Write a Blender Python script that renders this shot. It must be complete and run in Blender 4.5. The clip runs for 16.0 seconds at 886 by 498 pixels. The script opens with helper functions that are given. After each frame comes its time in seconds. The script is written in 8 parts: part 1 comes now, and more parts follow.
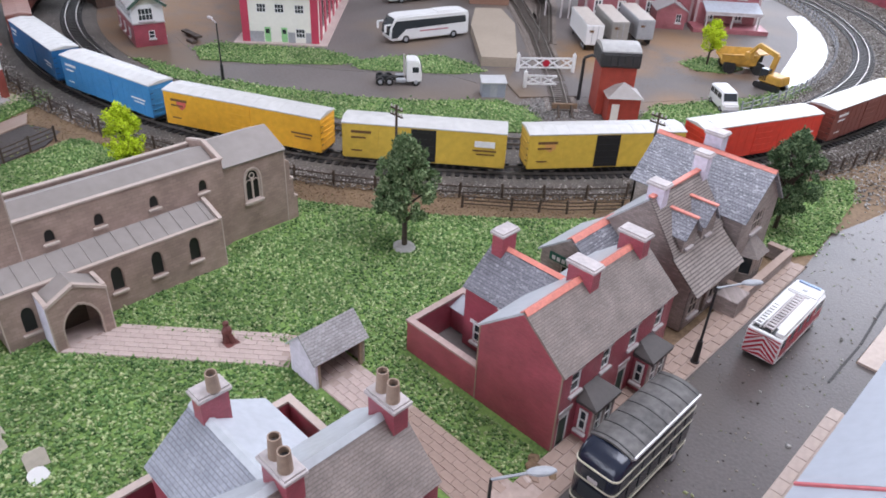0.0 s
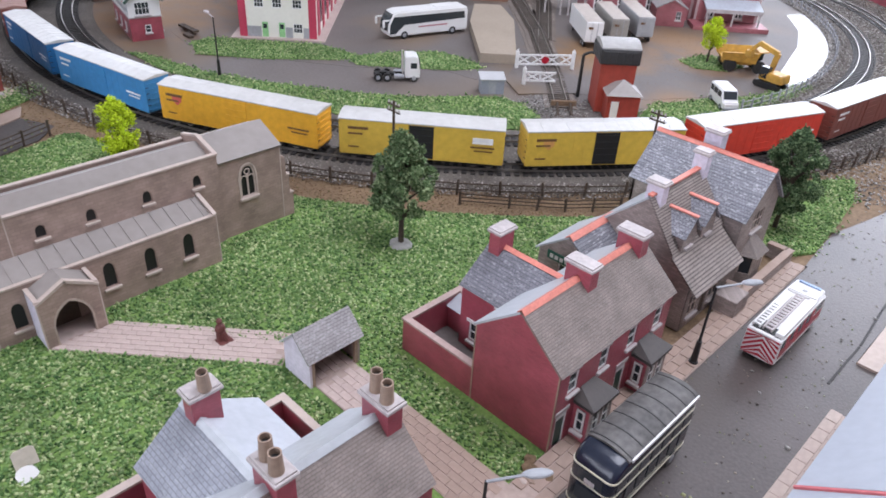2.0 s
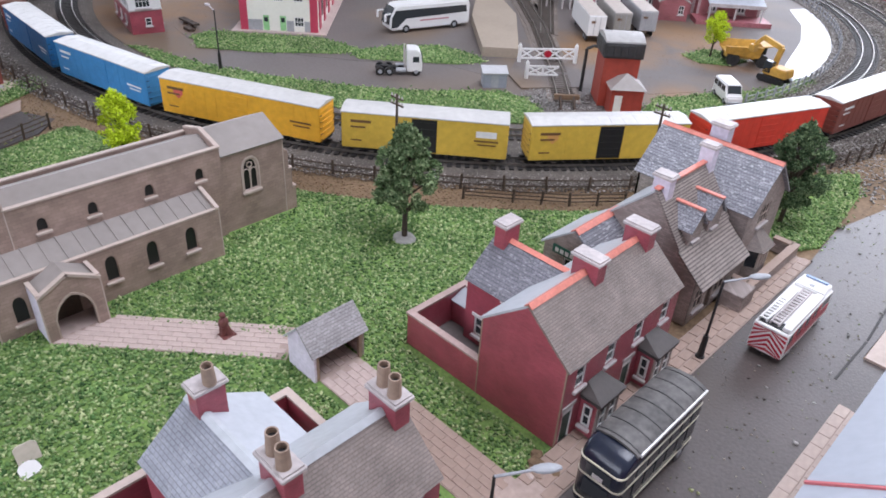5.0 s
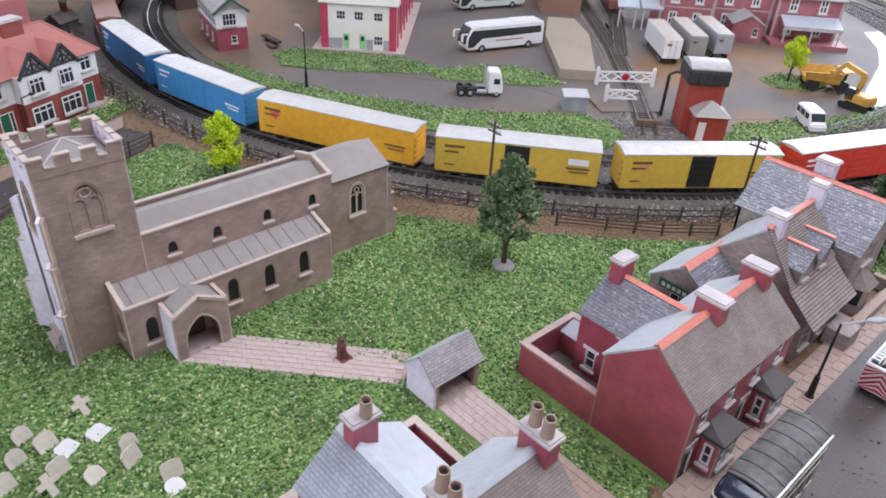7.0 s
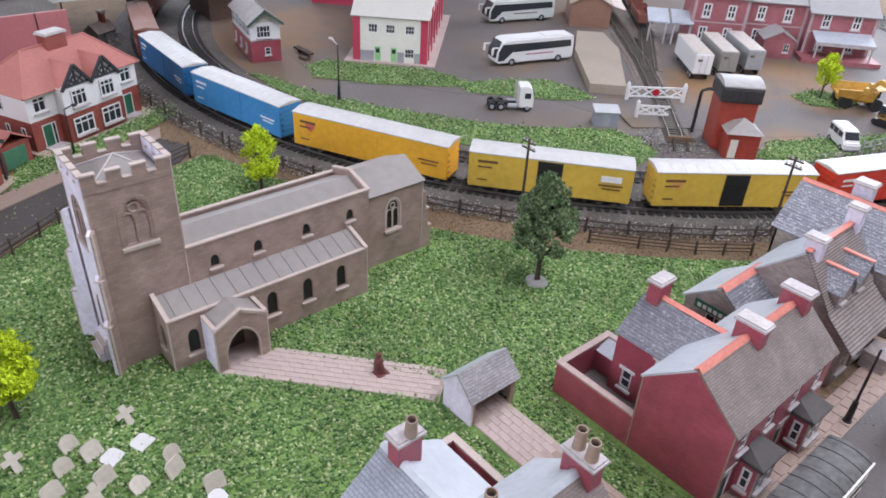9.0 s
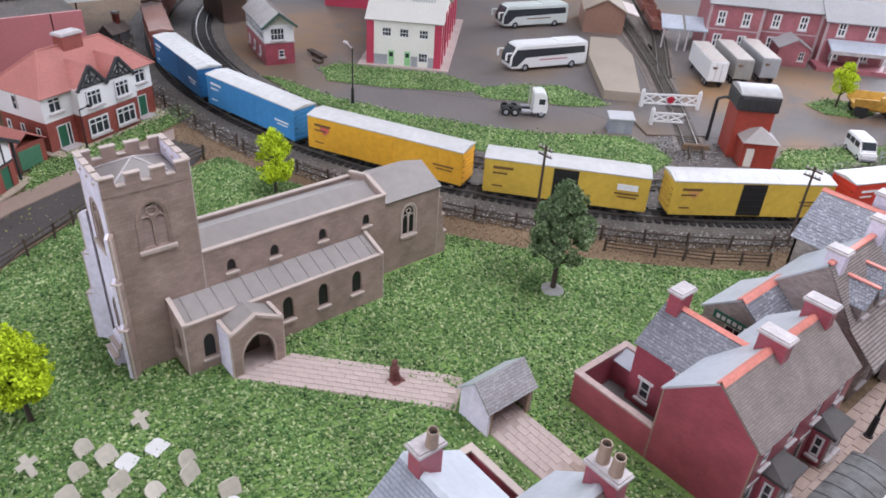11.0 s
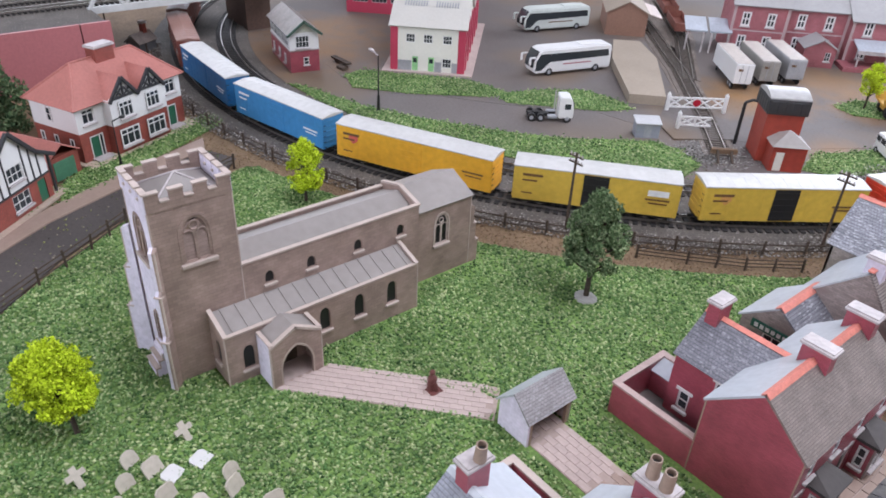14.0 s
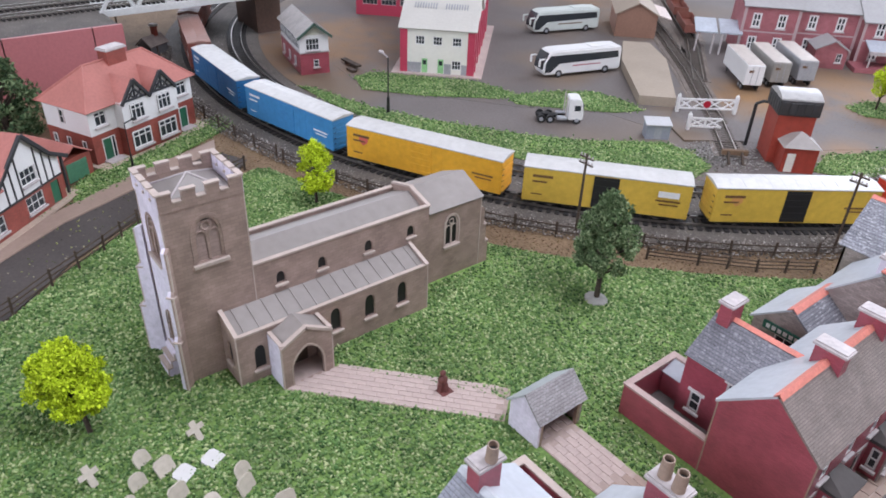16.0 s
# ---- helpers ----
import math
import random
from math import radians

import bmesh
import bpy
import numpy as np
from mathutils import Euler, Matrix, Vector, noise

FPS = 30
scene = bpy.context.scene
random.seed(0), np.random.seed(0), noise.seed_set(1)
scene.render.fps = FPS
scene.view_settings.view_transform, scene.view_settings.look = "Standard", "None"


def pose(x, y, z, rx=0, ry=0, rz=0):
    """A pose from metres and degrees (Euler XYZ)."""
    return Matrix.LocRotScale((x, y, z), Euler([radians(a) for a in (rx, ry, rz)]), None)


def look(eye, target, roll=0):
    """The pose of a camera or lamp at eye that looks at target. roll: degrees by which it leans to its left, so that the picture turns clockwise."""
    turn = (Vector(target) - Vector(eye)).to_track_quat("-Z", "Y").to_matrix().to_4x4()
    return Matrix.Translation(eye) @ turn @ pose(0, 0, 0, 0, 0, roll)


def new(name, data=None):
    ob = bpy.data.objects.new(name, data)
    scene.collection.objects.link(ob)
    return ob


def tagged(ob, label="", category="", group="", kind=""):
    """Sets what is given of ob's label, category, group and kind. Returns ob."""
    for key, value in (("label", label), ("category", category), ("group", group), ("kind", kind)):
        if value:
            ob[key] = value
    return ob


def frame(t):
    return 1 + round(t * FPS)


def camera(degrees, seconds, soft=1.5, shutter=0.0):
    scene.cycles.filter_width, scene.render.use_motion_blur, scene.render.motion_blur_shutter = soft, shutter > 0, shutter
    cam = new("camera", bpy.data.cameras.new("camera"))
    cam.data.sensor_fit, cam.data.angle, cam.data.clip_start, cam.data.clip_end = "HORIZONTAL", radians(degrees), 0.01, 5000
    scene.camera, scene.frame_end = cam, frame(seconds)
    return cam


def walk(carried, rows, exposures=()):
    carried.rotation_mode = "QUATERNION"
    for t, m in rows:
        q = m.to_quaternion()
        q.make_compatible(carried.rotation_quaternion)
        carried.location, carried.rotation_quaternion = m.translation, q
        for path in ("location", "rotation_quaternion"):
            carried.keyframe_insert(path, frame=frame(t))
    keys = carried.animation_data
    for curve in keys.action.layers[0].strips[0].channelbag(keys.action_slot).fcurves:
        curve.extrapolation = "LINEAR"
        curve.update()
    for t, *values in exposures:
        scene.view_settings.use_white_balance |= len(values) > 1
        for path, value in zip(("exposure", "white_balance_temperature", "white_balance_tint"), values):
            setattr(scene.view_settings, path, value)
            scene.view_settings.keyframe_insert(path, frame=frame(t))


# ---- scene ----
cam = camera(63.3, 16.0, soft=1.75)
PATH = [
    (0, (0.024, 0.022, 0.36), (-1.137, 1.249, -0.712), 3.0),
    (0.5, (0.022, 0.022, 0.358), (-1.136, 1.251, -0.715), 3.1),
    (1, (0.02, 0.023, 0.355), (-1.139, 1.251, -0.717), 3.3),
    (1.5, (0.02, 0.026, 0.355), (-1.137, 1.252, -0.721), 3.4),
    (2, (0.021, 0.027, 0.357), (-1.133, 1.254, -0.721), 3.4),
    (2.5, (0.021, 0.027, 0.355), (-1.132, 1.255, -0.723), 3.3),
    (3, (0.018, 0.023, 0.355), (-1.131, 1.254, -0.725), 3.6),
    (3.5, (0.018, 0.024, 0.353), (-1.132, 1.253, -0.727), 3.6),
    (5.8, (0.011, 0.026, 0.353), (-1.135, 1.249, -0.737), 3.5),
    (6, (0.005, 0.016, 0.357), (-1.147, 1.235, -0.733), 3.5),
    (6.5, (-0.016, -0.012, 0.368), (-1.205, 1.172, -0.72), 3.7),
    (7, (-0.026, -0.02, 0.374), (-1.243, 1.143, -0.706), 3.4),
    (7.5, (-0.031, -0.021, 0.375), (-1.261, 1.132, -0.702), 3.4),
    (8, (-0.033, -0.021, 0.377), (-1.275, 1.12, -0.698), 3.3),
    (8.5, (-0.034, -0.026, 0.38), (-1.285, 1.11, -0.69), 3.3),
    (9, (-0.036, -0.032, 0.383), (-1.294, 1.099, -0.683), 3.4),
    (11.5, (-0.048, -0.039, 0.383), (-1.32, 1.083, -0.676), 3.9),
    (12, (-0.049, -0.044, 0.385), (-1.323, 1.074, -0.677), 3.7),
    (12.5, (-0.05, -0.046, 0.386), (-1.329, 1.066, -0.676), 3.3),
    (13, (-0.053, -0.047, 0.387), (-1.336, 1.059, -0.676), 3.3),
    (13.5, (-0.056, -0.047, 0.388), (-1.346, 1.053, -0.674), 3.0),
    (14, (-0.059, -0.048, 0.39), (-1.356, 1.043, -0.671), 2.8),
    (14.5, (-0.06, -0.051, 0.388), (-1.364, 1.036, -0.671), 2.8),
    (15, (-0.06, -0.053, 0.386), (-1.37, 1.028, -0.67), 2.5),
    (15.5, (-0.061, -0.053, 0.388), (-1.374, 1.025, -0.668), 2.4),
    (16, (-0.059, -0.05, 0.389), (-1.374, 1.025, -0.667), 2.4),
]
walk(cam, [(t, look(eye, target, roll)) for t, eye, target, roll in PATH])

# ---------------------------------------------------------------- light
scene.view_settings.exposure = 0.0
sky_world = bpy.data.worlds.new("sky")
scene.world = sky_world
sky_world.use_nodes = True
wn = sky_world.node_tree
sky_tex = wn.nodes.new("ShaderNodeTexSky")
sky_tex.sky_type = "NISHITA"
sky_tex.sun_disc = False
sky_tex.sun_elevation = radians(40)
sky_tex.sun_rotation = radians(200)
wn.links.new(sky_tex.outputs[0], wn.nodes["Background"].inputs[0])
wn.nodes["Background"].inputs[1].default_value = 0.1


def area_lamp(name, eye, target, w, h, power, color):
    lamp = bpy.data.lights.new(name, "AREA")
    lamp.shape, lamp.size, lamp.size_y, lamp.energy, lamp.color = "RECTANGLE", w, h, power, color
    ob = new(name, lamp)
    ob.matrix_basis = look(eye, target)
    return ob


# area lamps for daylight at the room's inferred, unseen windows
area_lamp("window_daylight", (-0.55, -2.18, 0.95), (-0.45, 0.0, 0.25), 3.0, 1.2, 51.0, (0.82, 0.85, 1.0))
area_lamp("window_daylight", (-0.55, 2.88, 0.84), (-0.5, 0.0, 0.3), 1.9, 1.3, 56.0, (0.815, 0.86, 1.0))
area_lamp("window_daylight", (-3.28, 0.9, 0.8), (0.0, 0.9, 0.3), 1.8, 1.1, 25.0, (0.815, 0.86, 1.0))
# overhead fill: an added lamp with no source seen, to lift upward faces
area_lamp("overhead_fill", (0.1, 0.6, 1.7), (0.1, 0.601, 0.0), 1.1, 1.1, 37.5, (0.865, 0.885, 1.02))

# ---------------------------------------------------------------- helpers of this scene (all lengths in centimetres)
U = 0.01
ROOT = {}
rnd = random.Random(7)


def thing(name, x, y, z=0, rz=0, label="", category="", group="", kind=""):
    e = new(name)
    e.empty_display_size = 0.01
    e.matrix_basis = pose(x * U, y * U, z * U, 0, 0, rz)
    ROOT[e] = pose(x, y, z, 0, 0, rz)
    return tagged(e, label, category, group, kind)


def to_mesh(name, bm, mat):
    bmesh.ops.recalc_face_normals(bm, faces=bm.faces)
    bm.transform(Matrix.Scale(U, 4))
    me = bpy.data.meshes.new(name)
    bm.to_mesh(me)
    bm.free()
    me.materials.append(mat)
    return me


def part(name, bm, mat, parent, label="", local=False, m=None):
    """One mesh object under parent. The bmesh is in world centimetres, or in the parent's own with local."""
    if m is not None:
        bm.transform(m)
    if not local:
        bm.transform(ROOT[parent].inverted())
    ob = new(name, to_mesh(name, bm, mat))
    ob.parent = parent
    ROOT[ob] = ROOT[parent]
    return tagged(ob, label)


def solid(name, bm, mat, label="", category="", group="", kind="", at=(0, 0, 0)):
    """A top-level thing of one mesh, its origin at the point given."""
    bm.transform(Matrix.Translation((-at[0], -at[1], -at[2])))
    ob = new(name, to_mesh(name, bm, mat))
    ob.location = (at[0] * U, at[1] * U, at[2] * U)
    ROOT[ob] = Matrix.Translation(at)
    return tagged(ob, label, category, group, kind)


def piece(name, mesh, parent, m):
    """One more object on a shared mesh (in metres); m is in centimetres, in the parent's own space."""
    ob = new(name, mesh)
    ob.parent = parent
    loc, rot, sc = m.decompose()
    ob.matrix_basis = Matrix.LocRotScale(loc * U, rot, sc)
    return ob


def B():
    return bmesh.new()


def box(bm, x0, x1, y0, y1, z0, z1, bevel=0.0, m=None):
    r = bmesh.ops.create_cube(bm, size=1.0)
    vs = r["verts"]
    for v in vs:
        v.co = Vector(((x0 + x1) / 2 + v.co.x * (x1 - x0), (y0 + y1) / 2 + v.co.y * (y1 - y0), (z0 + z1) / 2 + v.co.z * (z1 - z0)))
    if bevel:
        es = list({e for v in vs for e in v.link_edges})
        r = bmesh.ops.bevel(bm, geom=es, offset=bevel, segments=1, affect="EDGES")
        vs = list({v for f in r["faces"] for v in f.verts} | {v for v in vs if v.is_valid})
    if m is not None:
        bmesh.ops.transform(bm, matrix=m, verts=vs)
    return bm


def cyl(bm, p0, p1, r0, r1=None, n=10, caps=True):
    p0, p1 = Vector(p0), Vector(p1)
    r1 = r0 if r1 is None else r1
    d = p1 - p0
    m = Matrix.Translation((p0 + p1) / 2) @ d.to_track_quat("Z", "Y").to_matrix().to_4x4()
    bmesh.ops.create_cone(bm, cap_ends=caps, segments=n, radius1=r0, radius2=r1, depth=d.length, matrix=m)
    return bm


def ball(bm, c, r, sub=2, squash=(1, 1, 1)):
    m = Matrix.Translation(c) @ Matrix.Diagonal((r * squash[0], r * squash[1], r * squash[2], 1))
    bmesh.ops.create_icosphere(bm, subdivisions=sub, radius=1.0, matrix=m)
    return bm


def prism(bm, pts, z0, z1):
    """A flat outline (x, y), raised from z0 to z1."""
    lo = [bm.verts.new((x, y, z0)) for x, y in pts]
    hi = [bm.verts.new((x, y, z1)) for x, y in pts]
    n = len(pts)
    bm.faces.new(lo[::-1])
    bm.faces.new(hi)
    for i in range(n):
        bm.faces.new((lo[i], lo[(i + 1) % n], hi[(i + 1) % n], hi[i]))
    return bm


def slab(bm, corners, thick):
    """A sheet through four corners, thickened downwards."""
    c = [Vector(p) for p in corners]
    nrm = (c[1] - c[0]).cross(c[2] - c[0]).normalized()
    if nrm.z < 0:
        c.reverse()
        nrm = -nrm
    hi = [bm.verts.new(p) for p in c]
    lo = [bm.verts.new(p - nrm * thick) for p in c]
    n = len(c)
    bm.faces.new(hi)
    bm.faces.new(lo[::-1])
    for i in range(n):
        bm.faces.new((hi[i], lo[i], lo[(i + 1) % n], hi[(i + 1) % n]))
    return bm


def face_on(x, y, ang, z=0):
    """The frame of a wall: u runs along it, v into it; it faces -v."""
    return Matrix.Translation((x, y, z)) @ Matrix.Rotation(radians(ang), 4, "Z")


def rect(u, z, w, h):
    return [(u - w / 2, z), (u + w / 2, z), (u + w / 2, z + h), (u - w / 2, z + h)]


def lancet(u, z, w, h, n=5):
    """A pointed-arch outline."""
    pts = [(u - w / 2, z), (u + w / 2, z)]
    spring = z + h - w * 0.8
    for i in range(n + 1):
        a = i / n
        pts.append((u + w / 2 * math.cos(a * math.pi / 2 * 0.98) ** 0.85, spring + (h + z - spring) * math.sin(a * math.pi / 2)))
    for i in range(n - 1, -1, -1):
        a = i / n
        pts.append((u - w / 2 * math.cos(a * math.pi / 2 * 0.98) ** 0.85, spring + (h + z - spring) * math.sin(a * math.pi / 2)))
    return pts


def sheet(outline, holes=(), thick=0.2, v0=0.0):
    """An upright board (u, z) with holes cut through it, from v0 inwards."""
    bm = B()
    edges = []
    for loop in (outline, *holes):
        vs = [bm.verts.new((u, v0, z)) for u, z in loop]
        edges += [bm.edges.new((vs[i], vs[(i + 1) % len(vs)])) for i in range(len(vs))]
    bmesh.ops.triangle_fill(bm, use_beauty=True, use_dissolve=False, edges=edges)
    faces = list(bm.faces)
    r = bmesh.ops.extrude_face_region(bm, geom=faces)
    bmesh.ops.translate(bm, vec=(0, thick, 0), verts=[e for e in r["geom"] if isinstance(e, bmesh.types.BMVert)])
    return bm


# ---------------------------------------------------------------- materials
def mat(name, base, rough=0.6, var=0.18, fine=250.0, coarse=25.0, bump=0.15, metal=0.0, spec=0.5, tint=None, per=0.0, spots=None):
    m = bpy.data.materials.new(name)
    m.use_nodes = True
    nt = m.node_tree
    N, L = nt.nodes, nt.links
    b = N["Principled BSDF"]
    b.inputs["Roughness"].default_value = rough
    b.inputs["Metallic"].default_value = metal
    b.inputs["Specular IOR Level"].default_value = spec
    tc = N.new("ShaderNodeTexCoord")

    def ns(scale, detail=3.0):
        n = N.new("ShaderNodeTexNoise")
        n.inputs["Scale"].default_value = scale
        n.inputs["Detail"].default_value = detail
        L.new(tc.outputs["Object"], n.inputs["Vector"])
        return n

    a, c = ns(fine), ns(coarse)
    mixv = N.new("ShaderNodeMath")
    mixv.operation = "ADD"
    L.new(a.outputs[0], mixv.inputs[0])
    L.new(c.outputs[0], mixv.inputs[1])
    last = mixv
    if per:
        g = N.new("ShaderNodeObjectInfo")
        k = N.new("ShaderNodeMath")
        k.operation = "MULTIPLY_ADD"
        L.new(g.outputs["Random"], k.inputs[0])
        k.inputs[1].default_value = per
        L.new(mixv.outputs[0], k.inputs[2])
        last = k
    ramp = N.new("ShaderNodeMapRange")
    ramp.inputs["From Min"].default_value = 0.65
    ramp.inputs["From Max"].default_value = 1.35 + per
    L.new(last.outputs[0], ramp.inputs["Value"])
    mx = N.new("ShaderNodeMix")
    mx.data_type = "RGBA"
    t = tint or base
    mx.inputs["A"].default_value = (*[max(0.0, v * (1 - var)) for v in base], 1)
    mx.inputs["B"].default_value = (*[min(1.0, v * (1 + var)) for v in t], 1)
    L.new(ramp.outputs[0], mx.inputs["Factor"])
    out = mx.outputs["Result"]
    if spots:
        s = ns(spots[1], 1.0)
        sr = N.new("ShaderNodeMapRange")
        sr.inputs["From Min"].default_value = spots[2]
        sr.inputs["From Max"].default_value = spots[2] + (spots[3] if len(spots) > 3 else 0.08)
        L.new(s.outputs[0], sr.inputs["Value"])
        sm = N.new("ShaderNodeMix")
        sm.data_type = "RGBA"
        L.new(sr.outputs[0], sm.inputs["Factor"])
        L.new(out, sm.inputs["A"])
        sm.inputs["B"].default_value = (*spots[0], 1)
        out = sm.outputs["Result"]
    L.new(out, b.inputs["Base Color"])
    if bump:
        bp = N.new("ShaderNodeBump")
        bp.inputs["Strength"].default_value = bump
        bp.inputs["Distance"].default_value = 0.0006
        L.new(a.outputs[0], bp.inputs["Height"])
        L.new(bp.outputs[0], b.inputs["Normal"])
    return m


def courses(name, base, dark, axis, row, width, rough=0.5, mortar=0.02, var=0.25, light=None, slope=1.0, bump=0.2, speckle=0.0, dash=0.0):
    """Printed courses of brick, stone or slate. axis: which way a course runs (x, y, or w for any upright wall). Sizes in cm."""
    m = bpy.data.materials.new(name)
    m.use_nodes = True
    N, L = m.node_tree.nodes, m.node_tree.links
    b = N["Principled BSDF"]
    b.inputs["Roughness"].default_value = rough
    tc = N.new("ShaderNodeTexCoord")
    sp = N.new("ShaderNodeSeparateXYZ")
    L.new(tc.outputs["Object"], sp.inputs[0])
    co = N.new("ShaderNodeCombineXYZ")
    if axis == "w":
        ad = N.new("ShaderNodeMath")
        L.new(sp.outputs[0], ad.inputs[0])
        L.new(sp.outputs[1], ad.inputs[1])
        L.new(ad.outputs[0], co.inputs[0])
    else:
        L.new(sp.outputs["XY".index(axis.upper())], co.inputs[0])
    zs = N.new("ShaderNodeMath")
    zs.operation = "MULTIPLY"
    zs.inputs[1].default_value = slope
    L.new(sp.outputs[2], zs.inputs[0])
    L.new(zs.outputs[0], co.inputs[1])
    br = N.new("ShaderNodeTexBrick")
    L.new(co.outputs[0], br.inputs["Vector"])
    br.inputs["Scale"].default_value = 1.0
    br.inputs["Brick Width"].default_value = width * U
    br.inputs["Row Height"].default_value = row * U
    br.inputs["Mortar Size"].default_value = mortar * U
    br.inputs["Mortar Smooth"].default_value = 0.3
    br.inputs["Color1"].default_value = (*[v * (1 - var) for v in base], 1)
    br.inputs["Color2"].default_value = (*[min(1, v * (1 + var)) for v in base], 1)
    br.inputs["Mortar"].default_value = (*dark, 1)
    n = N.new("ShaderNodeTexNoise")
    n.inputs["Scale"].default_value = 60
    n.inputs["Detail"].default_value = 5
    L.new(tc.outputs["Object"], n.inputs["Vector"])
    mr = N.new("ShaderNodeMapRange")
    mr.inputs["From Min"].default_value = 0.3
    mr.inputs["From Max"].default_value = 0.7
    mr.inputs["To Min"].default_value = 0.82
    mr.inputs["To Max"].default_value = 1.18
    L.new(n.outputs[0], mr.inputs["Value"])
    mu = N.new("ShaderNodeMix")
    mu.data_type = "RGBA"
    mu.blend_type = "MULTIPLY"
    mu.inputs["Factor"].default_value = 1.0
    L.new(br.outputs["Color"], mu.inputs["A"])
    L.new(mr.outputs[0], mu.inputs["B"])
    out = mu.outputs["Result"]
    if speckle:
        s = N.new("ShaderNodeTexNoise")
        s.inputs["Scale"].default_value = 750
        s.inputs["Detail"].default_value = 1
        L.new(tc.outputs["Object"], s.inputs["Vector"])
        sr = N.new("ShaderNodeMapRange")
        sr.inputs["From Min"].default_value = 0.6
        sr.inputs["From Max"].default_value = 0.7
        sr.inputs["To Max"].default_value = speckle
        L.new(s.outputs[0], sr.inputs["Value"])
        sm = N.new("ShaderNodeMix")
        sm.data_type = "RGBA"
        L.new(sr.outputs[0], sm.inputs["Factor"])
        L.new(out, sm.inputs["A"])
        sm.inputs["B"].default_value = (*(light or (0.6, 0.6, 0.62)), 1)
        out = sm.outputs["Result"]
    if dash:
        # chipped pale lower edges of single slates, and courses a shade apart
        for step, lo, hi, top in (((width * 0.9 * U, row * 0.36 * U, 1.0), 0.86, 0.93, dash), ((0.7, row * 0.5 * U, 1.0), 0.3, 1.0, dash * 0.3)):
            sn = N.new("ShaderNodeVectorMath")
            sn.operation = "SNAP"
            sn.inputs[1].default_value = step
            L.new(co.outputs[0], sn.inputs[0])
            wn = N.new("ShaderNodeTexWhiteNoise")
            wn.noise_dimensions = "2D"
            L.new(sn.outputs[0], wn.inputs["Vector"])
            wr = N.new("ShaderNodeMapRange")
            wr.inputs["From Min"].default_value = lo
            wr.inputs["From Max"].default_value = hi
            wr.inputs["To Max"].default_value = top
            L.new(wn.outputs["Value"], wr.inputs["Value"])
            wm = N.new("ShaderNodeMix")
            wm.data_type = "RGBA"
            L.new(wr.outputs[0], wm.inputs["Factor"])
            L.new(out, wm.inputs["A"])
            wm.inputs["B"].default_value = (*(light or (0.6, 0.6, 0.62)), 1)
            out = wm.outputs["Result"]
    L.new(out, b.inputs["Base Color"])
    bp = N.new("ShaderNodeBump")
    bp.inputs["Strength"].default_value = bump
    bp.inputs["Distance"].default_value = 0.0004
    L.new(br.outputs["Fac"], bp.inputs["Height"])
    bp.invert = True
    L.new(bp.outputs[0], b.inputs["Normal"])
    return m


def island_mat(name, cols, rough=0.8):
    """Colour picked clump by clump."""
    m = bpy.data.materials.new(name)
    m.use_nodes = True
    N, L = m.node_tree.nodes, m.node_tree.links
    b = N["Principled BSDF"]
    b.inputs["Roughness"].default_value = rough
    b.inputs["Specular IOR Level"].default_value = 0.25
    g = N.new("ShaderNodeNewGeometry")
    r = N.new("ShaderNodeValToRGB")
    L.new(g.outputs["Random Per Island"], r.inputs[0])
    els = r.color_ramp.elements
    for i, c in enumerate(cols):
        e = els[i] if i < 2 else els.new(1.0)
        e.position = i / (len(cols) - 1)
        e.color = (*c, 1)
    tc = N.new("ShaderNodeTexCoord")
    n = N.new("ShaderNodeTexNoise")
    n.inputs["Scale"].default_value = 14
    n.inputs["Detail"].default_value = 4
    L.new(tc.outputs["Object"], n.inputs["Vector"])
    mr = N.new("ShaderNodeMapRange")
    mr.inputs["From Min"].default_value = 0.35
    mr.inputs["From Max"].default_value = 0.65
    mr.inputs["To Min"].default_value = 0.78
    mr.inputs["To Max"].default_value = 1.2
    L.new(n.outputs[0], mr.inputs["Value"])
    mu = N.new("ShaderNodeMix")
    mu.data_type = "RGBA"
    mu.blend_type = "MULTIPLY"
    mu.inputs["Factor"].default_value = 1.0
    L.new(r.outputs[0], mu.inputs["A"])
    L.new(mr.outputs[0], mu.inputs["B"])
    L.new(mu.outputs["Result"], b.inputs["Base Color"])
    return m


def glass_mat(name, tint=(0.03, 0.035, 0.04), rough=0.12):
    m = bpy.data.materials.new(name)
    m.use_nodes = True
    b = m.node_tree.nodes["Principled BSDF"]
    b.inputs["Base Color"].default_value = (*tint, 1)
    b.inputs["Roughness"].default_value = rough
    return m


M_STONE = courses("church_stone_card", (0.318, 0.228, 0.195), (0.26, 0.19, 0.155), "w", 0.28, 0.6, rough=0.5, mortar=0.02, var=0.1)
# window-side brightness put into the colour: a paler stand-in for the wall card
M_LAVENDER = mat("lit_side_lavender_card", (0.66, 0.61, 0.71), 0.5, 0.2, 300, 30, 0.1)
M_EDGE = mat("pale_card_edge", (0.45, 0.365, 0.32), 0.6, 0.12)
M_LEAD = mat("grey_lead_roof_card", (0.25, 0.223, 0.207), 0.42, 0.12, 120, 18)
M_BRICK = courses("red_brick_card", (0.32, 0.068, 0.092), (0.25, 0.056, 0.072), "w", 0.1, 0.3, rough=0.3, mortar=0.012, var=0.12)
M_SLATE_Y = courses("slate_roof_card", (0.205, 0.166, 0.149), (0.12, 0.1, 0.09), "y", 0.12, 0.3, rough=0.42, mortar=0.016, var=0.1, speckle=0.06, light=(0.36, 0.33, 0.31), slope=1.0, dash=0.16)
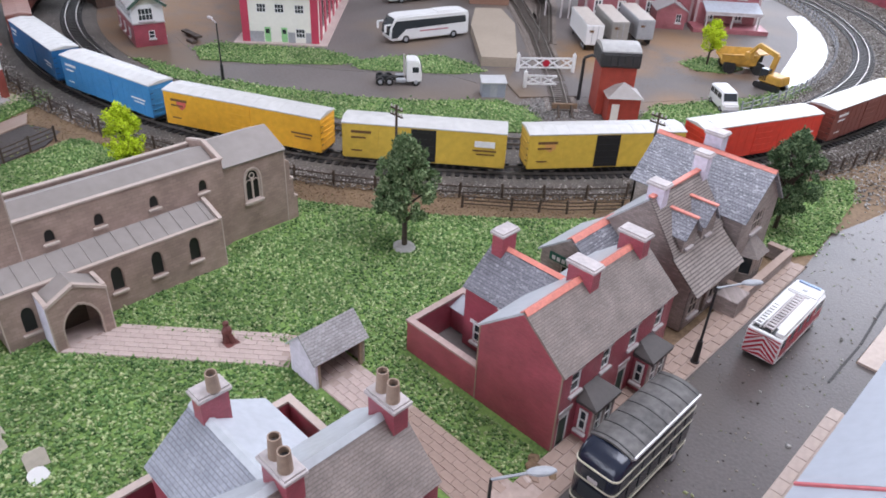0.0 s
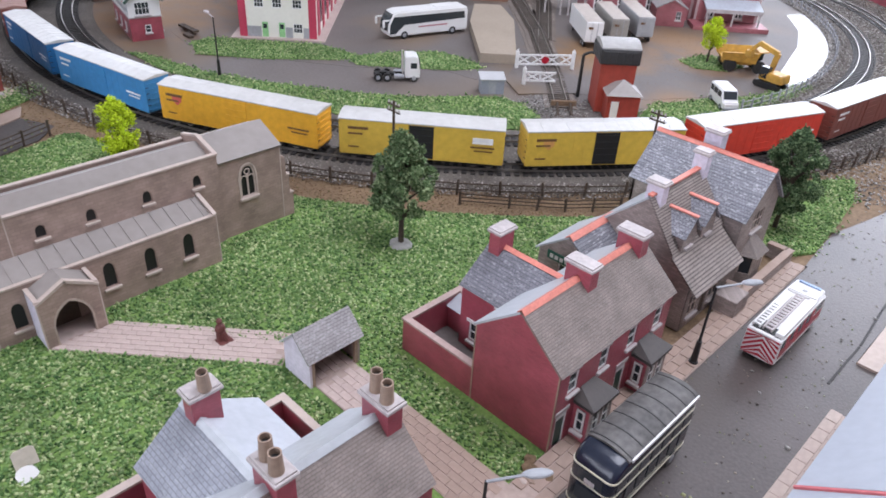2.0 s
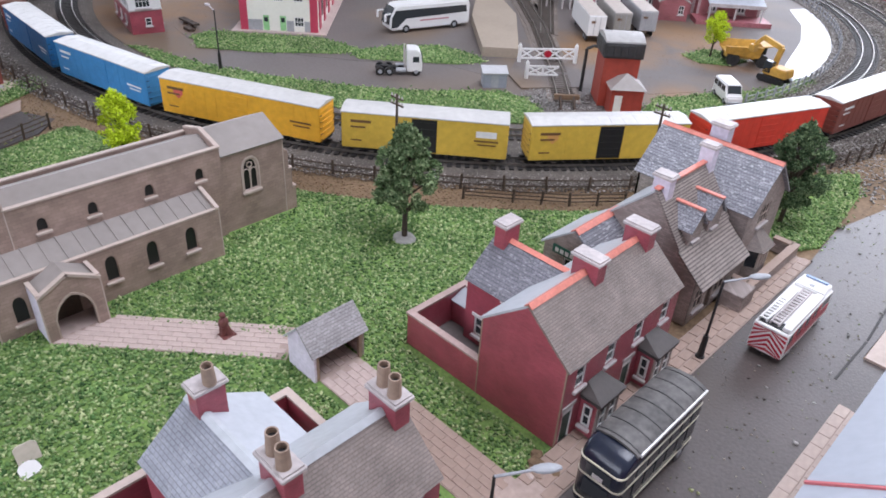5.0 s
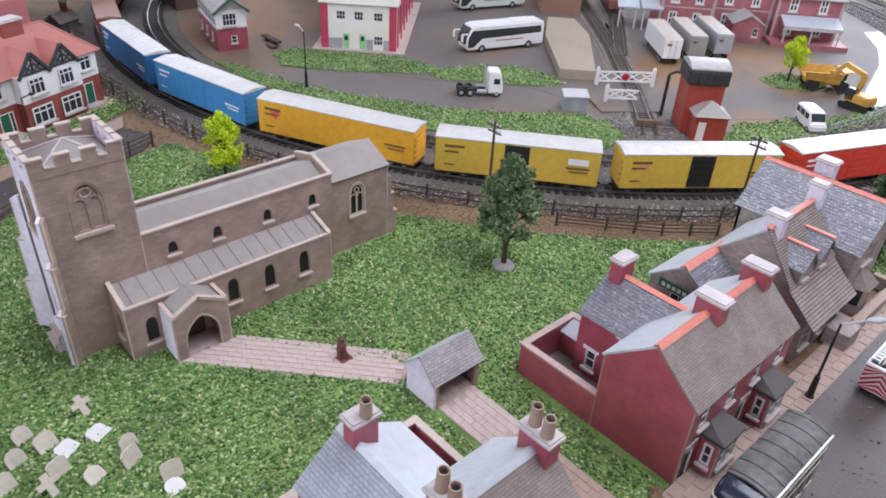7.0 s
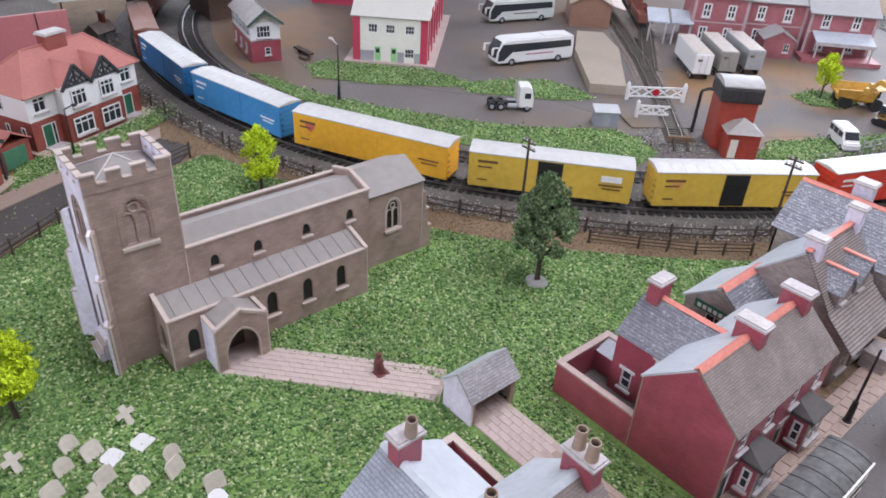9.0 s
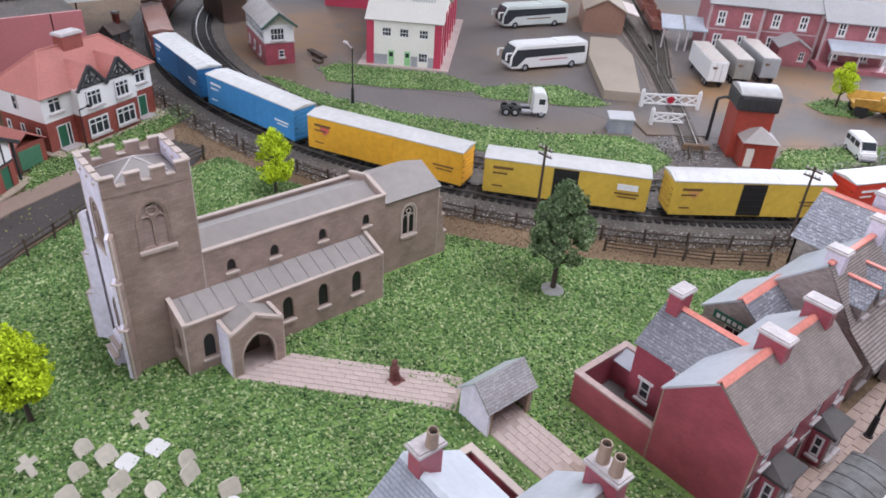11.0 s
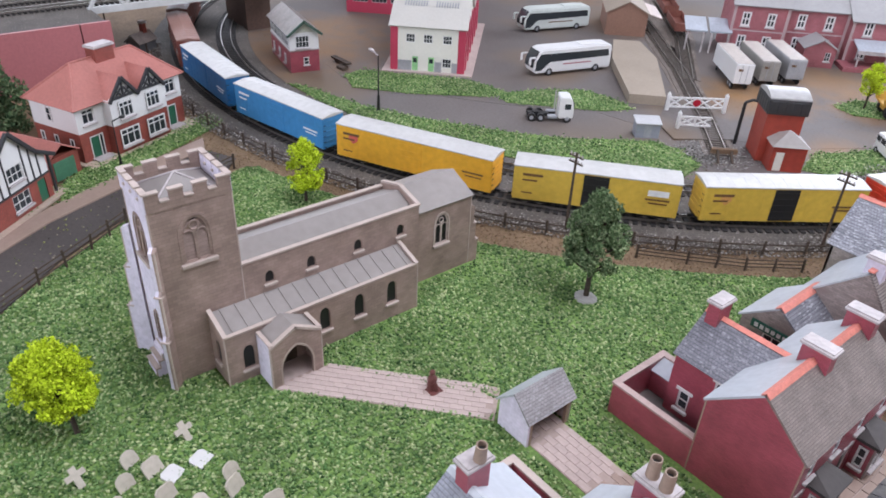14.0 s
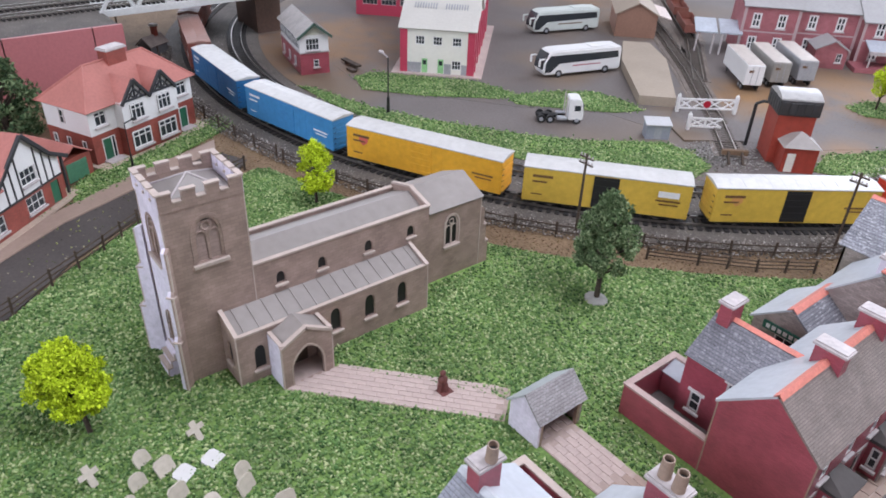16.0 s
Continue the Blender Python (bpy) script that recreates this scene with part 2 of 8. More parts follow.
M_SLATE_X = courses("slate_roof_card_blue", (0.15, 0.147, 0.168), (0.07, 0.068, 0.08), "x", 0.17, 0.24, rough=0.42, mortar=0.018, var=0.1, speckle=0.12, slope=1.0, dash=0.22)
M_SLATE_B = courses("slate_roof_card_blue_rear", (0.15, 0.15, 0.17), (0.06, 0.06, 0.072), "y", 0.16, 0.36, rough=0.45, mortar=0.02, var=0.1, speckle=0.08, dash=0.4)
# daylight on the back slopes is put into this paler colour
M_BACKSL = mat("lit_blue_grey_roof_back", (0.42, 0.44, 0.465), 0.38, 0.12, 200, 30, 0.1)
M_SLATE_C = courses("cottage_blue_slate_card", (0.2, 0.2, 0.225), (0.075, 0.075, 0.09), "x", 0.2, 0.26, rough=0.42, mortar=0.022, var=0.12, speckle=0.16, dash=0.42)
M_SLATE_S = courses("brown_stone_slate_card", (0.25, 0.21, 0.19), (0.075, 0.06, 0.055), "y", 0.19, 1.8, rough=0.5, mortar=0.035, var=0.08, speckle=0.08, light=(0.42, 0.38, 0.35), dash=0.12)
# near wing's slates: their sheen is put into a lighter slate colour
M_SLATE_N = courses("sheen_blue_slate_card", (0.235, 0.245, 0.28), (0.14, 0.145, 0.17), "x", 0.16, 0.4, rough=0.4, mortar=0.02, var=0.08, speckle=0.06, dash=0.14)
M_SLATE_L = courses("lilac_grey_tile_card", (0.27, 0.25, 0.25), (0.15, 0.14, 0.14), "y", 0.16, 0.3, rough=0.5, mortar=0.018, var=0.12, speckle=0.08, dash=0.2)
M_RIDGE = mat("terracotta_ridge_card", (0.58, 0.2, 0.155), 0.5, 0.2, 400, 60)
M_CAP = mat("stone_cap_card", (0.43, 0.385, 0.38), 0.55, 0.2, 300, 60)
M_POT = mat("clay_chimney_pot", (0.29, 0.205, 0.155), 0.6, 0.2)
M_NEARBLACK = mat("near_black", (0.02, 0.02, 0.02), 0.9, 0.2)
M_WHITE = mat("white_painted_card", (0.66, 0.65, 0.64), 0.45, 0.06)
M_CREAM = mat("cream_render_card", (0.66, 0.64, 0.57), 0.5, 0.05)
M_GLASS = glass_mat("dark_window")
M_DARKGLASS = glass_mat("blackish_window", (0.01, 0.01, 0.011), 0.45)
M_COTT = courses("brown_stone_card", (0.29, 0.238, 0.22), (0.22, 0.182, 0.168), "w", 0.18, 0.45, rough=0.5, mortar=0.02, var=0.2)
M_EARTH = mat("brown_earth", (0.15, 0.09, 0.047), 0.85, 0.4, 300, 12, 0.5, tint=(0.18, 0.12, 0.07))
M_LANE = mat("dark_dusty_asphalt", (0.06, 0.05, 0.046), 0.7, 0.3, 300, 16, 0.3)
M_YARD = mat("grey_brown_yard", (0.128, 0.11, 0.103), 0.68, 0.2, 260, 9, 0.3, spots=((0.16, 0.115, 0.08), 4.5, 0.5, 0.2))


def earth_stains(m, color, spots):
    """Ragged stains of brown earth trodden into a ground surface: x, y, radius in cm, strength."""
    N, L = m.node_tree.nodes, m.node_tree.links
    b = N["Principled BSDF"]
    out = b.inputs["Base Color"].links[0].from_socket
    g = N.new("ShaderNodeNewGeometry")
    n = N.new("ShaderNodeTexNoise")
    n.inputs["Scale"].default_value = 22
    n.inputs["Detail"].default_value = 6
    L.new(g.outputs["Position"], n.inputs["Vector"])
    for x, y, r, k in spots:
        d = N.new("ShaderNodeVectorMath")
        d.operation = "DISTANCE"
        d.inputs[1].default_value = (x * U, y * U, 0)
        L.new(g.outputs["Position"], d.inputs[0])
        w = N.new("ShaderNodeMath")
        w.operation = "MULTIPLY_ADD"
        L.new(n.outputs[0], w.inputs[0])
        w.inputs[1].default_value = r * U * 1.5
        L.new(d.outputs["Value"], w.inputs[2])
        mr = N.new("ShaderNodeMapRange")
        mr.inputs["From Min"].default_value = r * U * 2.1
        mr.inputs["From Max"].default_value = r * U * 0.9
        mr.inputs["To Max"].default_value = k
        L.new(w.outputs[0], mr.inputs["Value"])
        mx = N.new("ShaderNodeMix")
        mx.data_type = "RGBA"
        L.new(mr.outputs[0], mx.inputs["Factor"])
        L.new(out, mx.inputs["A"])
        mx.inputs["B"].default_value = (*color, 1)
        out = mx.outputs["Result"]
    L.new(out, b.inputs["Base Color"])


earth_stains(M_YARD, (0.25, 0.132, 0.05), ((-121, 58, 13, 0.9), (-132, 68, 10, 0.7), (-61, 105, 9, 0.95), (-47, 117, 6.5, 0.9), (-57, 124, 9, 0.7), (-122, 132, 9, 0.5), (-42, 96, 5, 0.6), (-100, 122, 8, 0.5)))
M_ROAD = mat("dark_asphalt", (0.074, 0.06, 0.056), 0.42, 0.3, 400, 11, 0.35, spots=((0.07, 0.055, 0.048), 9, 0.56, 0.12))
# daylight glare put into a patch paler and glossier than the road
M_GLARE = mat("glossy_glare_road", (0.2, 0.18, 0.165), 0.2, 0.15, 200, 9, 0.1)
M_PAVE = mat("pinkish_paver_card", (0.44, 0.345, 0.31), 0.6, 0.14, 250, 40, 0.1, per=0.3, spots=((0.33, 0.27, 0.23), 60, 0.56, 0.15))
M_PAVEJ = mat("paver_joint", (0.37, 0.285, 0.245), 0.8, 0.2)
M_PAVEMENT = mat("tan_pavement_card", (0.32, 0.23, 0.185), 0.55, 0.15, 250, 30, 0.1, per=0.3)
M_FARPAVE = mat("pale_tan_pavement_card", (0.41, 0.325, 0.275), 0.5, 0.12, 250, 30, 0.1)
M_BALLAST = mat("dark_ballast", (0.1, 0.086, 0.075), 0.85, 0.5, 500, 20, 0.9, spots=((0.3, 0.28, 0.26), 420, 0.66))
M_SIDING = mat("brown_grey_siding_ballast", (0.16, 0.13, 0.11), 0.85, 0.4, 500, 20, 0.9, spots=((0.32, 0.29, 0.26), 420, 0.64))
M_TIE = mat("weathered_brown_sleeper", (0.085, 0.068, 0.056), 0.8, 0.3)
M_SLEEPER = mat("black_sleeper", (0.022, 0.019, 0.018), 0.7, 0.3)
M_RAIL = mat("worn_steel_rail", (0.36, 0.33, 0.3), 0.38, 0.2, 200, 20, 0.05, metal=0.9)
M_FENCE = mat("dark_brown_fence", (0.06, 0.04, 0.028), 0.75, 0.3)
M_TRUNK = mat("dark_bark", (0.05, 0.035, 0.025), 0.85, 0.4, 400, 60, 0.5)
M_BLACK = mat("black_plastic", (0.015, 0.015, 0.016), 0.45, 0.2)
M_GREYM = mat("grey_metal", (0.3, 0.31, 0.33), 0.45, 0.15)
M_TURF = mat("green_turf_mat", (0.08, 0.155, 0.035), 0.9, 0.45, 380, 22, 0.8, tint=(0.15, 0.24, 0.06))
M_CRUMB = island_mat("turf_crumbs", [(0.026, 0.064, 0.018), (0.09, 0.172, 0.05), (0.178, 0.287, 0.098), (0.44, 0.48, 0.25), (0.058, 0.13, 0.037), (0.122, 0.215, 0.067), (0.26, 0.36, 0.145)])
M_LEAF_D = island_mat("dark_green_foliage", [(0.04, 0.075, 0.03), (0.11, 0.175, 0.07), (0.3, 0.37, 0.2)])
M_LEAF_X = island_mat("blackish_green_foliage", [(0.022, 0.05, 0.02), (0.065, 0.115, 0.048), (0.21, 0.28, 0.14)])
M_LEAF_Y = island_mat("lime_green_foliage", [(0.22, 0.3, 0.008), (0.48, 0.62, 0.018), (0.66, 0.78, 0.05)])
M_BEN = mat("stone_base", (0.3, 0.29, 0.27), 0.8, 0.2)
M_ROOM = mat("pale_room_paint", (0.5, 0.49, 0.47), 0.8, 0.04, 20, 2, 0.05)
M_CEIL = mat("white_ceiling_paint", (0.66, 0.66, 0.66), 0.9, 0.03, 20, 2, 0.05)
M_FLOOR = mat("brown_carpet", (0.14, 0.11, 0.09), 0.95, 0.2, 300, 5, 0.4)

# ---------------------------------------------------------------- room and baseboard
# unseen room shell: paint tones chosen for bounce, openings follow the lamps
RX0, RX1, RY0, RY1, RZ0, RZ1 = -330, 150, -220, 290, -95, 165


def room_wall(name, m, length, holes):
    ob = sheet([(0, RZ0), (length, RZ0), (length, RZ1), (0, RZ1)], holes, 12.0)
    ob.transform(m)
    return solid(name, ob, M_ROOM, "plain pale painted wall of the layout room", "wall", kind="structure")


room_wall("wall_south", face_on(RX1, RY0, 180), RX1 - RX0, [rect(205, 30, 310, 130)])
room_wall("wall_north", face_on(RX0, RY1, 0), RX1 - RX0, [rect(275, 18, 195, 134)])
room_wall("wall_west", face_on(RX0, RY0, 90), RY1 - RY0, [rect(310, 25, 185, 112)])
room_wall("wall_east", face_on(RX1, RY1, -90), RY1 - RY0, [])
# the gap between the four boxes only lets the added overhead lamp through
cl = B()
for x0, x1, y0, y1 in ((RX0 - 12, -47, RY0 - 12, RY1 + 12), (67, RX1 + 12, RY0 - 12, RY1 + 12), (-47, 67, RY0 - 12, 3), (-47, 67, 117, RY1 + 12)):
    box(cl, x0, x1, y0, y1, RZ1, RZ1 + 10)
solid("ceiling", cl, M_CEIL, "plain white ceiling with an opening for the added overhead lamp", "ceiling", kind="structure")
solid("floor", box(B(), RX0 - 12, RX1 + 12, RY0 - 12, RY1 + 12, RZ0 - 10, RZ0), M_FLOOR, "brown carpeted floor beneath the layout", "floor", kind="structure")
# the baseboard carries everything
bb = B()
box(bb, -300, 60, -100, 262, -4, -0.15)
for lx in (-280, -120, 40):
    for ly in (-85, 80, 245):
        box(bb, lx - 3, lx + 3, ly - 3, ly + 3, RZ0, -4)
solid("ground", bb, M_EARTH, "brown earth-coloured layout baseboard under the model village", "ground", kind="structure")

# ---------------------------------------------------------------- railway
CX, CY, RT, RT2 = -103.4, 117.3, 83.4, 75.6


def pol(r, deg, z=0.0):
    a = radians(deg)
    return Vector((CX + r * math.cos(a), CY + r * math.sin(a), z))


def ring(bm, profile, a0, a1, step=1.5):
    """Sweep a profile (r, z) round the curve."""
    n = int((a1 - a0) / step) + 1
    rows = []
    for i in range(n + 1):
        a = a0 + (a1 - a0) * i / n
        rows.append([bm.verts.new(pol(r, a, z)) for r, z in profile])
    k = len(profile)
    for i in range(n):
        for j in range(k):
            bm.faces.new((rows[i][j], rows[i][(j + 1) % k], rows[i + 1][(j + 1) % k], rows[i + 1][j]))
    bm.faces.new(rows[0])
    bm.faces.new(rows[-1][::-1])
    return bm


A0, A1 = -140, 62
solid("railway_bed", ring(B(), [(71.4, -0.1), (72.6, 0.35), (86.2, 0.35), (88.6, -0.1)], A0, A1), M_BALLAST, "dark speckled granite ballast bed of the curved railway", "ballast", kind="structure")


def curved_track(r, label):
    tr = thing("railway_track", *pol(r, -60)[:2], 0.35, label=label, category="track", group="curved tracks")
    for s in (-0.87, 0.87):
        part("rail", ring(B(), [(r + s - 0.05, 0.5), (r + s + 0.05, 0.5), (r + s + 0.05, 0.78), (r + s - 0.05, 0.78)], A0, A1, 1.0), M_RAIL, tr)
    sl = B()
    step = math.degrees(0.95 / r)
    for i in range(int((A1 - A0) / step)):
        a = A0 + i * step
        box(sl, -1.75, 1.75, -0.26, 0.26, 0.3, 0.52, m=Matrix.Translation(pol(r, a)) @ Matrix.Rotation(radians(a), 4, "Z"))
    tagged(part("sleeper_bed", sl, M_SLEEPER, tr), kind="stuff")
    return tr


curved_track(RT, "curved model railway track with dark sleepers and steel rails")
curved_track(RT2, "empty inner curved model railway track with shiny steel rails")

# loose ballast stones
def crumbs(pts, size, z0, squash=0.6):
    """Many small eight-faced clumps as one mesh; pts is an array of x, y."""
    n = len(pts)
    base = np.array([(1, 0, 0), (0, 1, 0), (-1, 0, 0), (0, -1, 0), (0, 0, 1), (0, 0, -0.6)], float)
    tri = np.array([(0, 1, 4), (1, 2, 4), (2, 3, 4), (3, 0, 4), (1, 0, 5), (2, 1, 5), (3, 2, 5), (0, 3, 5)])
    rg = np.random.default_rng(n)
    a = rg.uniform(0, 6.28, n)
    s = size * rg.uniform(0.55, 1.35, (n, 1, 1))
    v = base[None] * s * np.stack([rg.uniform(0.6, 1.3, n), rg.uniform(0.5, 1.1, n), squash * rg.uniform(0.5, 1.5, n)], 1)[:, None, :]
    c, sn = np.cos(a)[:, None], np.sin(a)[:, None]
    x = v[:, :, 0] * c - v[:, :, 1] * sn + v[:, :, 2] * rg.normal(0, 0.5, (n, 1))
    y = v[:, :, 0] * sn + v[:, :, 1] * c + v[:, :, 2] * rg.normal(0, 0.5, (n, 1))
    v = np.stack([x + pts[:, 0:1], y + pts[:, 1:2], v[:, :, 2] + z0 + rg.uniform(0, size * 0.5, (n, 1))], 2).reshape(-1, 3) * U
    f = (tri[None] + 6 * np.arange(n)[:, None, None]).reshape(-1, 3)
    me = bpy.data.meshes.new("crumbs")
    me.vertices.add(len(v))
    me.vertices.foreach_set("co", v.ravel())
    me.loops.add(f.size)
    me.loops.foreach_set("vertex_index", f.ravel().astype(np.int32))
    me.polygons.add(len(f))
    me.polygons.foreach_set("loop_start", np.arange(0, f.size, 3, dtype=np.int32))
    me.update(calc_edges=True)
    return me


def stuff(name, me, m, label, category):
    me.materials.append(m)
    return tagged(new(name, me), label, category, kind="stuff")


M_STONES = island_mat("ballast_stones", [(0.05, 0.043, 0.037), (0.12, 0.1, 0.085), (0.19, 0.165, 0.14), (0.5, 0.47, 0.44), (0.08, 0.066, 0.058), (0.14, 0.11, 0.09)])
rg = np.random.default_rng(3)
n = 26000
ang = np.radians(rg.uniform(-112, 45, n))
rad = 84.8 + rg.uniform(0, 5.0, n)
stuff("ballast_stones", crumbs(np.stack([CX + rad * np.cos(ang), CY + rad * np.sin(ang)], 1), 0.13, 0.2), M_STONES, "loose dark and pale ballast stones on the railway shoulder", "gravel")

# ---------------------------------------------------------------- ground surfaces
def flat(name, pts, z, m, label, category, thick=0.15):
    return solid(name, prism(B(), pts, z - thick, z), m, label, category, kind="structure", at=(pts[0][0], pts[0][1], 0))


def arc_pts(r, a0, a1, n=24):
    return [tuple(pol(r, a0 + (a1 - a0) * i / n)[:2]) for i in range(n + 1)]


# near side: the churchyard lawn between road, railway verge and terraces
LAWN = [(-60, -30), (-66.5, -3.0), (-72.2, 3.8), (-77.0, 11.2), (-80.0, 20), (-82.0, 27.2)] + arc_pts(91.4, -76, -60, 8) + arc_pts(93.2, -57, -36, 12) + [(-22, 66), (-21, 45), (-14.6, 45), (-14.6, 28.8), (-14.6, -30)]
YARD = arc_pts(71.6, -118, 58, 40) + [(-80, 215), (-230, 215), (-230, 60)]
flat("yard", YARD, 0.0, M_YARD, "grey-brown weathered yard surface inside the railway curve", "yard")
flat("lawn", LAWN, 0.0, M_TURF, "green turf mat lawn of the churchyard", "lawn")
BANKS = {
    "verge": [tuple(pol(r, a)[:2]) for r, a in ((71.5, -92), (71.5, -84), (71.6, -76), (71.5, -66), (71.5, -58), (71.5, -50), (71.5, -45), (71.5, -41), (67.5, -38.2), (62.6, -39.5), (60.6, -42.5), (60.8, -47), (62.3, -52), (63.5, -60), (65.5, -70), (68, -80), (70, -90))],
    "verge.001": [(-105.5, 59.0), (-104.5, 55.5), (-99, 53.5), (-92, 59.5), (-84.5, 68.5), (-83.5, 72.5), (-88, 72.2), (-92.5, 70.8), (-99, 64.6)],
    "verge.002": [(-84.6, 70.9), (-81.0, 69.6), (-75.2, 74.9), (-70.2, 79.8), (-68.2, 84.3), (-72.5, 85.2), (-78, 84.0), (-82, 78.2)],
    "verge.003": [(-42, 85.6), (-37.5, 88.0), (-33.6, 94), (-31.3, 101), (-30.6, 110), (-31.2, 118), (-33.3, 120), (-34.6, 113), (-36, 106), (-38.5, 104), (-40.5, 98), (-43.5, 92)],
    "verge.004": [(-51.2, 113.2), (-47.5, 112.0), (-44.0, 114.5), (-43.0, 119), (-46.5, 121.8), (-50.5, 119.5)],
    "verge.005": [(-14.2, 66.9), (-12.4, 70), (-12.8, 76), (-13.6, 84), (-15.5, 90), (-18.8, 86), (-21.5, 76), (-21.5, 67.5)],
    "verge.006": [(-84.5, 6.8), (-93, 24.6), (-97.8, 33.4), (-100.5, 29.8), (-92.8, 12.4), (-89.5, 8.5)],
    "verge.007": [(-80.5, -2.0), (-84.5, 3.8), (-88, 7.5), (-95, 4), (-88, -6)],
}
for nm, pts in BANKS.items():
    flat(nm.split(".")[0], pts, 0.12, M_TURF, "patch of green turf scatter beside the road and yard", "grass", 0.25)
# railway verge of bare earth outside the ballast
flat("earth_bank", arc_pts(88.4, -112, 30, 40) + arc_pts(93.4, 30, -112, 40), -0.02, M_EARTH, "bare brown earth bank along the railway fence", "ground", 0.1)
SEAMS = ((-5.2, 76.0, -4.7, 65.0), (-4.7, 64.9, -4.3, 58.6), (-4.3, 58.4, -4.4, 52.0))
# village road with its two pavements
flat("road", [(-12.0, -60), (-3.1, -60), (-3.1, 49.2), (40, 49.2), (40, 56), (-3.8, 56), (-3.6, 84), (2, 120), (-9, 120), (-10.5, 84), (-12.6, 75), (-12.0, 66)], 0.02, M_ROAD, "dark asphalt village street with scattered grit", "road")
flat("pavement", [(-14.5, -30), (-11.9, -30), (-11.9, 66.5), (-14.5, 66.5)], 0.14, M_PAVEJ, "tan paved pavement along the terrace front", "pavement", 0.25)
flat("pavement", [(-3.2, -30), (30, -30), (30, 49.2), (-3.2, 49.2)], 0.22, M_FARPAVE, "pale tan pavement across the street", "pavement", 0.4)
flat("pavement", [(-3.7, 56), (30, 56), (30, 100), (-3.7, 100)], 0.22, M_FARPAVE, "pale tan pavement beyond the side lane", "pavement", 0.4)
for x0, y0, x1, y1 in SEAMS:
    d = Vector((x1 - x0, y1 - y0, 0))
    solid("road_seam", box(B(), 0, d.length, -0.1, 0.1, 0.0, 0.035, 0.01, Matrix.Translation((x0, y0, 0.02)) @ Matrix.Rotation(math.atan2(d.y, d.x), 4, "Z")), M_SLEEPER, "dark open seam along the edge of the street", "seam", "street seams", "structure", at=(x0, y0, 0))
# lane in front of the semi-detached houses
LANE = [(-66.8, -3.0), (-58, -34), (-72, -34), (-76.3, -2.0), (-80.9, 4.9), (-84.4, 13), (-89.5, 25.2), (-85.0, 27.4), (-82.0, 24.5), (-77.6, 11), (-72.8, 3.6)]
flat("road", LANE, 0.01, M_LANE, "dark asphalt lane behind the church", "road")
flat("pavement", [(-76.3, -2.0), (-80.9, 4.9), (-84.4, 13), (-89.5, 25.2), (-92.8, 26.4), (-88, 14), (-84, 5.5), (-80.0, -1.6), (-76, -34), (-72, -34)], 0.16, M_PAVEMENT, "pale tan pavement along the lane", "pavement", 0.3)
# lane across the yard to the level crossing, and the glossy patch outlined to the window glare beside the inner track
flat("road", [(-112, 56), (-104, 54.6), (-92, 60.2), (-80, 69.2), (-71, 78.6), (-62.5, 80), (-56, 84), (-45, 93), (-36.5, 107), (-40, 110), (-50, 101), (-60, 96), (-68, 88), (-74, 76), (-84, 71.6), (-97, 62), (-110, 60)], 0.03, M_YARD, "grey-brown track across the yard to the crossing", "road")
flat("road", [(-32.6, 113), (-31.9, 122), (-33, 134), (-36.4, 144), (-43, 156), (-51, 165), (-53, 160), (-46.5, 150), (-42.2, 139), (-39.5, 128), (-37.2, 119), (-35, 113)], 0.04, M_GLARE, "glossy pale patch standing in for glare beside the track", "road")


def scatter(pts, density, size, seed, z0, keep=None):
    rg = np.random.default_rng(seed)
    p = np.array(pts)
    lo, hi = p.min(0), p.max(0)
    n = int((hi - lo).prod() * density)
    q = rg.uniform(lo, hi, (n, 2))
    inside = np.zeros(n, bool)
    j = len(p) - 1
    for i in range(len(p)):
        cross = ((p[i, 1] > q[:, 1]) != (p[j, 1] > q[:, 1]))
        with np.errstate(divide="ignore", invalid="ignore"):
            xi = (p[j, 0] - p[i, 0]) * (q[:, 1] - p[i, 1]) / (p[j, 1] - p[i, 1]) + p[i, 0]
        inside ^= cross & (q[:, 0] < xi)
        j = i
    q = q[inside]
    if keep is not None:
        q = q[keep(q)]
    else:
        q = q + rg.normal(0, 0.45, q.shape)
    return crumbs(q, size, z0, 0.8)


def off_buildings(q):
    x, y = q[:, 0], q[:, 1]
    bad = (x > -57) & (x < -49.9) & (y > 6) & (y < 36.4)
    bad |= (x > -51) & (x < -47.2) & (y > 9.2) & (y < 27.3)
    bad |= (x > -48) & (x < -44.8) & (y > 11.8) & (y < 16.6)
    bad |= (x > -28.2) & (x < -14.4) & (y > 30.6) & (y < 66)
    bad |= (x > -28.0) & (y < 20.6)
    t = (x + 45.1) / 12.0
    bad |= (t > 0) & (t < 1) & (y > 12 + 11.4 * t) & (y < 16.7 + 9.4 * t)
    bad |= (x > -33) & (y > 23.4) & (y < 27.6)
    return ~bad


stuff("turf_scatter", scatter(LAWN, 27.0, 0.155, 11, 0.0, off_buildings), M_CRUMB, "coarse bright and dark green turf scatter of the churchyard lawn", "grass")
for i, (nm, pts) in enumerate(BANKS.items()):
    stuff("turf_scatter", scatter(pts, 18.0, 0.17, 20 + i, 0.12), M_CRUMB, "green turf scatter on a grass patch", "grass")
M_GRIT = island_mat("grit", [(0.05, 0.045, 0.04), (0.2, 0.17, 0.14), (0.35, 0.3, 0.25), (0.12, 0.16, 0.05)])
q = np.random.default_rng(5).uniform((-12, 28), (-3.6, 84), (420, 2))
stuff("road_grit", crumbs(q, 0.09, 0.02), M_GRIT, "loose grit lying on the village street", "grit")
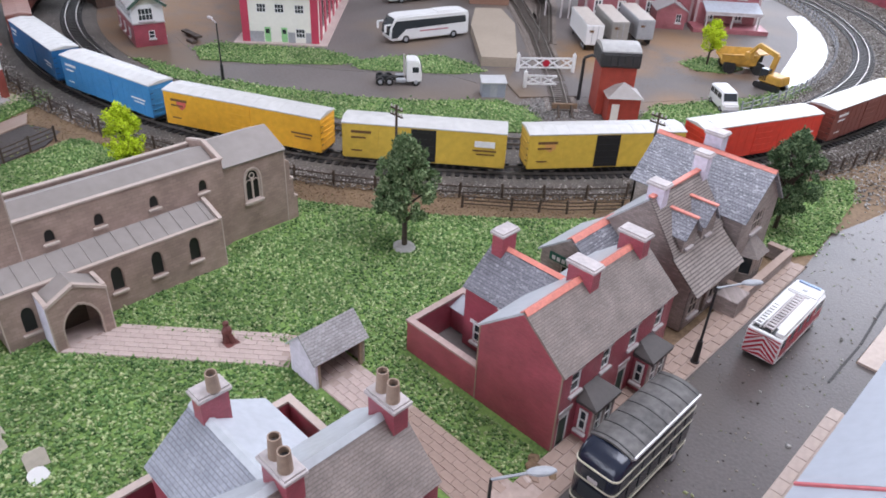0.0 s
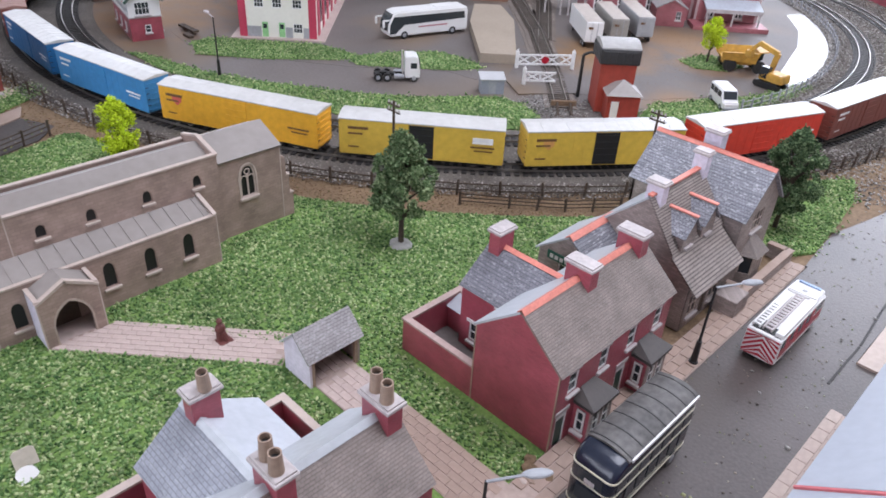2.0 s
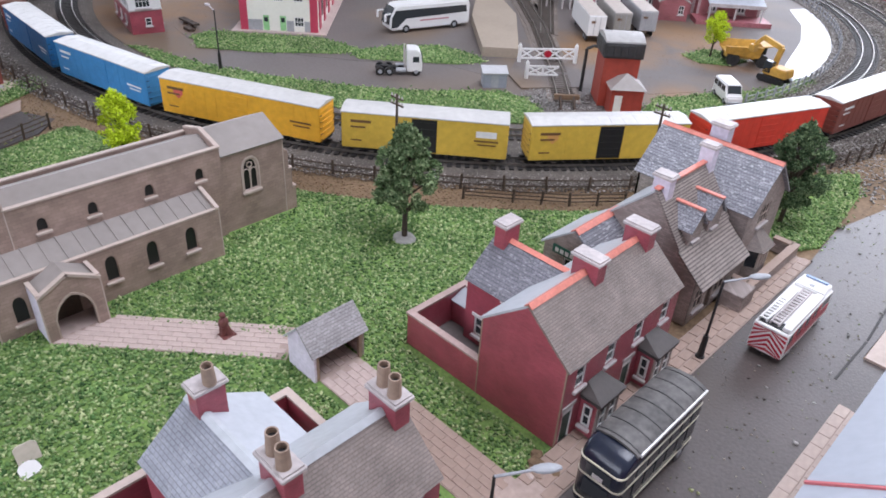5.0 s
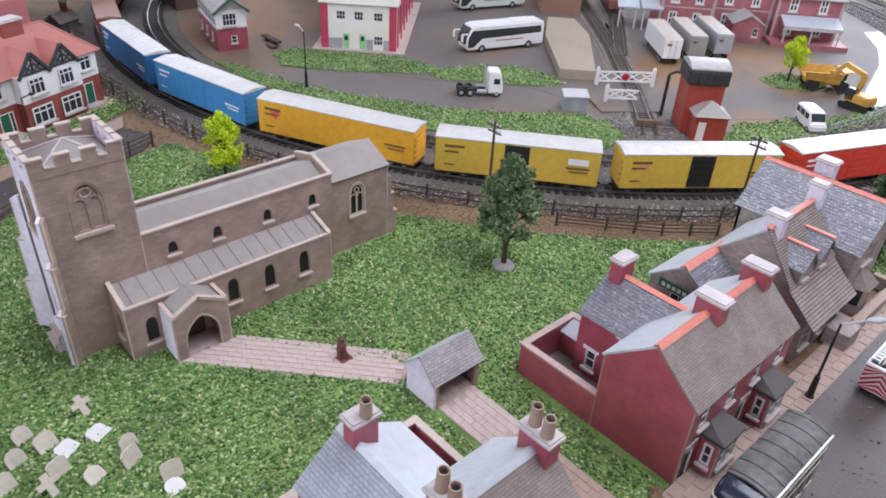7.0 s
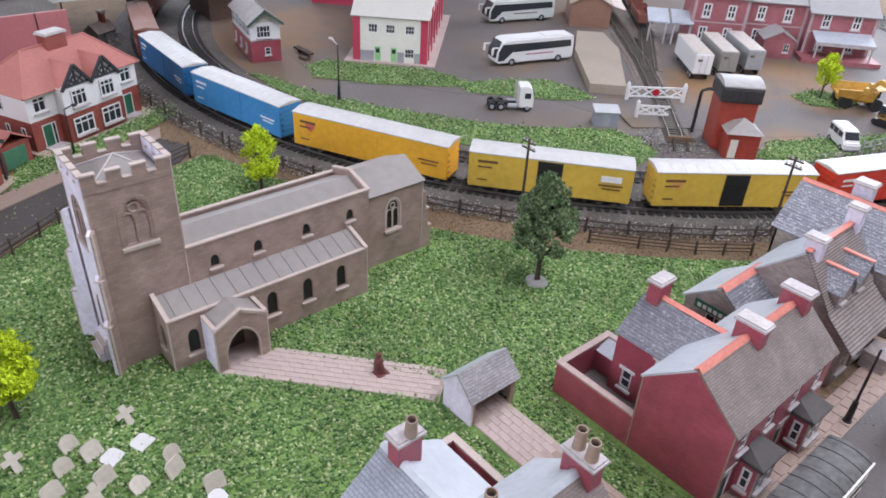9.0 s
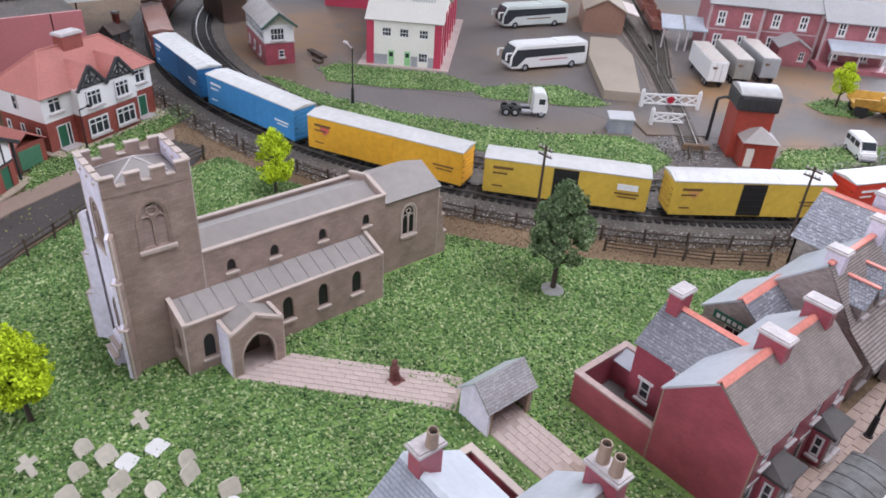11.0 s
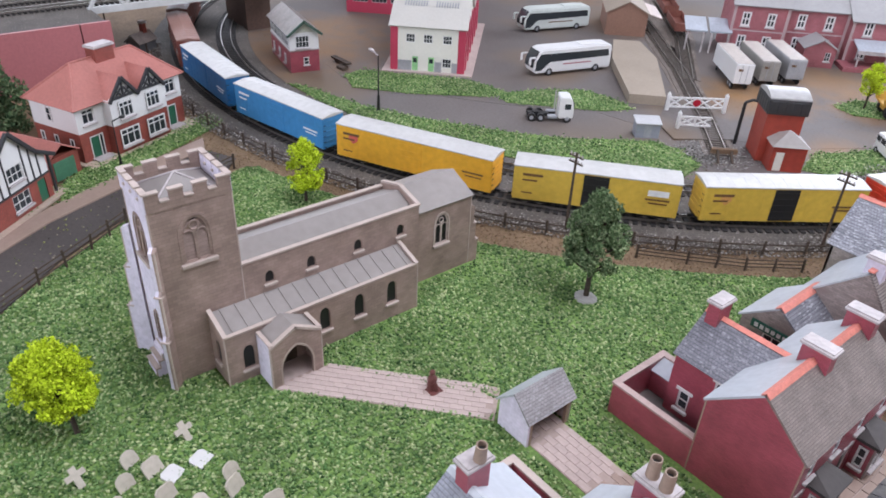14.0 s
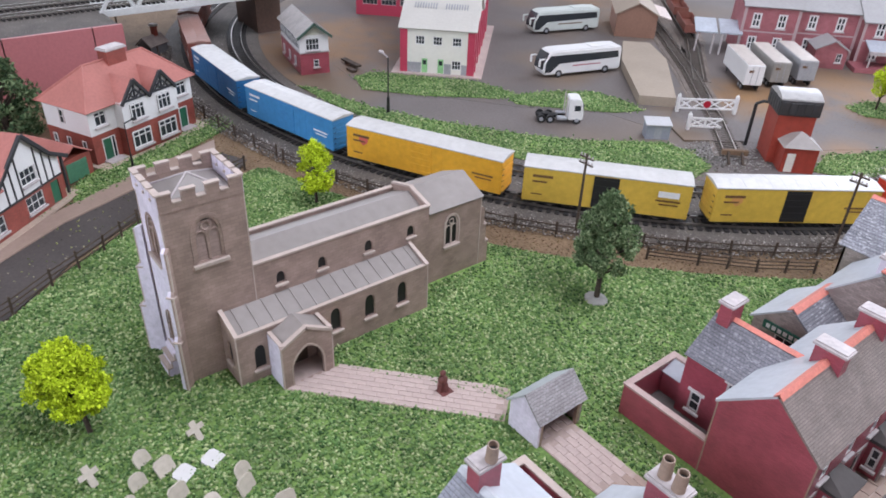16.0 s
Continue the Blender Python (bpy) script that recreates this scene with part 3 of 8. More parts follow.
stuff("lane_scraps", scatter(LANE, 0.9, 0.12, 61, 0.02), island_mat("leaf_scraps", [(0.1, 0.09, 0.08), (0.3, 0.33, 0.1), (0.32, 0.28, 0.22), (0.07, 0.06, 0.055), (0.16, 0.22, 0.06)]), "leaf scraps and grit scattered on the lane", "scraps")
q = np.random.default_rng(6).uniform((-12, 28), (-3.6, 84), (46, 2))
stuff("road_pebbles", crumbs(q, 0.2, 0.02), island_mat("pale_pebble", [(0.06, 0.05, 0.045), (0.3, 0.29, 0.27), (0.4, 0.39, 0.37), (0.25, 0.27, 0.1)]), "scattered pebbles and leaf scraps on the street", "pebbles")
rg = np.random.default_rng(8)
a, r = np.radians(rg.uniform(-112, 20, 9000)), rg.uniform(88.2, 93.4, 9000)
k = (r < 91.6) | (a > radians(-58)) | (a < radians(-77))
a, r = a[k], r[k]
stuff("earth_scatter", crumbs(np.stack([CX + r * np.cos(a), CY + r * np.sin(a)], 1), 0.09, -0.02), island_mat("earth_crumbs", [(0.06, 0.038, 0.025), (0.13, 0.075, 0.037), (0.19, 0.115, 0.055), (0.1, 0.1, 0.035)]), "brown earth scatter along the railway fence", "earth")

# soft-edged drifts of brown earth over the yard
M_DRIFT = island_mat("yard_earth", [(0.13, 0.075, 0.035), (0.2, 0.12, 0.055), (0.16, 0.1, 0.06)])
rg = np.random.default_rng(41)
for x, y, sx, sy, n in ((-119, 57, 7, 7, 9000), (-132, 66, 8, 7, 6000), (-62, 104, 6, 5, 7000), (-50, 112, 5, 6, 6000), (-56, 124, 8, 5, 6000), (-47, 116, 3.5, 3.5, 3000), (-122, 132, 8, 6, 3000)):
    q = rg.normal((x, y), (sx, sy), (n, 2))
    q = q[(np.hypot(q[:, 0] - CX, q[:, 1] - CY) < 70.5) & (q[:, 0] < -43.5)]
    stuff("earth_scatter", crumbs(q[::9], 0.06, 0.02, 0.2), M_DRIFT, "drift of brown earth scatter on the yard", "earth")

rg = np.random.default_rng(52)
a, r = np.radians(rg.uniform(-20, 58, 9000)), 88 + np.abs(rg.normal(0, 7, 9000))
stuff("gravel_scatter", crumbs(np.stack([CX + r * np.cos(a), CY + r * np.sin(a)], 1), 0.2, -0.1), island_mat("grey_gravel", [(0.06, 0.055, 0.05), (0.25, 0.235, 0.22), (0.46, 0.44, 0.42), (0.12, 0.09, 0.07)]), "grey gravel scatter outside the far curve", "gravel")
a, r = np.radians(rg.uniform(-20, 56, 5000)), 71.0 + rg.uniform(-1.0, 2.2, 5000)
stuff("gravel_scatter", crumbs(np.stack([CX + r * np.cos(a), CY + r * np.sin(a)], 1), 0.2, 0.05), bpy.data.materials["grey_gravel"], "grey stones between fence and inner track", "gravel")
q = rg.normal((-51.5, 80.5), (2.2, 2.2), (1500, 2))
stuff("gravel_scatter", crumbs(q, 0.16, 0.03), bpy.data.materials["grey_gravel"], "loose grey ballast stones round the buffer stop", "gravel")
for lo, hi, n in ((77.6, 81.4, 7000), (85.2, 88.4, 7000), (71.6, 73.8, 3000)):
    a, r = np.radians(rg.uniform(-35, 56, n)), rg.uniform(lo, hi, n)
    stuff("gravel_scatter", crumbs(np.stack([CX + r * np.cos(a), CY + r * np.sin(a)], 1), 0.15, 0.35), M_STONES, "loose dark and pale ballast stones between the tracks", "gravel")
solid("boundary_wall", ring(B(), [(93.0, -0.1), (94.0, -0.1), (94.0, 5.5), (93.0, 5.5)], 34, 62), M_BRICK, "dark red brick boundary wall beyond the curve", "wall", kind="structure")

# ---------------------------------------------------------------- building parts
def window(parent, m, u, z, w, h, bars=(1, 1), frame_mat=None, sill=None, pointed=False, local=False, fw=0.1, name="window", transom=None):
    """A framed, glazed window set in its opening: frame with glazing bars, pane and sill."""
    fm = frame_mat or M_WHITE
    shape = lancet(u, z, w, h) if pointed else rect(u, z, w, h)
    cu, cz = u, z + h / 2
    inner = [(cu + (a - cu) * (1 - 2 * fw / w), cz + (b - cz) * (1 - 2 * fw / h)) for a, b in shape]
    f = sheet(shape, [inner], 0.08, 0.06)
    for i in range(1, bars[0] + 1):
        x = u - w / 2 + w * i / (bars[0] + 1)
        box(f, x - fw * 0.35, x + fw * 0.35, 0.07, 0.13, z + fw * 0.5, z + h - (0.35 * w if pointed else fw * 0.5))
    for i in range(1, bars[1] + 1):
        y = z + h * (transom if transom else i / (bars[1] + 1))
        box(f, u - w / 2 + fw * 0.5, u + w / 2 - fw * 0.5, 0.07, 0.13, y - fw * 0.35, y + fw * 0.35)
    win = part(name, f, fm, parent, local=local, m=m)
    part("pane", sheet(shape, (), 0.04, 0.15), M_DARKGLASS if pointed else M_GLASS, win, "dark glass pane", local=local, m=m)
    if sill:
        part("sill", box(B(), u - w / 2 - 0.15, u + w / 2 + 0.15, -0.22, 0.05, z - 0.22, z, 0.03), sill, win, local=local, m=m)
    return win


def chimney(parent, x0, x1, y0, y1, z0, z1, wall_m, pots=(), cap=M_CAP, local=False):
    c = part("chimney", box(B(), x0, x1, y0, y1, z0, z1 - 0.35), wall_m, parent, local=local)
    e = 0.17
    part("cap", box(box(B(), x0 - e, x1 + e, y0 - e, y1 + e, z1 - 0.35, z1 - 0.12, 0.04), x0 - e * 0.4, x1 + e * 0.4, y0 - e * 0.4, y1 + e * 0.4, z1 - 0.12, z1), cap, c, "pale stone cap", local=local)
    for px, py, lean in pots:
        pb = B()
        bmesh.ops.create_cone(pb, cap_ends=False, segments=16, radius1=0.36, radius2=0.31, depth=1.25, matrix=Matrix.Translation((px + lean * 0.4, py - lean * 0.5, z1 + 0.62)) @ Matrix.Rotation(0.1 * lean, 4, "X") @ Matrix.Rotation(0.15 * lean, 4, "Y"))
        geom = bmesh.ops.extrude_edge_only(pb, edges=[e for e in pb.edges if e.is_boundary and all(v.co.z > z1 + 0.9 for v in e.verts)])
        top = [v for v in geom["geom"] if isinstance(v, bmesh.types.BMVert)]
        ctr = sum((v.co for v in top), Vector()) / len(top)
        for v in top:
            v.co = ctr + (v.co - ctr) * 0.8
        geom = bmesh.ops.extrude_edge_only(pb, edges=[e for e in pb.edges if e.is_boundary and all(v in top for v in e.verts)])
        for v in geom["geom"]:
            if isinstance(v, bmesh.types.BMVert):
                v.co.z -= 0.8
        p = part("chimney_pot", pb, M_POT, c, local=local)
        # near-black disc puts the shade of the pot's mouth into colour
        part("soot", cyl(B(), (ctr.x, ctr.y, ctr.z - 0.4), (ctr.x, ctr.y, ctr.z - 0.35), 0.25), M_NEARBLACK, c, local=local)
    return c


def gable_roof(parent, axis, a0, a1, e0, r, e1, ze0, zr, ze1, m0, m1, ridge_m=None, over=0.25, thick=0.16, local=False, ridge_w=0.42, end=None):
    """Two slopes from the eaves e0 and e1 to a ridge r, along an axis from a0 to a1."""
    ea = over if end is None else end

    def p(a, b, z):
        return (a, b, z) if axis == "x" else (b, a, z)
    for e, ze, mm, s in ((e0, ze0, m0, -1), (e1, ze1, m1, 1)):
        k = (zr - ze) / abs(r - e)
        eo, zo = e + s * over, ze - k * over
        part("roof", slab(B(), [p(a0 - ea, eo, zo + thick), p(a1 + ea, eo, zo + thick), p(a1 + ea, r, zr + thick), p(a0 - ea, r, zr + thick)], thick), mm, parent, local=local)
    if ridge_m:
        bm = B()
        for e, ze in ((e0, ze0), (e1, ze1)):
            k = (zr - ze) / abs(r - e)
            s = 1 if e > r else -1
            slab(bm, [p(a0 - ea, r, zr + thick + 0.1), p(a1 + ea, r, zr + thick + 0.1), p(a1 + ea, r + s * ridge_w, zr + thick + 0.1 - k * ridge_w), p(a0 - ea, r + s * ridge_w, zr + thick + 0.1 - k * ridge_w)], 0.09)
        part("ridge_tiles", bm, ridge_m, parent, "terracotta ridge tiles" if ridge_m == M_RIDGE else "", local=local)


# ---------------------------------------------------------------- church
church = thing("church", -50, 20, label="brown stone card church with battlemented tower, nave and porch", category="church")
TX0, TX1, TY0, TY1, TZ = -55.0, -50.0, 6.5, 12.5, 14.85
TD = TX1 - TX0
tower = part("tower", sheet([(0, 0), (6.0, 0), (6.0, TZ), (0, TZ)], [lancet(3.0, 10.2, 1.05 * 2, 3.6)], 0.25), M_STONE, church, m=face_on(TX1, TY0, 90))
part("tower_wall", sheet([(0, 0), (TD - 0.5, 0), (TD - 0.5, TZ), (0, TZ)], [lancet(TD / 2 - 0.25, 10.2, 1.9, 3.4), lancet(TD / 2 - 0.25, 2.2, 1.5, 3.0)], 0.25), M_LAVENDER, church, "pale lavender wall, window-side brightness in its colour", m=face_on(TX0 + 0.25, TY0 + 0.003, 0))
part("tower_wall", sheet([(0, 0), (6.0, 0), (6.0, TZ), (0, TZ)], (), 0.25), M_STONE, church, m=face_on(TX0, TY1, -90))
part("tower_wall", sheet([(0, 0), (TD - 0.5, 0), (TD - 0.5, TZ), (0, TZ)], (), 0.25), M_STONE, church, m=face_on(TX1 - 0.25, TY1 - 0.003, 180))


def battlements(m, length, bm_mat=None, up=0.0):
    n = 4
    mw, gw = 0.95, (length - 4 * 0.95) / 3
    out = [(0, TZ), (length, TZ)]
    x = length
    for i in range(n):
        out += [(x, TZ + 1.35), (x - mw, TZ + 1.35)]
        x -= mw
        if i < n - 1:
            out += [(x, TZ + 0.62), (x - gw, TZ + 0.62)]
            x -= gw
    bm = sheet(out, (), 0.3, -0.06)
    part("battlement", bm, bm_mat or M_STONE, church, m=m)
    x = 0
    for i in range(n):
        part("coping", box(B(), x - 0.06, x + mw + 0.06, -0.14, 0.3, TZ + 1.35, TZ + 1.47 + up), M_EDGE, church, "pale card coping", m=m)
        x += mw
        if i < n - 1:
            part("coping", box(B(), x + 0.06, x + gw - 0.06, -0.14, 0.3, TZ + 0.62, TZ + 0.73 + up), M_EDGE, church, "pale card coping", m=m)
            x += gw


battlements(face_on(TX1, TY0, 90), 6.0)
# lavender parapets carry the painted-in brightness, the other two stay plain stone
battlements(face_on(TX0, TY0, 0), TD, M_LAVENDER, 0.03)
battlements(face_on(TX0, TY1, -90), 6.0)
battlements(face_on(TX1, TY1, 180), TD, M_LAVENDER, 0.03)
for (x0, y0, x1, y1) in ((TX0, TY0, TX1, TY0), (TX1, TY0, TX1, TY1), (TX1, TY1, TX0, TY1), (TX0, TY1, TX0, TY0)):
    bm = B()
    c = ((TX0 + TX1) / 2, (TY0 + TY1) / 2, TZ + 1.35)
    f = [bm.verts.new((x0 + (c[0] - x0) * 0.04, y0 + (c[1] - y0) * 0.04, TZ - 0.1)), bm.verts.new((x1 + (c[0] - x1) * 0.04, y1 + (c[1] - y1) * 0.04, TZ - 0.1)), bm.verts.new(c)]
    bm.faces.new(f)
    r = bmesh.ops.extrude_face_region(bm, geom=list(bm.faces))
    bmesh.ops.translate(bm, vec=(0, 0, -0.1), verts=[e for e in r["geom"] if isinstance(e, bmesh.types.BMVert)])
    part("tower_roof", bm, M_LEAD, church, "low grey leaded pyramid roof")
hips = B()
for (x, y) in ((TX0, TY0), (TX1, TY0), (TX1, TY1), (TX0, TY1)):
    cyl(hips, (x * 0.92 + c[0] * 0.08, y * 0.92 + c[1] * 0.08, TZ), (c[0], c[1], TZ + 1.38), 0.07, n=5)
part("hip_roll", hips, M_CAP, church)


def tracery(u, z, w, h):
    """Arch frame, mullion, two light heads and a round eye."""
    cu, cz = u, z + h * 0.5
    t = sheet(lancet(u, z, w, h), [[(cu + (a - cu) * 0.84, cz + (b - cz) * 0.93) for a, b in lancet(u, z, w, h)]], 0.12, 0.03)
    box(t, u - w * 0.05, u + w * 0.05, 0.03, 0.13, z, z + h * 0.72)
    for sx in (-1, 1):
        c2 = u + sx * w * 0.23
        for k in range(6):
            a0, a1 = math.pi * k / 6, math.pi * (k + 1) / 6
            p = Vector((c2 + w * 0.2 * math.cos(a0), 0.08, z + h * 0.56 + w * 0.25 * math.sin(a0)))
            q = Vector((c2 + w * 0.2 * math.cos(a1), 0.08, z + h * 0.56 + w * 0.25 * math.sin(a1)))
            cyl(t, p, q, w * 0.035, n=5)
    for k in range(10):
        a0, a1 = math.tau * k / 10, math.tau * (k + 1) / 10
        cyl(t, (u + w * 0.17 * math.cos(a0), 0.08, z + h * 0.8 + w * 0.17 * math.sin(a0)), (u + w * 0.17 * math.cos(a1), 0.08, z + h * 0.8 + w * 0.17 * math.sin(a1)), w * 0.04, n=5)
    return t


def belfry(m, u, z, w, h):
    """A two-light traceried opening with louvres."""
    t = tracery(u, z, w, h)
    win = part("window", t, M_STONE, church, "two-light traceried belfry window with louvres", m=m)
    lv = B()
    for k in range(14):
        zz = z + 0.12 + k * h * 0.062
        slab(lv, [(u - w * 0.44, 0.13, zz), (u + w * 0.44, 0.13, zz), (u + w * 0.44, 0.26, zz + 0.2), (u - w * 0.44, 0.26, zz + 0.2)], 0.05)
    tagged(part("louvres", lv, M_STONE, win, "brown louvre slats", m=m), kind="stuff")
    # near-black sheet stands in for the shade behind the louvres
    part("pane", sheet(lancet(u, z, w, h), (), 0.04, 0.31), M_NEARBLACK, win, m=m)
    part("sill", box(B(), u - w / 2 - 0.3, u + w / 2 + 0.3, -0.25, 0.1, z - 0.32, z, 0.04), M_EDGE, win, m=m)
    hood = sheet([(u + (a - u) * 1.2, z + 0.02 + (b - z) * 1.07) for a, b in lancet(u, z, w, h)], [[(u + (a - u) * 1.03, z + 0.06 + (b - z) * 1.0) for a, b in lancet(u, z, w, h)]], 0.08, -0.06)
    part("hood_mould", hood, M_STONE, win, m=m)


belfry(face_on(TX1, TY0, 90), 3.0, 10.2, 2.1, 3.6)
belfry(face_on(TX0 + 0.25, TY0, 0), TD / 2 - 0.25, 10.2, 1.9, 3.4)
belfry(face_on(TX0 + 0.25, TY0, 0), TD / 2 - 0.25, 2.2, 1.5, 3.0)


def buttress(m, tall, w=0.5, halves=(M_STONE, M_STONE), k=1.0):
    """A stepped fin against a wall, with pale cut edges; its halves can take lit-side and plain card colours."""
    steps = [(0, 1.15 * k), (tall * 0.38, 1.15 * k), (tall * 0.42, 0.8 * k), (tall * 0.7, 0.8 * k), (tall * 0.74, 0.5 * k), (tall, 0.5 * k), (tall + 0.3, 0.0)]
    prof = [(d, z) for z, d in steps] + [(0.0, 0.0)]
    for mm, u0, u1 in ((halves[0], -w / 2, 0.0), (halves[1], 0.0, w / 2)):
        bm = B()
        a = [bm.verts.new((u0, -d, z)) for d, z in prof]
        b = [bm.verts.new((u1, -d, z)) for d, z in prof]
        bm.faces.new(a)
        bm.faces.new(b[::-1])
        for i in range(len(a)):
            q = (i + 1) % len(a)
            bm.faces.new((a[i], b[i], b[q], a[q]))
        part("buttress", bm, mm, church, m=m)
    for z, d in ((tall * 0.38, 1.15 * k), (tall * 0.7, 0.8 * k)):
        part("weathering", box(B(), -w / 2 - 0.07, w / 2 + 0.07, -d - 0.06, -d + 0.4 * k, z, z + 0.12), M_EDGE, church, m=m)
    for z0, z1, d in ((0, tall * 0.38, 1.15 * k), (tall * 0.42, tall * 0.7, 0.8 * k), (tall * 0.74, tall, 0.5 * k)):
        part("card_edge", box(B(), w / 2 - 0.1, w / 2 + 0.02, -d - 0.03, -d + 0.06, z0, z1), M_EDGE, church, "pale cut card edge", m=m)


buttress(face_on(TX1, TY0, 45), 12.0, halves=(M_LAVENDER, M_STONE), k=0.8)
buttress(face_on(TX0, TY0, -45), 11.5, halves=(M_LAVENDER, M_LAVENDER), k=1.25)
buttress(face_on(TX0 + TD / 2, TY0, 0), 2.0, 1.9, (M_LAVENDER, M_LAVENDER))
# nave with clerestory
NY1 = 29.3
part("nave_wall", sheet([(0, 0), (NY1 - TY1, 0), (NY1 - TY1, 8.55), (0, 8.55)], [lancet(y - TY1, 6.15, 0.85, 1.12) for y in (14.7, 18.4, 22.9, 27.3)], 0.22), M_STONE, church, m=face_on(-50.0, TY1, 90))
for y in (14.7, 18.4, 22.9, 27.3):
    window(church, face_on(-50.0, TY1, 90), y - TY1, 6.15, 0.85, 1.12, (0, 0), M_STONE, M_EDGE, pointed=True, fw=0.07)
part("nave_wall", sheet([(0, 0), (NY1 - TY1, 0), (NY1 - TY1, 8.2), (0, 8.2)], (), 0.22), M_STONE, church, m=face_on(-55.6, NY1, -90))
part("nave_wall", sheet([(0, 0), (5.54, 0), (5.54, 8.55), (2.77, 9.3), (0, 8.55)], (), 0.22), M_STONE, church, m=face_on(-50.03, NY1 - 0.02, 180))
part("coping", box(B(), -50.3, -49.9, TY1, NY1 + 0.1, 8.55, 8.7), M_EDGE, church, "pale card parapet coping")
part("coping", box(B(), -55.7, -55.3, TY1, NY1 + 0.1, 8.2, 8.35), M_EDGE, church, "pale card parapet coping")
cp = B()
for a, b in ((-50.0, -52.8), (-55.6, -52.8)):
    slab(cp, [(a, NY1 - 0.25, 8.72), (a, NY1 + 0.12, 8.72), (b, NY1 + 0.12, 9.5), (b, NY1 - 0.25, 9.5)], 0.18)
part("coping", cp, M_EDGE, church)
for a, s in ((-50.3, 1), (-55.3, -1)):
    part("nave_roof", slab(B(), [(a, TY1, 7.95), (a, NY1 - 0.25, 7.95), (-52.8, NY1 - 0.25, 8.95), (-52.8, TY1, 8.95)], 0.15), M_LEAD, church, "grey leaded low-pitched roof")
# aisle with lean-to roof
AY0, AY1, AX = 9.4, 27.2, -47.3
AW = ((11.2, 1.05), (17.9, 1.65), (21.2, 1.65), (24.5, 1.65))
part("aisle_wall", sheet([(0, 0), (AY1 - AY0, 0), (AY1 - AY0, 4.6), (0, 4.6)], [lancet(y - AY0, z, 1.05, 2.25) for y, z in AW], 0.22), M_STONE, church, m=face_on(AX, AY0, 90))
for y, z in AW:
    window(church, face_on(AX, AY0, 90), y - AY0, z, 1.05, 2.25, (0, 0), M_STONE, M_EDGE, pointed=True, fw=0.08)
part("aisle_wall", sheet([(0, 0), (2.48, 0), (2.48, 4.75), (0, 5.55)], [lancet(1.3, 1.6, 0.8, 2.0)], 0.22), M_STONE, church, m=face_on(-50.0, AY0 + 0.003, 0))
window(church, face_on(-50.0, AY0, 0), 1.3, 1.6, 0.8, 2.0, (0, 0), M_STONE, M_EDGE, pointed=True, fw=0.08)
part("aisle_wall", sheet([(0, 0), (2.48, 0), (2.48, 5.55), (0, 4.75)], (), 0.22), M_STONE, church, m=face_on(AX - 0.22, AY1 - 0.003, 180))
part("aisle_roof", slab(B(), [(AX - 0.1, AY0 + 0.2, 4.5), (AX - 0.1, AY1 - 0.2, 4.5), (-49.98, AY1 - 0.2, 5.4), (-49.98, AY0 + 0.2, 5.4)], 0.14), M_LEAD, church, "grey lean-to leaded aisle roof")
rolls = B()
for i in range(14):
    y = AY0 + 0.9 + i * 1.24
    cyl(rolls, (AX - 0.1, y, 4.52), (-49.98, y, 5.42), 0.06, n=5)
tagged(part("lead_roll_cover", rolls, M_LEAD, church), kind="stuff")
part("coping", box(B(), AX - 0.25, AX + 0.08, AY0, AY1, 4.6, 4.74), M_EDGE, church)
for y in (AY0 + 0.1, AY1 - 0.1):
    cp = slab(B(), [(AX + 0.08, y - 0.17, 4.82), (AX + 0.08, y + 0.17, 4.82), (-50.0, y + 0.17, 5.72), (-50.0, y - 0.17, 5.72)], 0.2)
    part("coping", cp, M_EDGE, church)
# chancel
part("chancel_wall", sheet([(0, 0), (35.7 - NY1, 0), (35.7 - NY1, 7.7), (0, 7.7)], [lancet(2.9, 3.5, 1.55, 3.1)], 0.22), M_STONE, church, m=face_on(-50.25, NY1, 90))
m = face_on(-50.25, NY1, 90)
t = tracery(2.9, 3.5, 1.55, 3.1)
win = part("window", t, M_EDGE, church, "two-light traceried chancel window", m=m)
part("pane", sheet(lancet(2.9, 3.5, 1.55, 3.1), (), 0.04, 0.16), M_DARKGLASS, win, m=m)
part("sill", box(B(), 1.9, 3.9, -0.22, 0.1, 3.2, 3.5, 0.04), M_EDGE, win, m=m)
part("hood_mould", sheet([(2.9 + (a - 2.9) * 1.22, 3.52 + (b - 3.5) * 1.07) for a, b in lancet(2.9, 3.5, 1.55, 3.1)], [[(2.9 + (a - 2.9) * 1.03, 3.56 + (b - 3.5) * 1.0) for a, b in lancet(2.9, 3.5, 1.55, 3.1)]], 0.08, -0.06), M_EDGE, win, m=m)
part("chancel_wall", sheet([(0, 0), (5.94, 0), (5.94, 7.6), (2.97, 8.9), (0, 7.6)], [lancet(2.97, 3.0, 2.2, 4.2)], 0.22), M_STONE, church, m=face_on(-50.28, 35.68, 180))
window(church, face_on(-50.25, 35.7, 180), 3.0, 3.0, 2.2, 4.2, (2, 0), M_EDGE, M_EDGE, pointed=True)
part("chancel_wall", sheet([(0, 0), (35.7 - NY1, 0), (35.7 - NY1, 7.7), (0, 7.7)], (), 0.22), M_STONE, church, m=face_on(-56.25, 35.7, -90))
gable_roof(church, "y", NY1 + 0.3, 35.6, -56.3, -53.25, -50.2, 7.6, 8.95, 7.6, M_LEAD, M_LEAD, None, 0.2, 0.15)
buttress(face_on(-50.45, 35.7, 180), 6.2, 0.45)
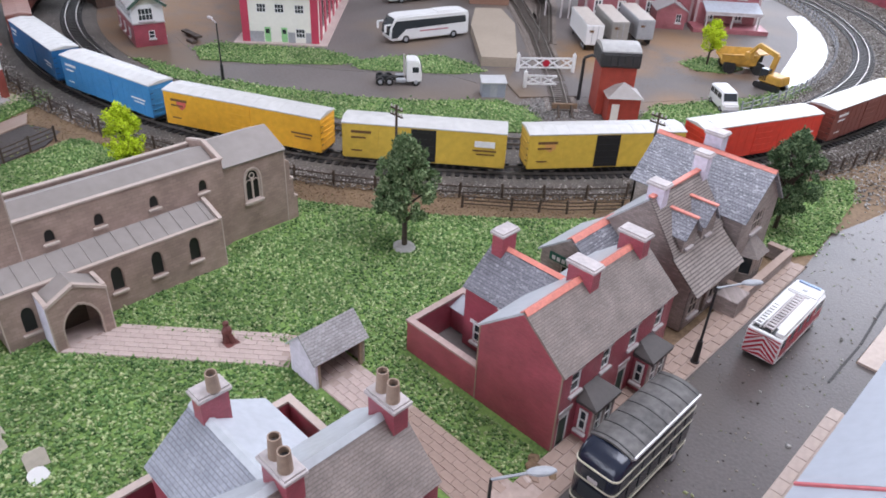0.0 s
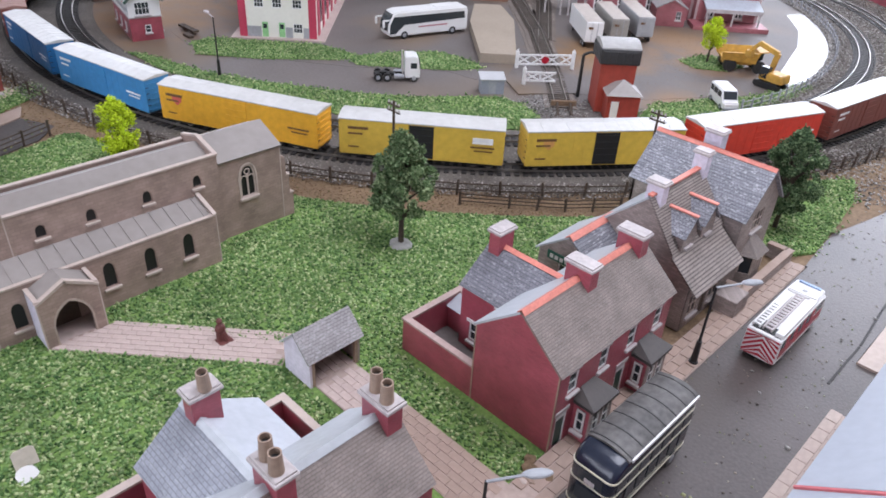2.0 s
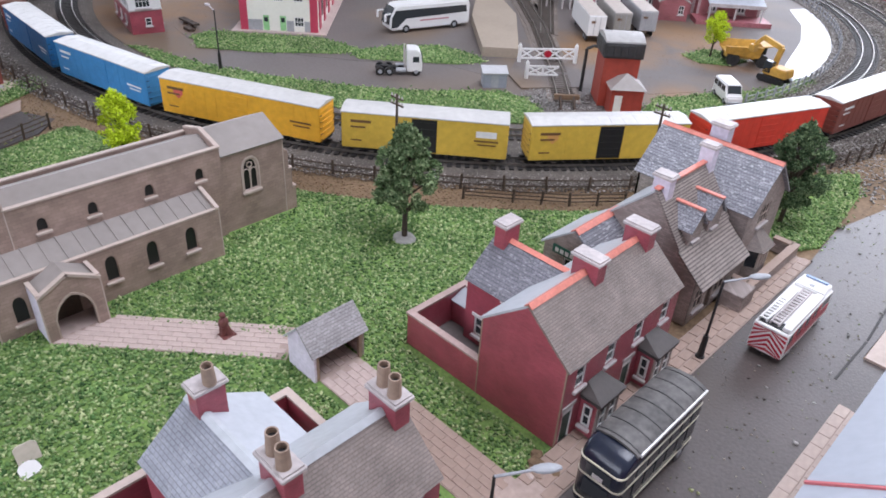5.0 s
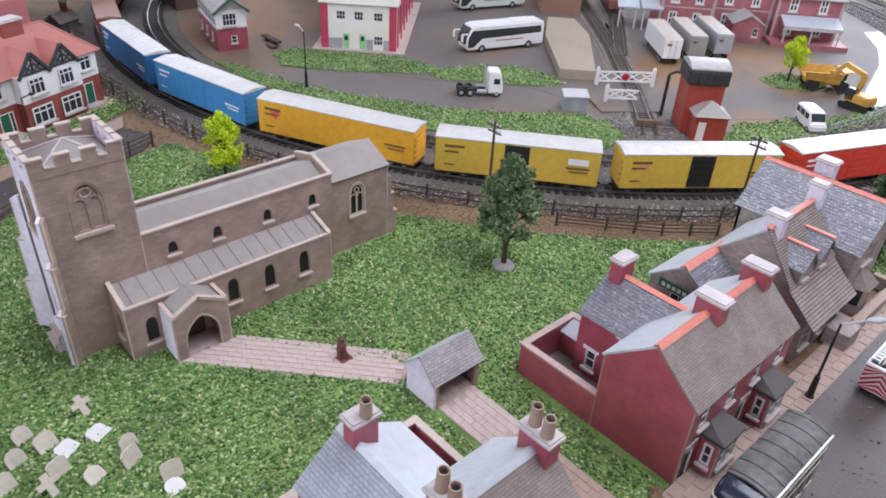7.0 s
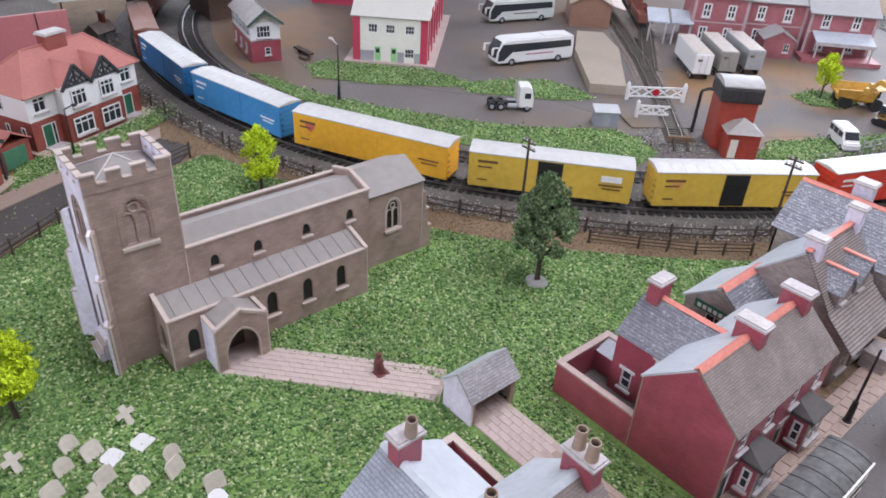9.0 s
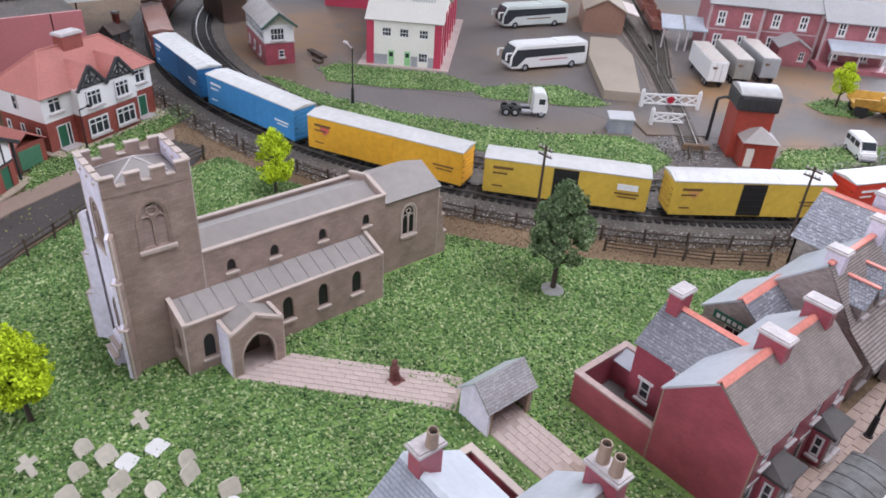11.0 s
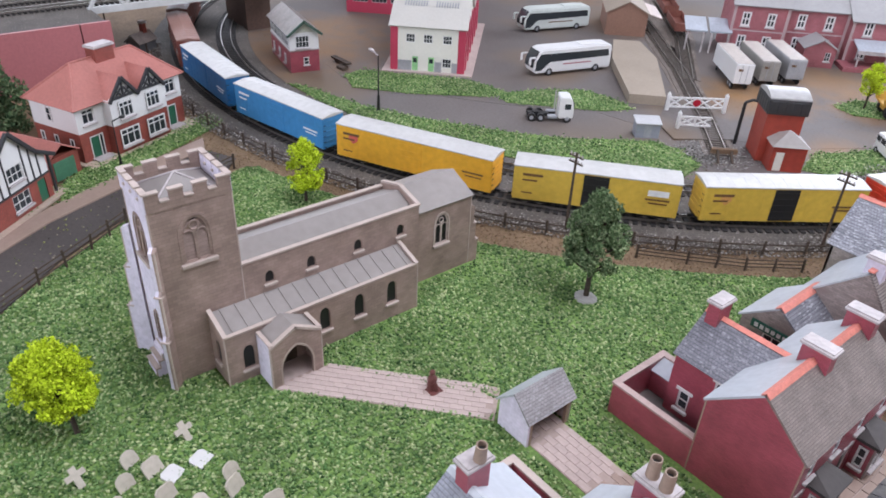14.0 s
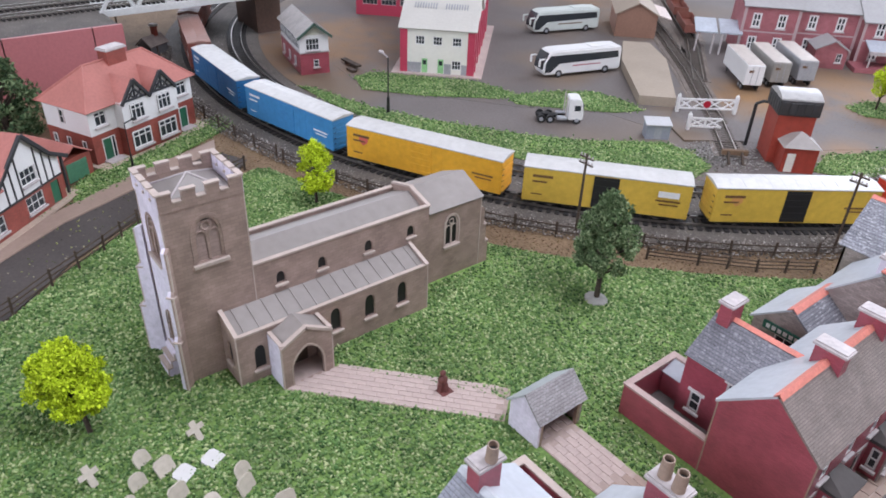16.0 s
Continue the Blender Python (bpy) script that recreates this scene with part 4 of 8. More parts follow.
# porch
PX, PY0, PY1 = -45.0, 11.9, 16.2
m = face_on(PX, PY0, 90)
arch = [(0.85, 0.08), (3.45, 0.08), (3.45, 1.75), (3.3, 2.35), (2.98, 2.9), (2.52, 3.3), (2.15, 3.45), (1.78, 3.3), (1.32, 2.9), (1.0, 2.35), (0.85, 1.75)]
part("porch_front", sheet([(0, 0), (4.3, 0), (4.3, 3.95), (2.15, 5.1), (0, 3.95)], [arch], 0.25), M_STONE, church, m=m)
part("porch_wall", box(B(), -47.3, PX - 0.25, PY0, PY0 + 0.22, 0, 4.2), M_LAVENDER, church, "pale lavender wall, window-side brightness in its colour")
part("porch_wall", box(B(), -47.3, PX - 0.25, PY1 - 0.22, PY1, 0, 4.2), M_STONE, church)
M_TRIM = mat("brown_stone_trim_card", (0.4, 0.315, 0.265), 0.55, 0.15, 300, 40, 0.1)
part("porch_floor", box(B(), -47.3, PX - 0.25, PY0 + 0.22, PY1 - 0.22, 0, 0.12), M_PAVE, church)
part("inner_door", sheet([(0, 0.12), (2.2, 0.12), (2.2, 2.0), (1.1, 2.9), (0, 2.0)], (), 0.1), M_FENCE, church, "dark wooden inner door", m=face_on(-47.28, 12.95, 90))
for y0 in (PY0, PY1):
    part("porch_roof", slab(B(), [(-47.3, y0, 3.98), (PX - 0.2, y0, 3.98), (PX - 0.2, 14.05, 5.12), (-47.3, 14.05, 5.12)], 0.14), M_LEAD, church)
cp = B()
for a, b in ((PY0 - 0.08, 14.05), (PY1 + 0.08, 14.05)):
    slab(cp, [(PX + 0.1, a, 4.12), (PX - 0.3, a, 4.12), (PX - 0.3, b, 5.3), (PX + 0.1, b, 5.3)], 0.22)
box(cp, -47.2, PX, PY0 - 0.06, PY0 + 0.26, 4.2, 4.32)
box(cp, -47.2, PX, PY1 - 0.26, PY1 + 0.06, 4.2, 4.32)
part("coping", cp, M_EDGE, church)
part("archway_trim", sheet([(2.15 + (a - 2.15) * 1.1, 0.08 + (b - 0.08) * 1.06) for a, b in arch], [[(2.15 + (a - 2.15) * 1.01, 0.09 + (b - 0.08) * 1.0) for a, b in arch]], 0.1, -0.06), M_TRIM, church, m=m)
# white card corners of the building
for x, y, z in ((TX1, TY0, TZ), (TX1, TY1, TZ), (AX, AY0, 4.6), (AX, AY1, 4.6), (PX, PY0, 3.95), (PX, PY1, 3.95), (-50.25, 35.7, 7.6)):
    part("corner_edge", box(B(), x - 0.07, x + 0.03, y - 0.04, y + 0.06, 0, z), M_EDGE, church, "pale unpainted card corner")

# ---------------------------------------------------------------- lychgate and flagged paths
lych = thing("lychgate", -31, 25.6, label="small pale card lychgate with grey tiled roof on the church path", category="lychgate")
for y0 in (23.5, 27.7):
    g = sheet([(0, 0), (3.0, 0), (3.0, 2.5), (1.5, 4.0), (0, 2.5)], (), 0.2)
    # the window-facing end gets the brightened colour, the other plain stone card
    part("end_wall", g, M_LAVENDER if y0 < 25 else M_COTT, lych, "pale card gable end", m=face_on(-32.3, y0, 0))
part("post", box(B(), -29.55, -29.3, 23.7, 23.95, 0, 2.5), M_POT, lych)
part("post", box(B(), -29.55, -29.3, 27.45, 27.7, 0, 2.5), M_POT, lych)
part("lintel", box(B(), -29.5, -29.25, 23.7, 27.7, 2.15, 2.55), M_COTT, lych)
part("bench", box(box(B(), -32.0, -31.3, 23.75, 27.6, 0.55, 0.75), -32.1, -31.95, 23.75, 27.6, 0, 2.2), M_POT, lych)
gable_roof(lych, "y", 23.5, 27.9, -32.35, -30.8, -29.25, 2.5, 4.0, 2.5, M_BACKSL, M_SLATE_L, None, 0.22, 0.14)

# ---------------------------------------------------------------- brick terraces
# the same back-slope brightness put into a still paler colour
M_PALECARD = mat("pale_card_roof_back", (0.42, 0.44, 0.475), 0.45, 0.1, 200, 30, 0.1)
M_BAY = mat("dark_brown_bay_card", (0.055, 0.046, 0.043), 0.5, 0.2, 300, 40, 0.1)


def terrace(name, y0, y1, fx, rx, bx, label, group, chim, wing, yard, pots, wing_back=M_BACKSL, cope=M_EDGE):
    h = thing(name, fx, (y0 + y1) / 2, label=label, category="house", group=group)
    ze, zr = 6.55, 9.4
    L = y1 - y0
    openings, wins, doors = [], [], []
    n = 4
    for i in range(n):
        u = L * (i + 0.5) / n
        openings.append(rect(u, 4.3, 1.05, 1.75))
        wins.append(u)
    for u in (0.95, L - 5.6):
        openings.append(rect(u, 0.1, 1.15, 2.9))
        doors.append(u)
    mf = face_on(fx, y0, 90)
    part("front_wall", sheet([(0, 0), (L, 0), (L, ze), (0, ze)], openings, 0.22), M_BRICK, h, m=mf)
    for u in wins:
        w = window(h, mf, u, 4.3, 1.05, 1.75, (0, 1), M_WHITE, M_CAP, fw=0.12)
        part("lintel", box(B(), u - 0.65, u + 0.65, -0.06, 0.05, 6.05, 6.3), M_CAP, w, m=mf)
    for u in doors:
        d = part("door", box(B(), u - 0.5, u + 0.5, 0.1, 0.2, 0.1, 2.9), mat("dark_green_door", (0.02, 0.05, 0.035), 0.4), h, "dark green front door", m=mf)
        part("lintel", box(B(), u - 0.72, u + 0.72, -0.08, 0.05, 3.0, 3.3), M_CAP, d, m=mf)
        part("frame", sheet(rect(u, 0.1, 1.15, 2.9), [rect(u, 0.1, 0.95, 2.4)], 0.1, 0.02), M_WHITE, d, m=mf)
    # square bay windows with hipped dark roofs
    for u in (3.45, L - 3.1):
        bay = part("bay_window", box(B(), u - 1.2, u + 1.2, -1.25, -0.004, 0, 3.15), M_BRICK, h, "square brick bay window with dark hipped roof", m=mf)
        part("bay_front", sheet([(u - 1.24, 0), (u + 1.24, 0), (u + 1.24, 3.15), (u - 1.24, 3.15)], [rect(u - 0.55, 1.0, 0.8, 1.8), rect(u + 0.55, 1.0, 0.8, 1.8)], 0.12, -1.38), M_COTT, bay, "grey stone front", m=mf)
        for q in (-0.55, 0.55):
            window(bay, mf @ Matrix.Translation((0, -1.42, 0)), u + q, 1.0, 0.8, 1.8, (0, 1), M_WHITE, M_CAP, fw=0.13)
        window(bay, mf @ face_on(u - 1.2, -0.05, -90) @ Matrix.Translation((0, -0.17, 0)), 0.62, 1.05, 0.66, 1.75, (0, 1), M_WHITE, M_CAP, fw=0.14)
        rb = box(B(), u - 1.42, u + 1.42, -1.62, -0.004, 3.15, 3.34, 0.03)
        slab(rb, [(u - 1.45, -1.65, 3.46), (u + 1.45, -1.65, 3.46), (u + 0.75, -0.01, 4.15), (u - 0.75, -0.01, 4.15)], 0.1)
        slab(rb, [(u - 1.45, -1.65, 3.46), (u - 0.75, -0.01, 4.15), (u - 1.45, -0.01, 3.46)], 0.1)
        slab(rb, [(u + 1.45, -1.65, 3.46), (u + 0.75, -0.01, 4.15), (u + 1.45, -0.01, 3.46)], 0.1)
        part("bay_roof", rb, M_BAY, bay, "dark slate hipped roof", m=mf)
        for q in range(6):
            part("bracket", box(B(), u - 1.2 + q * 0.44, u - 1.04 + q * 0.44, -1.55, -1.39, 2.95, 3.14), M_BAY, bay, m=mf)
    w, r = fx - bx, fx - rx
    part("gable_wall", sheet([(0, 0), (w, 0), (w, ze), (w - r, zr), (0, ze)], (), 0.22), M_BRICK, h, m=face_on(bx, y0 - 0.003, 0))
    part("gable_wall", sheet([(0, 0), (w, 0), (w, ze), (r, zr), (0, ze)], (), 0.22), M_BRICK, h, m=face_on(fx, y1 + 0.003, 180))
    part("back_wall", sheet([(0, 0), (L, 0), (L, ze), (0, ze)], (), 0.22), M_BRICK, h, m=face_on(bx, y1, -90))
    for cx in (fx - 0.06, bx - 0.04):
        part("corner_edge", box(B(), cx, cx + 0.1, y0 - 0.05, y0 + 0.05, 0, ze), M_POT, h, "unpainted card corner")
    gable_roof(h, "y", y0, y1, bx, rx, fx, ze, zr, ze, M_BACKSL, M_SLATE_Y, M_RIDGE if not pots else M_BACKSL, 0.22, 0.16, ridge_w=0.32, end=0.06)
    for cy in chim:
        chimney(h, rx - 0.98, rx + 0.98, cy - 0.48, cy + 0.48, zr - 1.2, 10.6, M_BRICK, [(rx - 0.42, cy, 0.0), (rx + 0.42, cy, 0.3)] if pots else ())
    wx, wy0, wr, wy1 = wing
    # rear wing
    mw = face_on(wx, wy0, 0)
    d = bx - wx
    part("wing_wall", sheet([(0, 0), (d, 0), (d, 5.4), (0, 5.4)], [rect(d * 0.3, 0.9, 0.95, 1.7), rect(d * 0.82, 3.5, 0.95, 1.6)], 0.2), M_BRICK, h, m=mw)
    for u, z, hh in ((d * 0.3, 0.9, 1.7), (d * 0.82, 3.5, 1.6)):
        w = window(h, mw, u, z, 0.95, hh, (0, 1), M_WHITE, M_WHITE, fw=0.14)
        part("lintel", box(B(), u - 0.68, u + 0.68, -0.1, 0.05, z + hh, z + hh + 0.25), M_WHITE, w, "white lintel", m=mw)
    d_ = part("door", box(B(), d * 0.84 - 0.45, d * 0.84 + 0.45, -0.06, -0.004, 0.08, 2.3), mat("dull_green_back_door", (0.06, 0.12, 0.08), 0.5, 0.2), h, "dull green back door", m=mw)
    part("frame", sheet(rect(d * 0.84, 0.08, 1.2, 2.5), [rect(d * 0.84, 0.09, 0.9, 2.2)], 0.1, -0.1), M_WHITE, d_, m=mw)
    part("wing_wall", sheet([(0, 0), (wy1 - wy0, 0), (wy1 - wy0, 5.4), (wy1 - wr, 7.9), (0, 5.4)], (), 0.2), M_BRICK, h, m=face_on(wx - 0.003, wy1 + 0.002, -90))
    part("wing_wall", sheet([(0, 0), (d, 0), (d, 5.4), (0, 5.4)], (), 0.2), M_BRICK, h, m=face_on(bx, wy1, 180))
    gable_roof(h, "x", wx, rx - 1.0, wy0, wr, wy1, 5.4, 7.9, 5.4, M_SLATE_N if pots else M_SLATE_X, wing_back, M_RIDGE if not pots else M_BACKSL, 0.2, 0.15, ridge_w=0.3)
    k = 0.45 if pots else 0.0
    chimney(h, wx + 0.2 + k, wx + 1.15 + k, wr - 0.8 + k, wr + 0.8 + k, 6.5, 9.5 + k * 0.5, M_BRICK, [(wx + 0.8 + k, wr + 0.4 + k, 0.7)] if pots else ())
    for (a0, a1, b0, b1) in yard:
        # back-yard walls with a coping
        yw = part("yard_wall", box(box(box(B(), a0, a1, b0, b0 + 0.35, 0, 2.75), a0, a0 + 0.35, b0 + 0.35, b1 - 0.35, 0, 2.75), a0, a1, b1 - 0.35, b1, 0, 2.75), M_BRICK, h)
        part("coping", box(box(box(B(), a0 - 0.08, a1, b0 - 0.08, b0 + 0.45, 2.75, 2.92), a0 - 0.08, a0 + 0.45, b0 + 0.45, b1 - 0.45, 2.75, 2.92), a0 - 0.08, a1, b1 - 0.45, b1 + 0.08, 2.75, 2.92), cope, yw, "pale stone coping")
        if not pots:
            ot = part("outhouse", box(B(), a0 + 0.36, wx - 0.02, wy0 + 0.7, b1 - 0.36, 0.08, 2.0), M_BRICK, h, "small brick outhouse in the back yard")
            part("outhouse_roof", slab(B(), [(a0 + 0.36, wy0 + 0.5, 2.15), (wx - 0.01, wy0 + 0.5, 2.15), (wx - 0.01, b1 - 0.36, 2.75), (a0 + 0.36, b1 - 0.36, 2.75)], 0.14), M_PALECARD, ot, "pale blue-grey lean-to roof")
        part("yard_floor", box(B(), a0 + 0.35, a1, b0 + 0.35, b1 - 0.35, 0, 0.08), M_YARD, yw)
    return h


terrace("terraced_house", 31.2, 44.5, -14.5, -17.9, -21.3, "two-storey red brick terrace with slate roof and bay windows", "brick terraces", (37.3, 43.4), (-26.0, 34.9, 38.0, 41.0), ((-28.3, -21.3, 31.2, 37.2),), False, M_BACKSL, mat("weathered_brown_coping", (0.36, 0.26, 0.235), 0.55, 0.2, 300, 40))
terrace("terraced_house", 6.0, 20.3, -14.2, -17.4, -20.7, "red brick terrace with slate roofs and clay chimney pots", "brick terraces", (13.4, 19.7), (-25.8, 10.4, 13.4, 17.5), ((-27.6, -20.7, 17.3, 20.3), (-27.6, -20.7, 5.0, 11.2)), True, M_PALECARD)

# ---------------------------------------------------------------- stone cottage beyond the terrace
cot = thing("stone_house", -18, 55, label="grey-brown stone house with dormers, cross gable and terracotta ridges", category="house")
part("front_wall", sheet([(0, 0), (7.6, 0), (7.6, 4.1), (0, 4.1)], [rect(1.6, 1.0, 1.6, 2.0), rect(5.2, 1.0, 1.8, 2.0), rect(3.4, 0.1, 1.0, 2.8)], 0.2), M_COTT, cot, m=face_on(-15.2, 49.0, 90))
for u, w in ((1.6, 1.6), (5.2, 1.8)):
    window(cot, face_on(-15.2, 49.0, 90), u, 1.0, w, 2.0, (1, 1), M_EDGE, M_CAP)
part("door", box(B(), -15.4, -15.3, 51.9, 52.9, 0.1, 2.9), M_FENCE, cot, "dark plank door")
part("gable_wall", sheet([(0, 0), (9.3, 0), (9.3, 4.1), (7.4, 6.0), (4.5, 10.3), (0, 6.0)], (), 0.2), M_COTT, cot, m=face_on(-24.5, 48.995, 0))
part("gable_wall", sheet([(0, 0), (9.3, 0), (9.3, 6.0), (4.8, 10.3), (1.9, 6.0), (0, 4.1)], (), 0.2), M_COTT, cot, m=face_on(-15.2, 56.8, 180))
part("back_wall", sheet([(0, 0), (7.6, 0), (7.6, 6.0), (0, 6.0)], (), 0.2), M_COTT, cot, m=face_on(-24.5, 56.6, -90))
part("roof", slab(B(), [(-20.0, 48.8, 10.4), (-20.0, 57.0, 10.4), (-16.9, 57.0, 6.2), (-16.9, 48.8, 6.2)], 0.16), M_SLATE_S, cot, "grey-brown stone slate slope")
part("roof", slab(B(), [(-17.0, 48.6, 6.32), (-17.0, 56.6, 6.32), (-14.3, 56.6, 4.0), (-14.3, 48.6, 4.0)], 0.16), M_SLATE_S, cot, "low catslide of stone slates over the front")
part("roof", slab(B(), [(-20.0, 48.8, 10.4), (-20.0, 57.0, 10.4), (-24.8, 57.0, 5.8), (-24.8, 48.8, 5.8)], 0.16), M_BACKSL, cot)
part("ridge_tiles", box(B(), -20.25, -19.75, 48.8, 57.0, 10.35, 10.55, 0.05), M_RIDGE, cot, "terracotta ridge tiles")
for y in (50.9, 54.0):
    dm = part("dormer", prism(B(), [(-17.0, y - 1.0), (-17.0, y + 1.0), (-19.3, y + 1.0), (-19.3, y - 1.0)], 6.3, 7.9), M_COTT, cot, "small gabled stone dormer")
    part("dormer_gable", sheet([(0, 7.9), (2.0, 7.9), (1.0, 9.1)], (), 0.15), M_COTT, dm, m=face_on(-17.0, y - 1.0, 90))
    for s in (-1, 1):
        part("dormer_roof", slab(B(), [(-16.75, y, 9.2), (-19.9, y, 9.2), (-19.3, y + s * 1.3, 7.6), (-16.75, y + s * 1.3, 7.6)], 0.12), M_SLATE_C, dm)
    part("ridge_tiles", box(B(), -19.7, -16.7, y - 0.2, y + 0.2, 9.14, 9.3, 0.04), M_RIDGE, dm)
    window(dm, face_on(-17.0, y - 1.0, 90), 1.0, 6.55, 0.9, 1.2, (1, 1), M_EDGE, M_CAP)
# cross wing with its gable to the street
part("gable_wall", sheet([(0, 0), (6.8, 0), (6.8, 7.2), (3.4, 10.6), (0, 7.2)], [rect(3.4, 4.9, 1.9, 1.9)], 0.2), M_COTT, cot, m=face_on(-15.5, 57.2, 90))
window(cot, face_on(-15.5, 57.2, 90), 3.4, 4.9, 1.9, 1.9, (2, 1), M_EDGE, M_CAP)
part("side_wall", sheet([(0, 0), (10.3, 0), (10.3, 7.2), (0, 7.2)], [rect(9.2, 1.0, 1.2, 2.0)], 0.2), M_COTT, cot, m=face_on(-26.0, 57.2, 0))
part("side_wall", sheet([(0, 0), (10.3, 0), (10.3, 7.2), (0, 7.2)], (), 0.2), M_COTT, cot, m=face_on(-15.7, 64.0, 180))
part("gable_wall", sheet([(0, 0), (6.8, 0), (6.8, 7.2), (3.4, 10.6), (0, 7.2)], (), 0.2), M_COTT, cot, m=face_on(-26.0, 64.0, -90))
gable_roof(cot, "x", -26.0, -15.5, 57.2, 60.6, 64.0, 7.2, 10.6, 7.2, M_SLATE_C, M_SLATE_C, M_RIDGE, 0.35, 0.16, ridge_w=0.3)
# whole stacks take the brightened lavender of their window-facing sides
chimney(cot, -20.7, -19.3, 49.4, 50.3, 9.0, 11.5, M_LAVENDER)
chimney(cot, -20.6, -19.4, 56.3, 57.1, 9.0, 12.0, M_LAVENDER)
chimney(cot, -22.6, -21.0, 62.2, 63.4, 8.0, 11.6, M_LAVENDER)
bay = part("bay_window", prism(B(), [(2.0, 0), (2.5, -1.1), (4.3, -1.1), (4.8, 0)], 0, 1.1), M_COTT, cot, "stone bay window with hipped roof", m=face_on(-15.5, 57.2, 90))
part("bay_glazing", prism(B(), [(2.1, 0), (2.58, -1.0), (4.22, -1.0), (4.7, 0)], 1.1, 2.9), M_GLASS, bay, m=face_on(-15.5, 57.2, 90))
fr = B()
for a, b in ((2.03, -0.05), (2.5, -1.06), (3.1, -1.06), (3.7, -1.06), (4.3, -1.06), (4.77, -0.05)):
    box(fr, a - 0.1, a + 0.1, b - 0.05, b + 0.1, 1.1, 2.9)
part("frame", fr, M_EDGE, bay, m=face_on(-15.5, 57.2, 90))
rb = B()
slab(rb, [(2.2, -1.4, 2.95), (4.6, -1.4, 2.95), (4.0, 0, 4.3), (2.8, 0, 4.3)], 0.12)
slab(rb, [(2.2, -1.4, 2.95), (2.8, 0, 4.3), (1.7, 0, 2.95)], 0.1)
slab(rb, [(4.6, -1.4, 2.95), (4.0, 0, 4.3), (5.1, 0, 2.95)], 0.1)
part("bay_roof", rb, M_SLATE_Y, bay, m=face_on(-15.5, 57.2, 90))
# rear block behind
part("rear_wall", sheet([(0, 0), (5.6, 0), (5.6, 4.7), (2.8, 6.8), (0, 4.7)], [rect(2.8, 2.4, 1.6, 1.6)], 0.2), M_COTT, cot, m=face_on(-26.3, 44.4, 0))
window(cot, face_on(-26.3, 44.4, 0), 2.8, 2.4, 1.6, 1.6, (1, 1), M_WHITE, M_CAP)
part("rear_wall", box(box(B(), -20.9, -20.7, 44.6, 49.0, 0, 4.7), -26.3, -26.1, 44.6, 50.0, 0, 4.7), M_COTT, cot)
sg = part("shop_sign", box(B(), 0.9, 4.7, -0.14, -0.004, 4.12, 4.85, 0.02), mat("bottle_green_sign", (0.01, 0.09, 0.06), 0.4), cot, "dark green sign board with pale lettering", m=face_on(-26.3, 44.4, 0))
for k in range(7):
    part("lettering", box(B(), 1.2 + k * 0.48, 1.52 + k * 0.48, -0.17, -0.13, 4.3, 4.66), M_WHITE, sg, m=face_on(-26.3, 44.4, 0))
gable_roof(cot, "y", 44.4, 50.0, -26.3, -23.5, -20.7, 4.7, 6.8, 4.7, M_BACKSL, M_SLATE_B, M_RIDGE, 0.25, 0.15)
gw = thing("garden_wall", -13.7, 61, label="low tan stone garden wall round the front plot", category="wall")
for a in ((-13.9, -13.3, 56.6, 66.4), (-15.5, -13.9, 65.8, 66.4), (-15.2, -13.9, 56.6, 57.1)):
    part("wall_run", box(B(), a[0], a[1], a[2], a[3], 0, 1.25), M_COTT, gw)
    part("coping", box(B(), a[0] - 0.06, a[1] + 0.06, a[2] - 0.06, a[3] + 0.06, 1.25, 1.4), M_PAVEMENT, gw, "tan coping")
solid("stone_block", box(B(), -14.9, -12.9, 53.8, 56.2, 0.1, 1.7, 0.06), M_COTT, "dark stone wall block at the garden corner", "wall", at=(-13.9, 55, 0.1))

# ---------------------------------------------------------------- roofs across the street
M_PALE = mat("pale_blue_grey_roof_card", (0.36, 0.385, 0.43), 0.35, 0.06, 150, 30, 0.05)
for y0, y1 in ((34.1, 48.8), (16.0, 33.7)):
    hs = thing("shop_house", 2.6, (y0 + y1) / 2, label="house across the street with a smooth pale blue-grey roof", category="house", group="houses across the street")
    part("front_wall", box(B(), -1.2, -0.9, y0, y1, 0.2, 6.3), M_BRICK, hs)
    part("back_wall", box(B(), 6.2, 6.5, y0, y1, 0.2, 6.3), M_BRICK, hs)
    for yy in (y0, y1 - 0.2):
        part("gable_wall", sheet([(0, 0.2), (7.1, 0.2), (7.1, 6.3), (3.85, 9.4), (0, 6.3)], (), 0.2), M_BRICK, hs, m=face_on(-0.9, yy, 0))
    for a, b in ((-1.45, 2.75), (7.0, 2.75)):
        part("roof", slab(B(), [(a, y0, 6.35), (a, y1, 6.35), (b, y1, 9.6), (b, y0, 9.6)], 0.16), M_PALE, hs)
    part("verge_trim", slab(B(), [(-1.5, y1 + 0.02, 6.5), (-1.5, y1 + 0.18, 6.5), (2.75, y1 + 0.18, 9.74), (2.75, y1 + 0.02, 9.74)], 0.15), mat("pink_red_trim", (0.5, 0.13, 0.14), 0.5), hs, "pinkish red verge trim")

